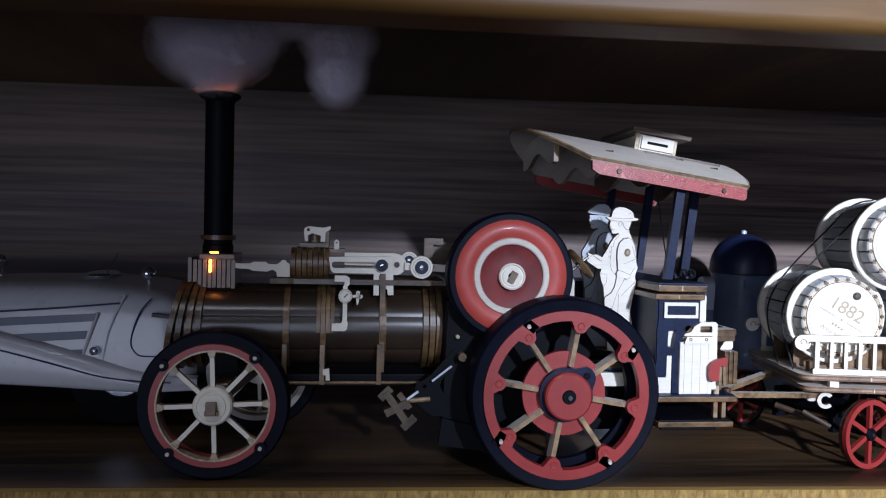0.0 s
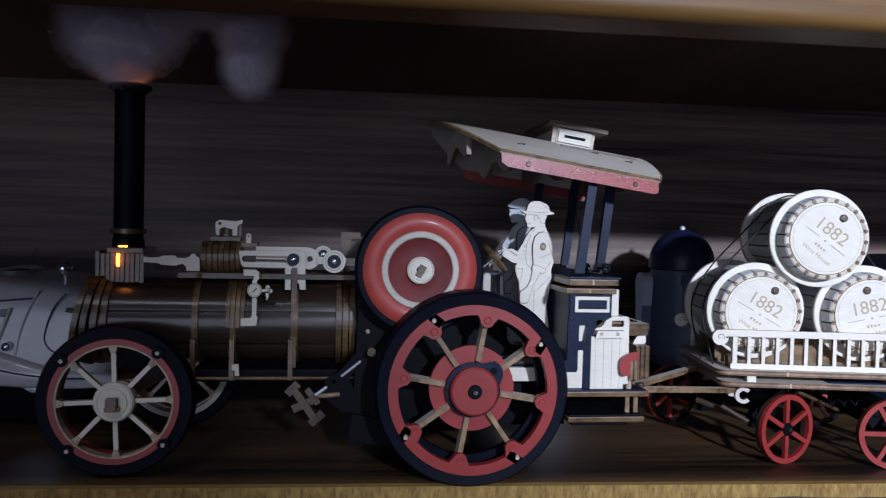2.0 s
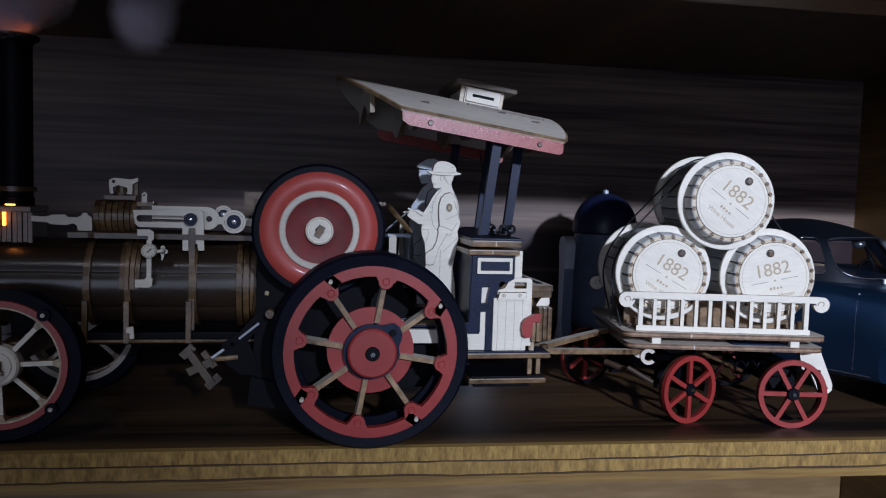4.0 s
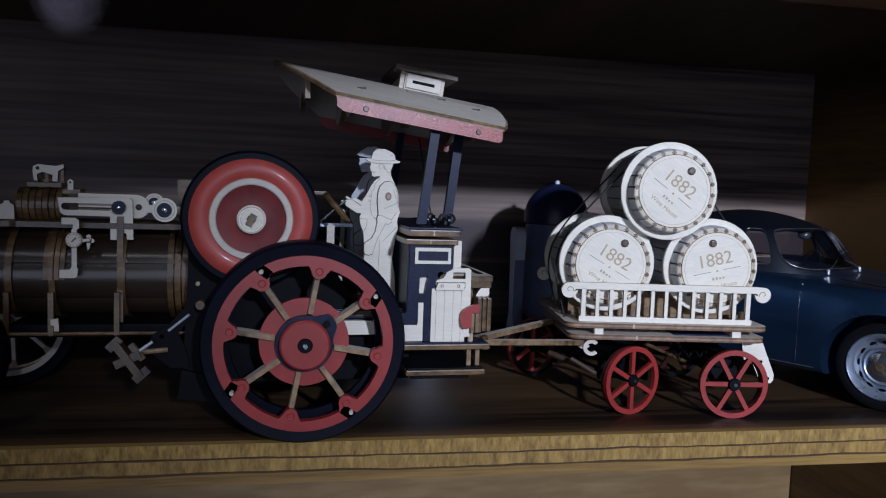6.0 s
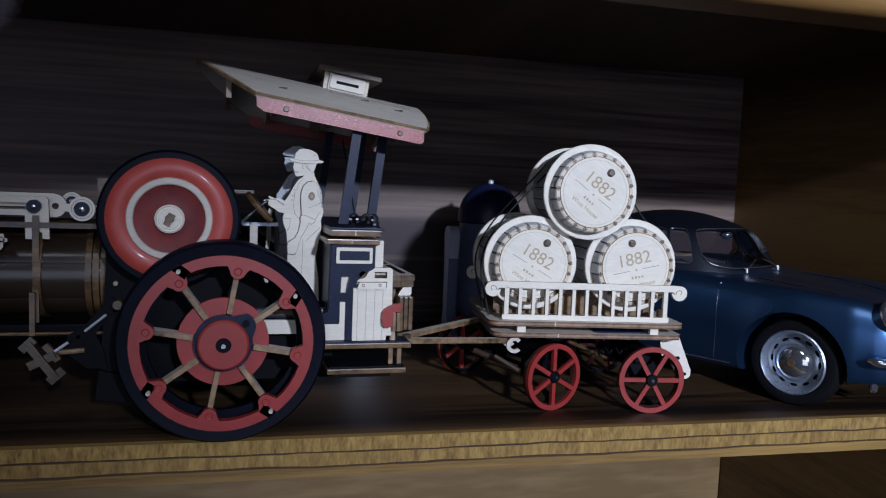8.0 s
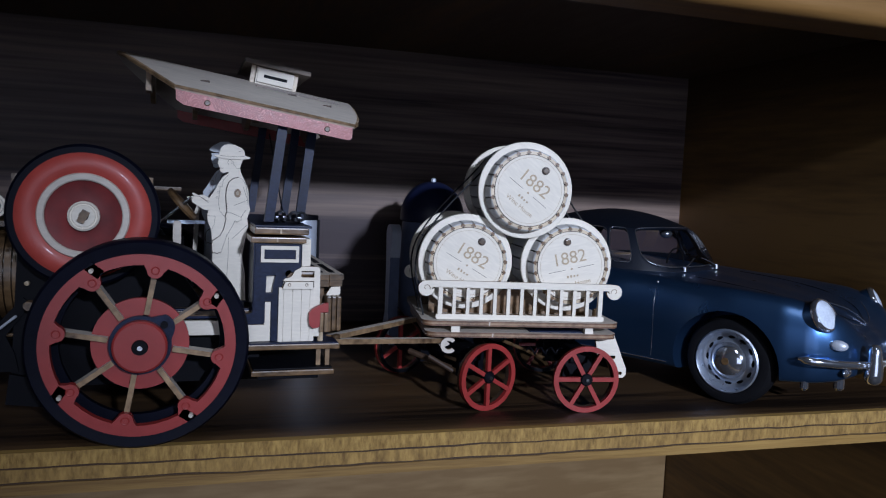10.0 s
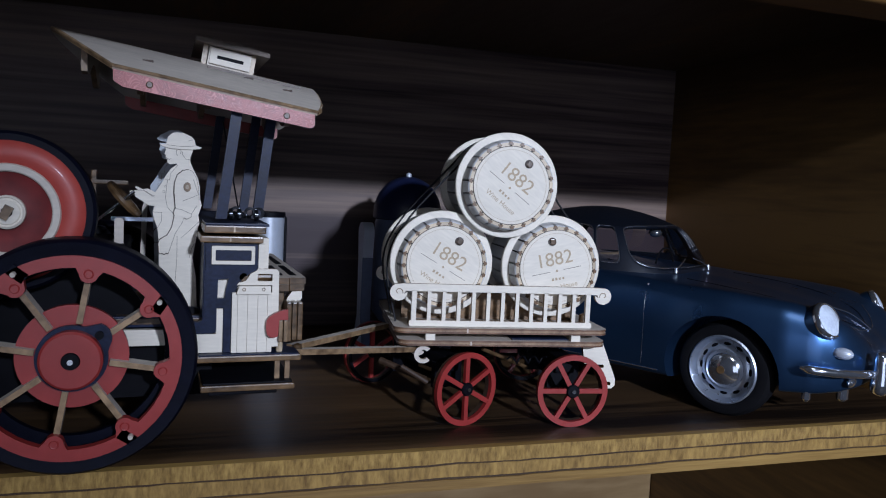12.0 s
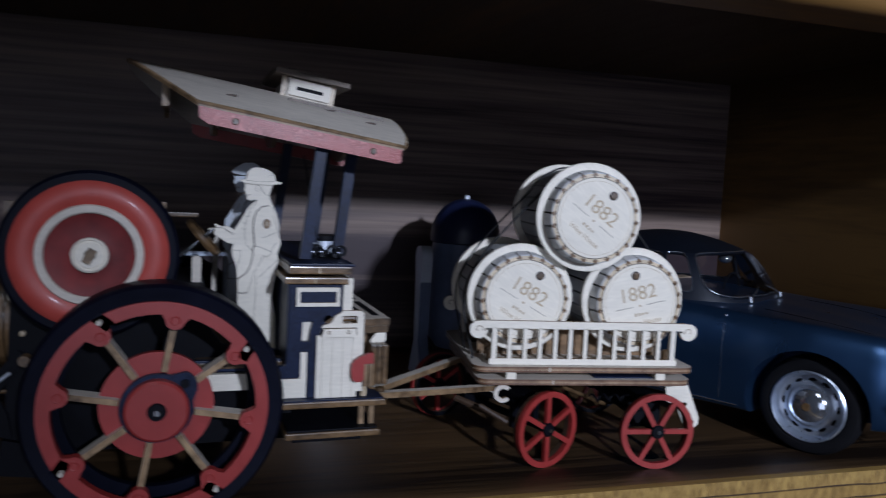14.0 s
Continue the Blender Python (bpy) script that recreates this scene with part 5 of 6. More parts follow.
def wagon_wheel(parent, m, first):
    """Red six-spoked wheel turned by m, with its parts under the axle."""
    def put(name, bm, mats, up, label=""):
        bmesh.ops.transform(bm, matrix=m, verts=bm.verts)
        return part(name, bm, mats, up, label)
    n = 48
    rim = put("wheel", plate(circle(0, 0, 0.0108, n), 0, 0.0014, [circle(0, 0, 0.0092, n)[::-1]]), [RED, DEEP_RED], parent, "red wagon wheel rim")
    for k in range(6):
        a = radians(first + 60 * k)
        put("spoke", plate(strip([(0.0018 * math.cos(a), 0.0018 * math.sin(a)), (0.0095 * math.cos(a), 0.0095 * math.sin(a))], 0.00068), 0.0001, 0.0013), [RED, DEEP_RED], rim)
    put("backing_ring", plate(circle(0, 0, 0.0104, n), 0.0014, 0.003, [circle(0, 0, 0.0091, n)[::-1]]), [BLACK, CHAR], rim)
    put("hub", lathe([(0.0001, -0.0006), (0.0017, -0.0006), (0.002, -0.0002), (0.002, 0.0018)], "y", (0, 0, 0), 20), BLACK, rim)
    put("axle_pin", lathe([(0.0001, -0.0011), (0.0006, -0.0011), (0.0006, -0.0004)], "y", (0, 0, 0), 10), STEEL, rim)


def bogie(px, steer, firsts):
    turn = Matrix.Translation((px, 0.0185, 0.0)) @ Matrix.Rotation(radians(steer), 4, "Z")
    bm = box((-0.003, -0.014, 0.0135), (0.003, 0.014, 0.0185), 0.0006)
    add_tube(bm, [(0, -0.0215, 0.0101), (0, 0.0325, 0.0101)], 0.0011, 10)
    add_box(bm, (-0.005, -0.0125, 0.0085), (0.005, -0.0105, 0.0165), 0.0004)
    add_box(bm, (-0.005, 0.0105, 0.0085), (0.005, 0.0125, 0.0165), 0.0004)
    add_lathe(bm, [(0.003, 0.018), (0.003, 0.023)], "z", (0, 0, 0), 16)
    bmesh.ops.transform(bm, matrix=turn, verts=bm.verts)
    axle = part("bogie", bm, BLACK, wagon, "dark wheel bogie")
    for s, first in zip((-1, 1), firsts):
        wagon_wheel(axle, turn @ Matrix.Translation((0, -0.022 if s < 0 else 0.033, 0.0101)) @ Matrix.Rotation(0 if s < 0 else math.pi, 4, "Z"), first)


bogie(-0.0193, 26, (90, 90))
bogie(0.0218, 0, (0, 0))
for y in (0.005, 0.03):
    bm = tube(smooth_line([(0.004 + 0.0009 * k, y + 0.0011 * math.cos(1.6 * k), 0.0175 + 0.0011 * math.sin(1.6 * k)) for k in range(14)], 5), 0.0003, 6)
    part("coil_spring", bm, BLACK, wagon, "black coil spring")
part("under_beam", box((-0.026, 0.0165, 0.0195), (0.029, 0.0215, 0.0229)), BLACK, wagon)
part("under_brace", tube([(-0.004, 0.006, 0.0205), (0.012, 0.012, 0.0135)], 0.0006), BROWN, wagon)
tail = [(0.0268, 0.0229), (0.0335, 0.0229), (0.0382, 0.0118), (0.0382, 0.0098), (0.0372, 0.0088), (0.0345, 0.0088), (0.0335, 0.0098), (0.031, 0.0152), (0.028, 0.0165)]
part("tail_bracket", plate(tail, 0.0045, 0.0059, [rounded(0.0338, 0.0098, 0.0368, 0.0109, 0.0004)[::-1], rounded(0.0318, 0.0152, 0.0342, 0.0163, 0.0004)[::-1]]), [PLY, BURNT], wagon, "pale slotted tail bracket")
for y in (0.0008, 0.011):
    hook = arc(-0.0228, 0.0198, 0.0026, 40, 320, 14) + arc(-0.0228, 0.0198, 0.0014, 320, 40, 12)
    part("front_hook", plate(hook, y, y + 0.0014), [PLY_GREY, BURNT], wagon, "pale curled hook")
part("draw_arm", tube([(-0.0285, 0.004, 0.0155), (-0.021, 0.001, 0.0115)], 0.0008), CHAR, wagon)
part("draw_arm", tube([(-0.034, 0.012, 0.0155), (-0.0215, 0.0025, 0.012)], 0.001), CHAR, wagon)


def bar(a, b, half, thick):
    """A flat bar lying between two places."""
    a, b = Vector(a), Vector(b)
    d = (b - a).normalized()
    side = Vector((-d.y, d.x, 0)).normalized() * half
    bm = bmesh.new()
    top = [bm.verts.new(p) for p in (a - side, b - side, b + side, a + side)]
    low = [bm.verts.new(v.co - Vector((0, 0, thick))) for v in top]
    bm.faces.new(top)
    bm.faces.new(low)
    for k in range(4):
        bm.faces.new((top[k], top[(k + 1) % 4], low[(k + 1) % 4], low[k])).material_index = 1
    return bm


drawbar = thing("drawbar", (0.118, 0.02, 0.0), "pale wooden A-frame drawbar between engine and wagon", "drawbar", in_place=True)
part("bar", bar((0.1022, 0.0135, 0.0249), (0.14, 0.0262, 0.0217), 0.0012, 0.0015), [PLY_GREY, BURNT], drawbar)
part("bar", bar((0.1022, 0.0155, 0.0256), (0.138, 0.05, 0.0242), 0.0013, 0.0015), [PLY_GREY, BURNT], drawbar)
part("hitch_pin", lathe([(0.0012, 0.022), (0.0012, 0.0258), (0.0001, 0.0262)], "z", (0.1038, 0.0142, 0), 12), BROWN, drawbar)


# ---- barrels ----
def barrel():
    b = thing("barrel", (0, 0, 0), "pale plywood wine barrel engraved 1882 on the wagon", "barrel", group="barrels on the wagon")
    r, front, back = 0.0155, -0.0034, 0.0325
    for y0 in (0.0015, 0.0272):
        part("hoop", lathe([(0.0134, y0), (r - 0.0002, y0), (r, y0 + 0.0002), (r, y0 + 0.0016), (r - 0.0002, y0 + 0.0018), (0.0134, y0 + 0.0018)], "y", (0, 0, 0), 64, closed=True), [PLY], b, "white barrel hoop")
    part("drum", lathe([(0.0001, front + 0.0012), (0.011, front + 0.0012), (0.011, back - 0.001), (0.0001, back - 0.001)], "y", (0, 0, 0), 40), BLACK, b)
    n, g = 22, 1.1
    a = 360 / n
    bm = bmesh.new()
    rows = []
    for k, y in enumerate((front, front + 0.0005, front + 0.0035, 0.007, 0.0145, 0.022, back - 0.0035, back)):
        ro = 0.0127 + 0.0014 * (1 - ((y - 0.0145) / 0.018) ** 2)
        ro = 0.0124 if k == 0 else ro
        ring = arc(0, 0, ro, g, a - g, 3) + arc(0, 0, 0.0112, a - g * 1.2, g * 1.2, 2)
        rows.append([bm.verts.new((x, y, z)) for x, z in ring])
    m = len(rows[0])
    for p, q in zip(rows, rows[1:]):
        for k in range(m):
            bm.faces.new((p[k], p[(k + 1) % m], q[(k + 1) % m], q[k]))
    for ring in (rows[0], rows[-1]):
        bm.faces.new(ring).material_index = 1
    first = part("stave", bm, [STAVE, TAN], b)
    bm = bmesh.new()
    add_plate(bm, arc(0, 0, 0.01262, -1.9, 1.9, 2) + arc(0, 0, 0.0121, 2.4, 3.6, 1) + arc(0, 0, 0.0117, 3.4, -3.4, 2) + arc(0, 0, 0.0121, -3.6, -2.4, 1), front - 0.00022, front + 0.0012)
    notch = part("stave_joint", bm, [JOINT, CHAR], b)
    for made in (first, notch):
        for k in range(1, n):
            o = made.copy()
            scene.collection.objects.link(o)
            o.matrix_basis = Matrix.Rotation(radians(-a * k), 4, "Y")
    head = part("head", lathe([(0.0001, front - 0.0002), (0.01118, front - 0.0002), (0.0113, front), (0.0113, front + 0.001)], "y", (0, 0, 0), 56), PLY, b, "pale round barrel head", True)
    part("head_gap", lathe([(0.0112, front - 0.0001), (0.0114, front - 0.0001), (0.0114, front + 0.0005), (0.0112, front + 0.0005)], "y", (0, 0, 0), 56, closed=True), CHAR, b)
    part("head_line", lathe([(0.0103, front - 0.00026), (0.01038, front - 0.00026), (0.01038, front - 0.0001), (0.0103, front - 0.0001)], "y", (0, 0, 0), 56, closed=True), ENGRAVE, head)
    flat = Matrix.Rotation(radians(90), 4, "X")
    for text, size, x, z, m in (("1882", 0.0058, -0.0002, 0.0026, ENGRAVE), ("Wine House", 0.00205, 0.0004, -0.0058, ENGRAVE)):
        me = lettering(text, size, 0.00006)
        me.materials.append(m)
        ob = new("lettering", me)
        ob.parent = head
        ob.matrix_local = Matrix.Translation((x, front - 0.00022, z)) @ flat
    y0, y1 = front - 0.0003, front - 0.0002
    for x in (-0.0017, -0.0006, 0.0005, 0.0016):
        part("engraved_bar", box((x - 0.0003, y0, -0.0037), (x + 0.0003, y1, -0.0029 - 0.0002 * (x > 0))), ENGRAVE, head, "plain engraved bar")
    for x0, x1 in ((-0.0078, -0.0021), (0.0021, 0.0076)):
        part("engraved_line", box((x0, y0, -0.00098), (x1, y1, -0.00082)), FINE_LINE, head)
    part("engraved_dot", lathe([(0.0001, y0), (0.00036, y0), (0.00036, y1)], "y", (0, 0, -0.0009), 10), ENGRAVE, head)
    plug = arc(0, 0.008, 0.00125, 20, 340, 16)
    part("bung", plate(plug, front - 0.0005, front), [CHAR, CHAR], head, "dark round bung hole")
    part("bung_face", box((-0.0006, front - 0.0009, 0.0072), (0.0008, front - 0.0005, 0.0088), 0.00015), BROWN, b, "brown bung peg")
    return b


first_barrel = barrel()
AT = lambda x, y, z, a: WAGON @ Matrix.Translation((x, y, z)) @ Matrix.Rotation(radians(-a), 4, "Y")
first_barrel.matrix_world = AT(0.0007, 0.0038, 0.0697, -37)
copy_thing(first_barrel, AT(-0.0172, 0.0072, 0.0459, -30))
copy_thing(first_barrel, AT(0.0167, 0.0068, 0.0459, 13))
for y in (0.014, 0.03):
    cr = [(-0.028, 0.028), (0.027, 0.028), (0.027, 0.035)] + arc(0.0156, 0.0459, 0.0144, 318, 222, 10) + arc(-0.0176, 0.0459, 0.0144, 318, 222, 10) + [(-0.028, 0.035)]
    part("barrel_cradle", plate(cr, y, y + 0.0018), [BROWN, CHAR], wagon, "plywood cradle under the barrels")


def rope(name, ctrl, label):
    ctrl = [WAGON @ Vector(p) for p in ctrl]
    return tagged(finish(name, tube(smooth_line([tuple(p) for p in ctrl], 8), 0.00028, 6), STRING, None, "", True), label, "string")


def over(y, side):
    """A cord from the deck edge up over the top barrel."""
    r = 0.0146
    if side < 0:
        pts = [(-0.0305, y - 0.004, 0.0282), (-0.0332, y, 0.045), (-0.0278, y + 0.0005, 0.0578), (-0.0128, y, 0.0752)]
        return pts + [(0.0015 + r * math.cos(radians(t)), y, 0.0697 + r * math.sin(radians(t))) for t in (150, 130, 110, 92)]
    pts = [(0.0015 + r * math.cos(radians(t)), y, 0.0697 + r * math.sin(radians(t))) for t in (88, 70, 45, 20)]
    return pts + [(0.0185, y + 0.002, 0.0665), (0.0275, y + 0.004, 0.0555), (0.0325, y + 0.004, 0.044), (0.0318, y + 0.003, 0.0282)]


for y in (0.0115, 0.0245):
    for s in (-1, 1):
        rope("lashing_string", over(y, s), "thin black string lashing the barrels to the deck")


# ---- dark blue car ----
S = 1 / 20.3
car = thing("model_car", (0.2717, 0.0285, -0.0007), "dark blue die-cast model of a rounded fifties coupe", "model car", turn=-63)


def scaled(bm):
    bmesh.ops.scale(bm, vec=(S, S, S), verts=bm.verts)
    return bm


def interp(xs, ys, x):
    return float(np.interp(-x, [-v for v in xs], ys))


CX = (0.79, 0.75, 0.67, 0.55, 0.36, 0.0, -0.35, -0.7, -1.2, -1.7, -2.1, -2.5, -2.8, -2.95)
CW = (0.28, 0.44, 0.58, 0.685, 0.755, 0.81, 0.82, 0.82, 0.83, 0.83, 0.82, 0.74, 0.58, 0.35)
CC = (0.46, 0.53, 0.6, 0.67, 0.73, 0.795, 0.835, 0.855, 0.87, 0.93, 0.91, 0.82, 0.66, 0.50)
CF = (0.45, 0.54, 0.66, 0.745, 0.785, 0.81, 0.82, 0.84, 0.86, 0.88, 0.87, 0.78, 0.62, 0.46)
C0 = (0.34, 0.30, 0.26, 0.235, 0.22, 0.19, 0.18, 0.18, 0.18, 0.18, 0.2, 0.24, 0.3, 0.38)


def body_section(x):
    w, zc, zf, z0 = (interp(CX, v, x) for v in (CW, CC, CF, C0))
    lo = z0 + (zf - z0) * 0.1
    ctrl = [(w * 0.5, z0, 0), (w * 0.88, z0 + 0.005, 0), (w * 0.965, lo, 0), (w, z0 + (zf - z0) * 0.45, 0), (w * 0.985, z0 + (zf - z0) * 0.74, 0), (w * 0.9, zf - 0.02, 0),
            (w * 0.76, zf + 0.004, 0), (w * 0.55, zf * 0.45 + zc * 0.55, 0), (w * 0.28, zc - 0.008, 0), (0, zc, 0)]
    return [(p.x, p.y) for p in smooth_line(ctrl, 4)]


def car_body():
    bm = bmesh.new()
    rows = []
    xs = [0.79 - 3.74 * (k / 88) for k in range(89)]
    for x in xs:
        half = body_section(x)
        ring = [(-y, z) for y, z in half] + [(y, z) for y, z in half[::-1][1:]]
        rows.append([bm.verts.new((x, y, z)) for y, z in ring])
    n = len(rows[0])
    for a, b in zip(rows, rows[1:]):
        for k in range(n):
            bm.faces.new((a[k], a[(k + 1) % n], b[(k + 1) % n], b[k]))
    bm.faces.new(rows[0])
    bm.faces.new(rows[-1])
    scaled(bm)
    cut = bmesh.new()
    for x, r in ((0.0, 0.365), (-2.1, 0.36)):
        for s in (-1, 1):
            add_lathe(cut, [(r, s * 0.45), (r, s * 1.0)], "y", (x, 0, 0.295), 40)
    scaled(cut)
    bmesh.ops.recalc_face_normals(bm, faces=bm.faces)
    bmesh.ops.recalc_face_normals(cut, faces=cut.faces)
    made = []
    for nm, b in (("body", bm), ("cutter", cut)):
        me = bpy.data.meshes.new(nm)
        b.to_mesh(me)
        b.free()
        made.append(new(nm, me))
    mod = made[0].modifiers.new("arches", "BOOLEAN")
    mod.operation, mod.object, mod.solver = "DIFFERENCE", made[1], "EXACT"
    me = bpy.data.meshes.new_from_object(made[0].evaluated_get(bpy.context.evaluated_depsgraph_get()))
    for o in made:
        bpy.data.objects.remove(o)
    me.name = "body"
    me.materials.clear()
    me.materials.append(BLUE_CAR)
    for f in me.polygons:
        f.use_smooth = True
    me.set_sharp_from_angle(angle=radians(40))
    ob = new("body", me)
    ob.parent = car
    ob["label"] = "dark blue metallic car body"
    return ob


car_body()


def cabin_point(a, h):
    """Cabin skin: a = angle round the plan from straight ahead, h = 0 at the belt and 1 at the roof edge."""
    c, s = math.cos(a), math.sin(a)
    p = 0.68
    u, v = math.copysign(abs(c) ** p, c), math.copysign(abs(s) ** p, s)
    front, back = (0.81, 0.51), (1.12, 0.62)
    l0, l1 = front if c >= 0 else back
    ease = h if c >= 0 else h ** 0.9
    length = l0 + (l1 - l0) * ease
    width = 0.69 + (0.52 - 0.69) * h ** 1.25
    z = 0.835 + 0.345 * math.sin(h * math.pi / 2 * 0.92) / math.sin(math.pi / 2 * 0.92)
    if c < 0:
        z -= 0.08 * (1 - h) * abs(c)
    return Vector((-1.36 + length * u, width * v, z))


WINDOWS = ((-50, 50, 0.09, 0.95), (57, 73, 0.14, 0.9), (75, 120, 0.14, 0.9), (-73, -57, 0.14, 0.9), (-120, -75, 0.14, 0.9), (148, 212, 0.3, 0.88))


def car_cabin():
    bm, panes = bmesh.new(), [bmesh.new() for _ in WINDOWS]
    step = 1
    def pane_of(deg, h):
        for k, (a0, a1, h0, h1) in enumerate(WINDOWS):
            for d in (deg, deg - 360, deg + 360):
                if abs(2 * (d - a0) / (a1 - a0) - 1) ** 5 + abs(2 * (h - h0) / (h1 - h0) - 1) ** 4 < 1:
                    return k
        return None
    hs = [k / 36 for k in range(37)]
    for i in range(0, 360, step):
        for h0, h1 in zip(hs, hs[1:]):
            k = pane_of(i + step / 2, (h0 + h1) / 2)
            b = bm if k is None else panes[k]
            b.faces.new([b.verts.new(cabin_point(radians(d), h)) for d, h in ((i, h0), (i + step, h0), (i + step, h1), (i, h1))])
    prev = [cabin_point(radians(i), 1.0) for i in range(0, 360, step)]
    centre = Vector((-1.38, 0, 1.185))
    for j in range(1, 9):
        t = j / 8
        ring = [p0.lerp(centre, t) + Vector((0, 0, 0.125 * math.sin(t * math.pi / 2) ** 0.9)) for p0 in [cabin_point(radians(i), 1.0) for i in range(0, 360, step)]]
        n = len(ring)
        for k in range(n):
            q = [prev[k], prev[(k + 1) % n], ring[(k + 1) % n], ring[k]]
            vs = []
            for v in q:
                if not any((v - w.co).length < 1e-7 for w in vs):
                    vs.append(bm.verts.new(v))
            if len(vs) > 2:
                bm.faces.new(vs)
        prev = ring
    bmesh.ops.remove_doubles(bm, verts=bm.verts, dist=1e-5)
    roof = part("roof", scaled(bm), ROOF_CAR, car, "dark rounded roof", True)
    sol = roof.modifiers.new("thickness", "SOLIDIFY")
    sol.thickness, sol.offset = 0.0011, -1
    for (a0, a1, h0, h1), b in zip(WINDOWS, panes):
        bmesh.ops.remove_doubles(b, verts=b.verts, dist=1e-5)
        pane = part("window", scaled(b), GLASS, car, "clear car window", True)
        pane.visible_shadow = False
        am, hm = (a0 + a1) / 2, (h0 + h1) / 2
        loop = []
        for k in range(49):
            c, d = math.cos(math.pi * k / 24), math.sin(math.pi * k / 24)
            loop.append((am + (a1 - a0) / 2 * math.copysign(abs(c) ** 0.4, c), hm + (h1 - h0) / 2 * math.copysign(abs(d) ** 0.5, d)))
        part("window_trim", tube([cabin_point(radians(a), h) * S + Vector((0, 0, 0.00005)) for a, h in loop], 0.0002 if a0 == -50 else 0.00014, 6), CHROME, pane, "thin chrome window trim", True)


car_cabin()


def car_wheel(x, s):
    """Tyre, pressed steel rim with slots and a chrome hub cap; s = -1 on the car's right."""
    c = (x * S, 0, 0.302 * S)
    y = lambda v: s * v * S
    tyre = part("wheel", lathe([(r * S, y(v)) for r, v in ((0.2, 0.56), (0.285, 0.56), (0.31, 0.58), (0.315, 0.62), (0.312, 0.68), (0.29, 0.715), (0.25, 0.727), (0.216, 0.715), (0.2, 0.69))], "y", c, 56, closed=True), RUBBER, car, "black rubber tyre", True)
    part("rim", lathe([(r * S, y(v)) for r, v in ((0.0, 0.675), (0.135, 0.68), (0.165, 0.66), (0.19, 0.672), (0.2, 0.71), (0.217, 0.733), (0.226, 0.726), (0.22, 0.64), (0.0, 0.62))], "y", c, 48), RIM_SILVER, tyre, "silver pressed-steel rim", True)
    part("hub_cap", lathe([(r * S, y(v)) for r, v in ((0.0001, 0.745), (0.05, 0.742), (0.09, 0.728), (0.125, 0.7), (0.13, 0.68))], "y", c, 40), CHROME, tyre, "domed chrome hub cap", True)
    part("cap_badge", lathe([(0.0001, y(0.749)), (0.026 * S, y(0.748)), (0.026 * S, y(0.74))], "y", c, 16), BROWN, tyre)
    for k in range(12):
        a = 2 * math.pi * k / 12
        bm = bmesh.new()
        bmesh.ops.create_uvsphere(bm, u_segments=10, v_segments=6, radius=0.02 * S)
        bmesh.ops.scale(bm, vec=(1.3, 0.35, 0.8), verts=bm.verts)
        bmesh.ops.transform(bm, matrix=Matrix.Translation(Vector(c) + Vector((0.162 * S * math.cos(a), y(0.661), 0.162 * S * math.sin(a)))) @ Matrix.Rotation(math.pi / 2 - a, 4, "Y"), verts=bm.verts)
        part("rim_slot", bm, BLACK, tyre)


for x in (0.0, -2.1):
    for s in (-1, 1):
        car_wheel(x, s)


def skin(x, y, lift=0.0):
    """Place on the car's upper skin above (x, y)."""
    half = body_section(x)
    ys, zs = [p[0] for p in half][::-1], [p[1] for p in half][::-1]
    best = [(a, b) for a, b in zip(ys, zs)]
    top = best[:int(len(best) * 0.6)]
    return Vector((x, y, float(np.interp(abs(y), [p[0] for p in top], [p[1] for p in top])) + lift)) * S


def side(x, z, s=-1, lift=0.004):
    half = body_section(x)
    low = half[4:int(len(half) * 0.72)]
    return Vector((x, s * (float(np.interp(z, [p[1] for p in low], [p[0] for p in low])) + lift), z)) * S


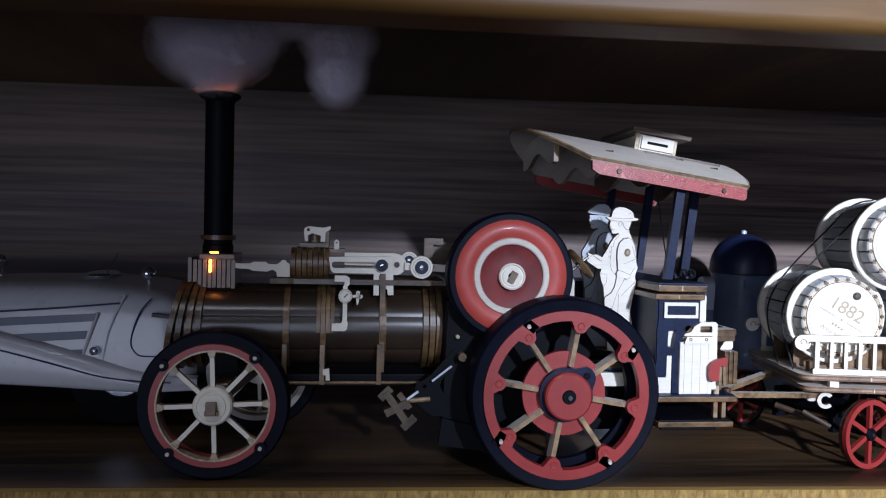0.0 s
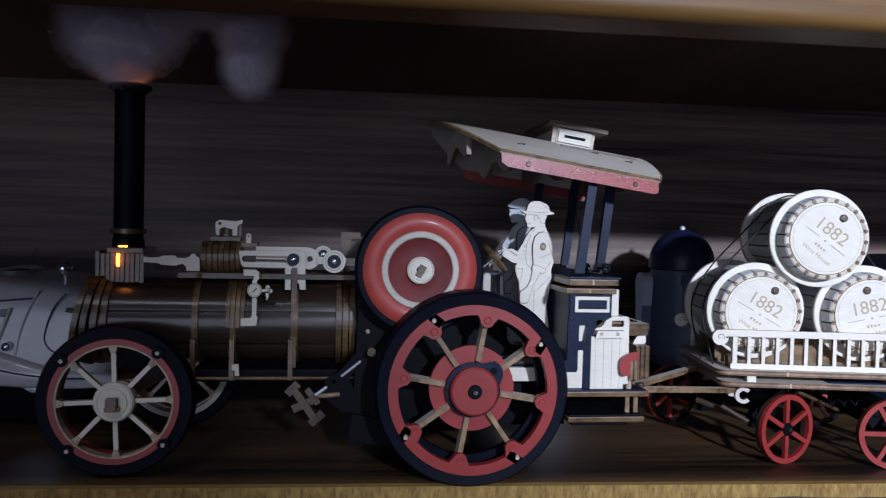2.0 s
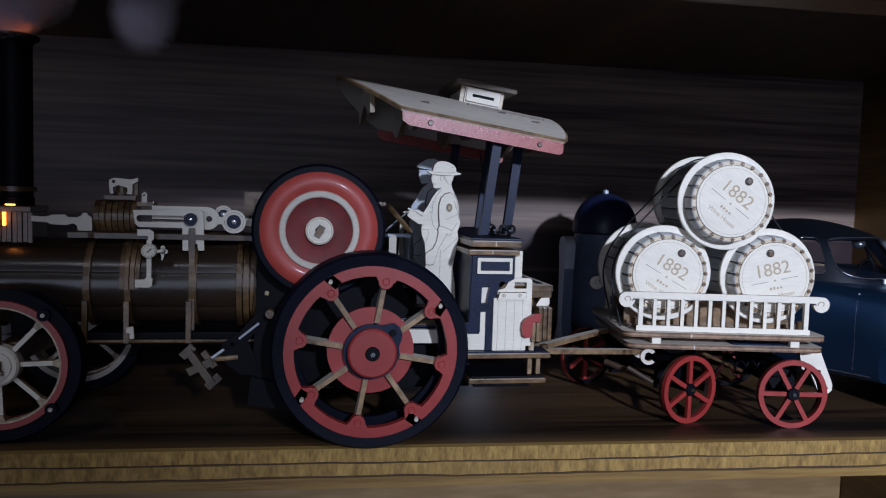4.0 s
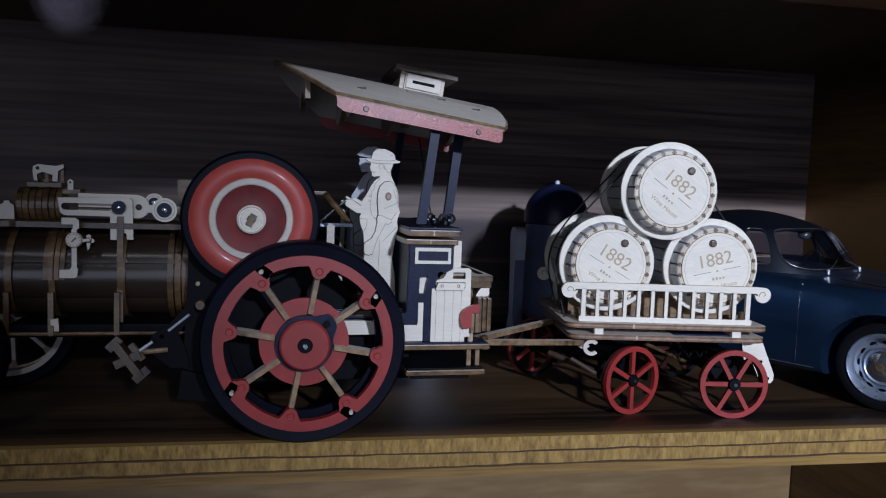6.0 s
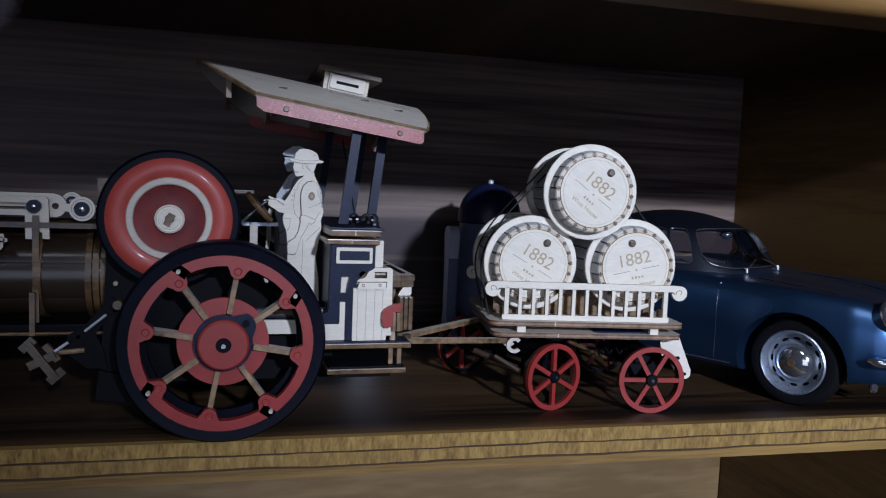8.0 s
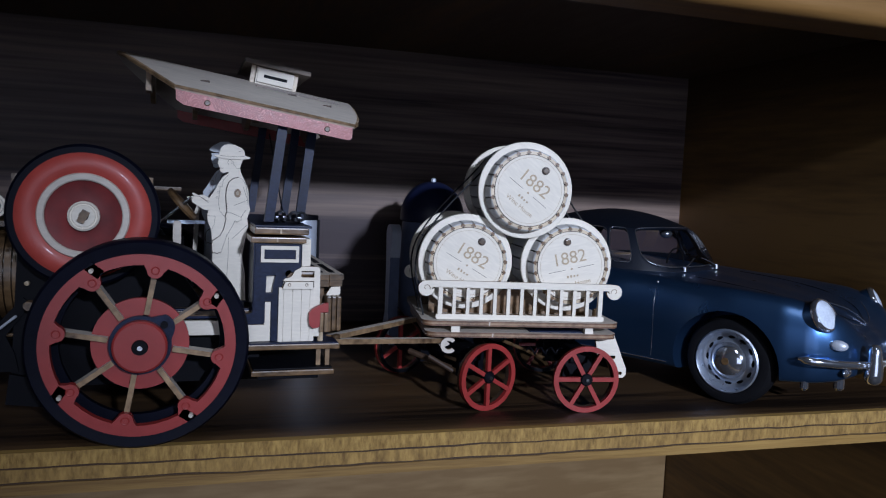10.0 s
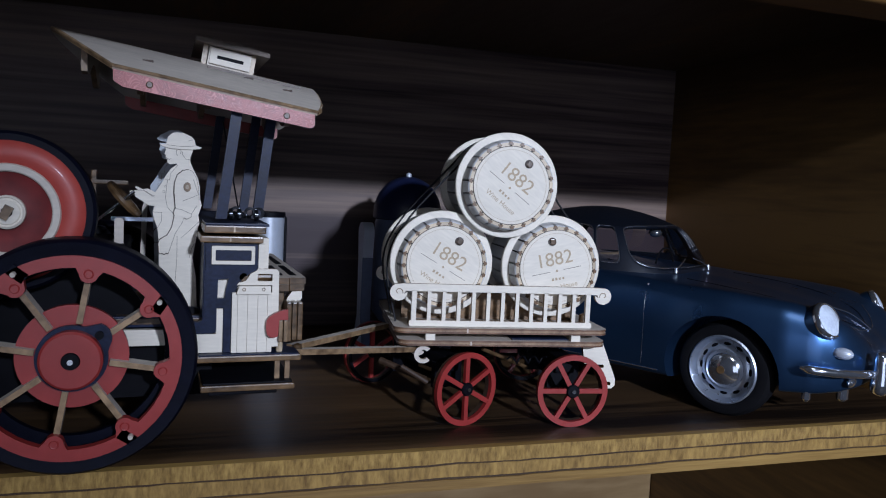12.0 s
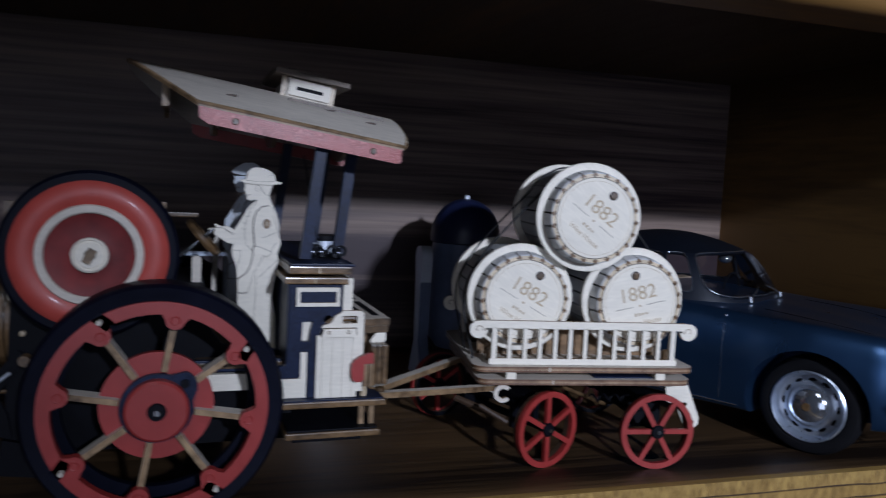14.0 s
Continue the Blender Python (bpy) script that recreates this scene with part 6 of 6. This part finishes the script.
def headlamp(s):
    base = Vector((0.535, s * 0.585, 0.68)) * S
    m = Matrix.Translation(base) @ Matrix.Rotation(radians(s * 14), 4, "Z") @ Matrix.Rotation(radians(-26), 4, "Y") @ Matrix.Translation((0.03 * S, 0, 0))
    def turned(prof):
        bm = lathe([(r * S, h * S) for r, h in prof], "x", (0, 0, 0), 32)
        bmesh.ops.transform(bm, matrix=m, verts=bm.verts)
        return bm
    bowl = part("headlamp", turned(((0.112, -0.1), (0.117, -0.02), (0.115, 0.0), (0.0001, 0.0))), BLUE_CAR, car, "chrome-ringed headlamp in a painted bowl", True)
    part("lamp_ring", turned(((0.1, -0.004), (0.118, -0.004), (0.12, 0.008), (0.116, 0.022), (0.108, 0.032), (0.1, 0.03))), CHROME, bowl, "chrome lamp ring", True)
    part("lens", turned(((0.104, 0.026), (0.09, 0.035), (0.05, 0.045), (0.0001, 0.049))), FROST, bowl, "frosted domed headlamp lens", True)
    bm = bmesh.new()
    bmesh.ops.create_uvsphere(bm, u_segments=14, v_segments=8, radius=0.04 * S)
    bmesh.ops.scale(bm, vec=(1.5, 1.0, 0.9), verts=bm.verts)
    bmesh.ops.translate(bm, vec=Vector((0.675, s * 0.595, 0.515)) * S, verts=bm.verts)
    part("indicator", bm, TOY_SILVER, car, "small bullet indicator lamp", True)
    bm = lathe([(0.0001, 0), (0.03 * S, 0), (0.03 * S, 0.02 * S), (0.0001, 0.02 * S)], "x", Vector((0.65, s * 0.565, 0.51)) * S, 14)
    part("indicator_base", bm, CHROME, car, "", True)
    grille = bmesh.new()
    bmesh.ops.create_uvsphere(grille, u_segments=16, v_segments=8, radius=0.055 * S)
    bmesh.ops.scale(grille, vec=(0.4, 1.5, 0.6), verts=grille.verts)
    bmesh.ops.translate(grille, vec=Vector((0.715, s * 0.5, 0.335)) * S, verts=grille.verts)
    part("horn_grille", grille, CHROME, car, "", True)


for s in (-1, 1):
    headlamp(s)
front = [(0.49, -0.77, 0.42), (0.6, -0.73, 0.41), (0.74, -0.56, 0.395), (0.84, -0.3, 0.385), (0.86, 0, 0.385), (0.84, 0.3, 0.385), (0.74, 0.56, 0.395), (0.6, 0.73, 0.41), (0.49, 0.77, 0.42)]
line = [p * S for p in smooth_line(front, 5)]
bumper = part("bumper", tube(line, [0.01 * S, 0.018 * S] + [0.027 * S] * (len(line) - 4) + [0.018 * S, 0.01 * S], 12), CHROME, car, "chrome front bumper", True)
for s in (-1, 1):
    bm = tube([Vector((0.85 - 0.5 * (h - 0.4) ** 2, s * 0.41, h)) * S for h in (0.265, 0.275, 0.3, 0.34, 0.38, 0.42, 0.46, 0.5, 0.52, 0.53)], [r * S for r in (0.02, 0.04, 0.056, 0.056, 0.05, 0.044, 0.042, 0.038, 0.028, 0.012)], 14)
    part("bumper_guard", bm, CHROME, bumper, "upright chrome bumper guard", True)
part("number_plate", box(Vector((0.875, -0.22, 0.33)) * S, Vector((0.89, 0.22, 0.44)) * S), PLY, bumper, "plain pale plate")
part("valance_foot", lathe([(0.014 * S, 0.19 * S), (0.026 * S, 0.205 * S), (0.026 * S, 0.27 * S)], "z", Vector((0.5, -0.64, 0)) * S, 12), CHROME, car)
part("tow_foot", lathe([(0.02 * S, 0.18 * S), (0.035 * S, 0.195 * S), (0.035 * S, 0.27 * S)], "z", Vector((0.64, -0.39, 0)) * S, 12), CHROME, car)
part("panel_gap", tube([side(-0.55 + 0.02 * math.sin(3 * k / 12), 0.8 - 0.05 * k, lift=0.0) for k in range(12)], 0.00006, 6), CHROME, car, "fine bright door gap")
part("panel_gap", tube([side(-1.62, 0.8 - 0.05 * k, lift=0.0) for k in range(12)], 0.00013, 6), BLACK, car)
part("sill_strip", tube([side(-0.42 - 0.06 * k, 0.225, lift=0.004) for k in range(20)], 0.0002, 6), CHROME, car, "thin chrome sill strip")
hood = [skin(x, y, 0.002) for x, y in ((-0.42, -0.42), (-0.1, -0.43), (0.25, -0.38), (0.5, -0.27), (0.62, -0.1), (0.64, 0), (0.62, 0.1), (0.5, 0.27), (0.25, 0.38), (-0.1, 0.43), (-0.42, 0.42))]
part("bonnet_gap", tube(smooth_line([tuple(p) for p in hood], 5), 0.00012, 6), BLACK, car)
handle = [skin(x, 0, l) for x, l in ((0.68, 0.008), (0.62, 0.018), (0.54, 0.017), (0.46, 0.01), (0.4, 0.003))]
lip_line = [skin(x, y, 0.003) for x, y in ((0.53, -0.37), (0.6, -0.28), (0.655, -0.15), (0.67, 0), (0.655, 0.15), (0.6, 0.28), (0.53, 0.37))]
part("bonnet_trim", tube(smooth_line([tuple(p) for p in lip_line], 5), 0.0001, 6), CHROME, car, "thin bright bonnet edge", True)
part("bonnet_handle", tube(smooth_line([tuple(p) for p in handle], 4), 0.00022, 8), CHROME, car, "chrome bonnet handle", True)
for s in (-1, 1):
    a, b = cabin_point(radians(s * 16), 0.06) * S + Vector((0.0009, 0, 0.0004)), cabin_point(radians(s * 2), 0.22) * S + Vector((0.0006, 0, 0))
    part("wiper", tube([a, (a + b) / 2 + Vector((0.0004, 0, 0.0002)), b], 0.00018, 6), CHROME, car)
    part("wiper_base", lathe([(0.0001, 0.0009), (0.0007, 0.0006), (0.0009, -0.0012)], "z", a, 12), CHROME, car, "", True)
part("door_button", lathe([(0.0001, 0.0004), (0.0005, 0.0002), (0.0005, -0.0008)], "z", side(-0.55, 0.8, lift=-0.004), 10), CHROME, car, "", True)
bm = bmesh.new()
bmesh.ops.create_uvsphere(bm, u_segments=14, v_segments=8, radius=0.0021)
bmesh.ops.scale(bm, vec=(1.2, 1.3, 0.85), verts=bm.verts)
bmesh.ops.translate(bm, vec=Vector((-0.9, 0.0, 1.12)) * S, verts=bm.verts)
part("rear_view_mirror", bm, CHROME, car, "chrome mirror inside the windscreen", True)
for y in (-0.34, 0.34):
    seat = box(Vector((-1.55, y - 0.25, 0.5)) * S, Vector((-1.42, y + 0.25, 0.9)) * S, 0.05 * S)
    part("seat", seat, SEAT, car, "tan seat back", True)
bm = lathe([(0.155 * S, -0.0002), (0.168 * S, -0.0002), (0.168 * S, 0.0002), (0.155 * S, 0.0002)], "x", Vector((-0.98, 0.36, 0.82)) * S, 24, closed=True)
part("car_steering_wheel", bm, RUBBER, car, "", True)


# ---- grey open car ----
VENT = surface("dark_vent", (0.05, 0.06, 0.11), 0.35, vary=0.2, size=300)
grey = thing("model_car", (-0.12, 0.095, 0.0), "pale grey die-cast open tourer with swept wings and side vents", "model car", in_place=True)


def grey_car():
    gx = (-0.235, -0.225, -0.2, -0.16, -0.12, -0.095, -0.08, -0.07, -0.065, -0.061, -0.058, -0.0565)
    gt = (0.034, 0.04, 0.0455, 0.0492, 0.0508, 0.051, 0.0496, 0.0478, 0.0455, 0.041, 0.034, 0.027)
    gw = (0.012, 0.02, 0.026, 0.029, 0.031, 0.032, 0.0322, 0.032, 0.031, 0.028, 0.021, 0.012)
    bm = bmesh.new()
    rows = []
    for k in range(70):
        x = gx[0] + (gx[-1] - gx[0]) * k / 69
        w, zt = float(np.interp(x, gx, gw)), float(np.interp(x, gx, gt))
        z0 = 0.0165
        half = [(p.x, p.y) for p in smooth_line([(w * 0.6, z0, 0), (w * 0.95, z0 + 0.001, 0), (w, z0 + 0.006, 0), (w * 0.99, z0 + (zt - z0) * 0.6, 0), (w * 0.93, z0 + (zt - z0) * 0.86, 0), (w * 0.75, zt - 0.0012, 0), (w * 0.4, zt, 0), (0, zt + 0.0008, 0)], 4)]
        ring = [(-y, z) for y, z in half] + [(y, z) for y, z in half[::-1][1:]]
        rows.append([bm.verts.new((x, 0.095 + y, z)) for y, z in ring])
    n = len(rows[0])
    for a, b in zip(rows, rows[1:]):
        for k in range(n):
            bm.faces.new((a[k], a[(k + 1) % n], b[(k + 1) % n], b[k]))
    bm.faces.new(rows[0])
    bm.faces.new(rows[-1])
    part("body", bm, GREY_CAR, grey, "pale grey car body", True)
    # swept wing along the flank
    for s in (-1, 1):
        wx = (-0.235, -0.2, -0.16, -0.121, -0.1, -0.083, -0.073, -0.066, -0.058)
        wc = (0.036, 0.0425, 0.0415, 0.0345, 0.029, 0.0232, 0.0202, 0.0195, 0.019)
        wb = (0.022, 0.0205, 0.0195, 0.0178, 0.0165, 0.0152, 0.0148, 0.0148, 0.015)
        bm = bmesh.new()
        rings = []
        for k in range(60):
            x = wx[0] + (wx[-1] - wx[0]) * k / 59
            c, b = float(np.interp(x, wx, wc)), float(np.interp(x, wx, wb))
            c = (c + float(np.interp(x - 0.006, wx, wc)) + float(np.interp(x + 0.006, wx, wc))) / 3
            lim = min(1.0, (x - wx[0]) / 0.02 + 0.15, (wx[-1] - x) / 0.02 + 0.15)
            sec = smooth_line([(0.029, c + 0.0004, 0), (0.0318 + 0.002 * lim, c - 0.0002, 0), (0.0318 + 0.0036 * lim, c - 0.003, 0), (0.0318 + 0.004 * lim, (c + b) / 2, 0), (0.0318 + 0.0036 * lim, b + 0.0015, 0), (0.0318 + 0.002 * lim, b, 0), (0.028, b + 0.0004, 0)], 3)
            rings.append([bm.verts.new((x, 0.095 + s * q.x, q.y)) for q in sec])
        for a, b in zip(rings, rings[1:]):
            for i in range(len(a) - 1):
                bm.faces.new((a[i], a[i + 1], b[i + 1], b[i]))
        part("wing", bm, GREY_CAR, grey, "swept pale grey wing", True)
    for o in ([(-0.15, 0.0371), (-0.1203, 0.0387), (-0.0903, 0.0406), (-0.0917, 0.038), (-0.1203, 0.0363), (-0.15, 0.0347)], [(-0.124, 0.033), (-0.1175, 0.0334), (-0.0931, 0.0349), (-0.0938, 0.0322), (-0.111, 0.0312)], [(-0.1027, 0.0283), (-0.0946, 0.0288), (-0.095, 0.0259), (-0.0993, 0.0261)]):
        part("side_vent", plate(o, 0.0628, 0.065), [VENT, VENT], grey, "dark side vent")
    part("vent_frame", tube([(-0.0899, 0.0628, 0.0409), (-0.0926, 0.0627, 0.0325), (-0.0949, 0.0629, 0.0254)], 0.0005, 8), GREY_CAR, grey, "raised strip behind the vents", True)
    line = smooth_line([(-0.16, 0.0592, 0.0375), (-0.14, 0.059, 0.0338), (-0.1185, 0.059, 0.029), (-0.1, 0.059, 0.0239), (-0.088, 0.0592, 0.0205), (-0.076, 0.0595, 0.0188), (-0.066, 0.0602, 0.0182)], 5)
    part("wing_crease", tube([tuple(p) for p in line], 0.0003, 6), VENT, grey)
    gap = smooth_line([(-0.073, 0.0634, 0.0458), (-0.0758, 0.063, 0.0424), (-0.0777, 0.0628, 0.0384), (-0.0792, 0.0628, 0.0331), (-0.0792, 0.0628, 0.0298), (-0.0772, 0.0628, 0.0271), (-0.0747, 0.0628, 0.0265), (-0.0705, 0.0628, 0.0265)], 6)
    part("door_gap", tube([tuple(p) for p in gap], 0.00028, 6), VENT, grey)
    part("body_crease", tube([(-0.0819, 0.0645, 0.0465), (-0.0847, 0.0632, 0.0397), (-0.0865, 0.063, 0.0344), (-0.0883, 0.0631, 0.0251)], 0.0004, 8), GREY_CAR, grey, "raised crease", True)
    part("body_line", tube([(-0.14, 0.0632, 0.0398), (-0.1204, 0.0632, 0.041), (-0.102, 0.0632, 0.0423), (-0.0832, 0.0632, 0.044)], 0.0003, 6), VENT, grey)
    for x, y, z in ((-0.0765, 0.0725, 0.0535), (-0.142, 0.115, 0.0548)):
        stem = part("mirror_stalk", tube([(x, y, z - 0.0058), (x, y, z - 0.001)], 0.0006, 8), CHROME, grey)
        bm = bmesh.new()
        bmesh.ops.create_uvsphere(bm, u_segments=18, v_segments=10, radius=0.0026)
        bmesh.ops.scale(bm, vec=(0.95, 1.1, 0.95), verts=bm.verts)
        bmesh.ops.translate(bm, vec=(x, y, z), verts=bm.verts)
        part("round_mirror", bm, CHROME, stem, "round chrome mirror", True)
    bm = bmesh.new()
    bmesh.ops.create_uvsphere(bm, u_segments=24, v_segments=10, radius=0.0052)
    bmesh.ops.scale(bm, vec=(1.0, 2.2, 0.28), verts=bm.verts)
    bmesh.ops.translate(bm, vec=(-0.0965, 0.09, 0.0518), verts=bm.verts)
    part("windscreen_base", bm, CHROME, grey, "low chrome scuttle cover", True)
    part("windscreen_post", tube([(-0.0945, 0.088, 0.053), (-0.0915, 0.09, 0.0595)], 0.0002, 6), CHROME, grey)
    part("door_handle", tube([(-0.0725, 0.062, 0.0404), (-0.067, 0.0618, 0.0398)], 0.0008, 8), CHROME, grey, "chrome door handle")
    part("filler_cap", lathe([(0.0001, 0.0605), (0.0014, 0.061), (0.0016, 0.0625), (0.0016, 0.065)], "y", (-0.0905, 0, 0.0285), 16), CHROME, grey, "", True)
    for x in (-0.185, -0.086):
        for y in (0.079, 0.111):
            wheel = part("wheel", lathe([(0.0075, y - 0.004), (0.0165, y - 0.004), (0.0178, y - 0.0025), (0.0178, y + 0.0025), (0.0165, y + 0.004), (0.0075, y + 0.004)], "y", (x, 0, 0.0178), 40, closed=True), RUBBER, grey, "", True)
            part("rim", lathe([(0.0001, y - 0.0035), (0.003, y - 0.004), (0.0112, y - 0.003), (0.0112, y + 0.003), (0.0001, y + 0.0035)], "y", (x, 0, 0.0178), 30), CHROME, wheel, "", True)


grey_car()


# ---- small figures behind the models ----
def domed_toy():
    bm = bmesh.new()
    c = (0.1672, 0.1235, -0.0007)
    add_lathe(bm, [(0.0001, 0.012), (0.0105, 0.012), (0.0134, 0.016), (0.0134, 0.053), (0.013, 0.0545)], "z", c, 40, mat_of=[0, 0, 0, 0])
    dome = [(0.0142 * math.cos(radians(a)), 0.0575 + 0.0152 * math.sin(radians(a))) for a in range(0, 91, 10)]
    add_lathe(bm, [(0.0134, 0.0546), (0.0142, 0.0552), *[(max(r, 0.0001), h) for r, h in dome]], "z", c, 40, mat_of=[1] * 11)
    add_lathe(bm, [(0.0012, 0.0724), (0.0012, 0.0738), (0.0001, 0.0744)], "z", c, 12, mat_of=[2, 2])
    for s in (-1, 1):
        leg = bmesh.new()
        add_plate(leg, arc(c[1] - 0.0005, 0.0478, 0.0046, 0, 180, 10) + [(c[1] - 0.004, 0.038), (c[1] - 0.0032, 0.014), (c[1] - 0.0085, 0.0), (c[1] + 0.0075, 0.0), (c[1] + 0.0022, 0.014), (c[1] + 0.003, 0.038)], c[0] + s * 0.0152, c[0] + s * 0.0196, plane="yz")
        for f in leg.faces:
            f.material_index = 2 if f.calc_center_median().z > 0.037 else 0
        me = bpy.data.meshes.new("tmp")
        leg.to_mesh(me)
        leg.free()
        bm.from_mesh(me)
        bpy.data.meshes.remove(me)
    add_box(bm, (c[0] - 0.006, c[1] - 0.0135, 0.048), (c[0] + 0.006, c[1] - 0.0122, 0.052))
    return tagged(finish("toy_figurine", bm, [TOY_GREY, TOY_BLUE, TOY_SILVER], None, "", True), "plain domed toy figurine with a dark blue top against the wall", "figurine")


domed_toy()
tin = thing("round_tin", (0.1125, 0.1425, -0.0007), "small silver cylinder with a black rim by the wall", "tin", in_place=True)
part("body", lathe([(0.0001, -0.0007), (0.0066, -0.0007), (0.0066, 0.0525), (0.0001, 0.0525)], "z", (0.1125, 0.1425, 0), 36), TOY_SILVER, tin, "", True)
part("lid", lathe([(0.0001, 0.0545), (0.0068, 0.0545), (0.007, 0.0538), (0.007, 0.0525)], "z", (0.1125, 0.1425, 0), 36), BLACK, tin, "black lid", True)
part("knob", lathe([(0.0001, 0.0197), (0.001, 0.0192), (0.001, 0.017)], "x", (0.1, 0.1425, 0.0478), 12), CHROME, tin, "", True)
part("seam", box((0.1188, 0.1395, 0.001), (0.1198, 0.1455, 0.0525), 0.0002), BLACK, tin)


# ---- cotton smoke ----
def cotton(name, lobes, fibres, mat, label):
    """Loose cotton wool: short curled fibres, dense inside and thin at the outline."""
    rng = np.random.default_rng(7)
    total = sum(l[6] for l in lobes)
    starts = []
    for cx, cy, cz, rx, ry, rz, weight in lobes:
        n = int(fibres * weight / total)
        d = rng.normal(size=(n, 3))
        d *= ((0.66 + np.minimum(0.62, np.abs(rng.normal(0, 0.26, n)))) / np.linalg.norm(d, axis=1))[:, None]
        starts.append(np.array((cx, cy, cz)) + d * np.array((rx, ry, rz)))
    p = np.concatenate(starts)
    # fibres gather in wisps: pull each one towards one of many small knots
    knots = p[rng.integers(0, len(p), 2600)]
    cell = lambda q: np.floor(q / 0.0022).astype(np.int64) @ np.array((73856093, 19349663, 83492791))
    nearest = knots[np.abs(cell(p)) % len(knots)]
    close = np.linalg.norm(nearest - p, axis=1) < 0.004
    p = np.where(close[:, None], p + (nearest - p) * rng.uniform(0.0, 0.75, (len(p), 1)), p)
    n = len(p)
    p[:, 2] = np.where(p[:, 2] > 0.136, 0.136 - rng.random(n) * 0.004, p[:, 2])
    t = rng.normal(size=(n, 3))
    t /= np.linalg.norm(t, axis=1)[:, None]
    w = np.cross(t, rng.normal(size=(n, 3)))
    w *= 0.000013 / np.linalg.norm(w, axis=1)[:, None]
    step = rng.uniform(0.0002, 0.0007, n)[:, None]
    rows = []
    for k in range(3):
        rows += [p - w, p + w]
        t = t + rng.normal(0, 0.6, (n, 3))
        t /= np.linalg.norm(t, axis=1)[:, None]
        p = p + t * step
        p[:, 2] = np.minimum(p[:, 2], 0.1367)
    verts = np.stack(rows, 1).reshape(-1, 3)
    base = np.arange(n)[:, None] * 6
    quads = np.concatenate([base + np.array((2 * k, 2 * k + 1, 2 * k + 3, 2 * k + 2)) for k in range(2)])
    me = bpy.data.meshes.new(name)
    # the dense heart of every tuft, with an uneven skin
    bm = bmesh.new()
    for cx, cy, cz, rx, ry, rz, weight in lobes[1:]:
        for v in bmesh.ops.create_icosphere(bm, subdivisions=5, radius=1.0)["verts"]:
            q = v.co.copy()
            lump = 0.74 + 0.2 * noise.noise(q * 1.7 + Vector((cx, cz, 0)) * 900) + 0.13 * noise.noise(q * 4.5) + 0.07 * noise.noise(q * 11.0)
            v.co = Vector((cx + q.x * rx * lump, cy + q.y * ry * lump, min(cz + q.z * rz * lump, 0.1366)))
    bm.verts.index_update()
    heart = np.array([v.co[:] for v in bm.verts])
    tris = np.array([[v.index for v in f.verts] for f in bm.faces]) + len(verts)
    bm.free()
    me.from_pydata(np.concatenate([verts, heart]), [], quads.tolist() + tris.tolist())
    me.materials.append(mat)
    me.materials.append(COTTON_HEART)
    me.polygons.foreach_set("material_index", [0] * len(quads) + [1] * len(tris))
    me.polygons.foreach_set("use_smooth", [True] * len(me.polygons))
    return tagged(new(name, me), label, "cotton wool", "", "stuff")


COTTON_HEART = surface("cotton_heart", (0.95, 0.9, 0.97), 1.0, vary=0.06, size=500, bump=0.4, spec=0.0)
COTTON = bpy.data.materials.new("cotton_fibre")
cn, cl, cp = nodes_of(COTTON)
dif, trl, cmx = cn.new("ShaderNodeBsdfDiffuse"), cn.new("ShaderNodeBsdfTranslucent"), cn.new("ShaderNodeMixShader")
dif.inputs["Color"].default_value = (0.97, 0.92, 1.0, 1)
trl.inputs["Color"].default_value = (0.97, 0.92, 1.0, 1)
cl.new(dif.outputs[0], cmx.inputs[1])
cl.new(trl.outputs[0], cmx.inputs[2])
cmx.inputs["Fac"].default_value = 0.3
cl.new(cmx.outputs[0], cn["Material Output"].inputs["Surface"])
SMOKE_Y = MID - 0.004
cotton("smoke_wool", ((-0.0492, SMOKE_Y, 0.1165, 0.007, 0.007, 0.006, 1.6), (-0.0503, SMOKE_Y, 0.1248, 0.0152, 0.012, 0.0108, 3.6), (-0.0565, SMOKE_Y, 0.1305, 0.0105, 0.0105, 0.0085, 1.6),
                      (-0.0415, SMOKE_Y, 0.1295, 0.0115, 0.0105, 0.0088, 1.8), (-0.0285, SMOKE_Y, 0.1335, 0.0105, 0.0085, 0.0052, 1.1), (-0.0128, SMOKE_Y, 0.1285, 0.0098, 0.0085, 0.0085, 1.9),
                      (-0.013, SMOKE_Y, 0.1185, 0.0078, 0.0066, 0.0092, 1.6)), 600000, COTTON, "grey-white cotton wool smoke above the chimney")
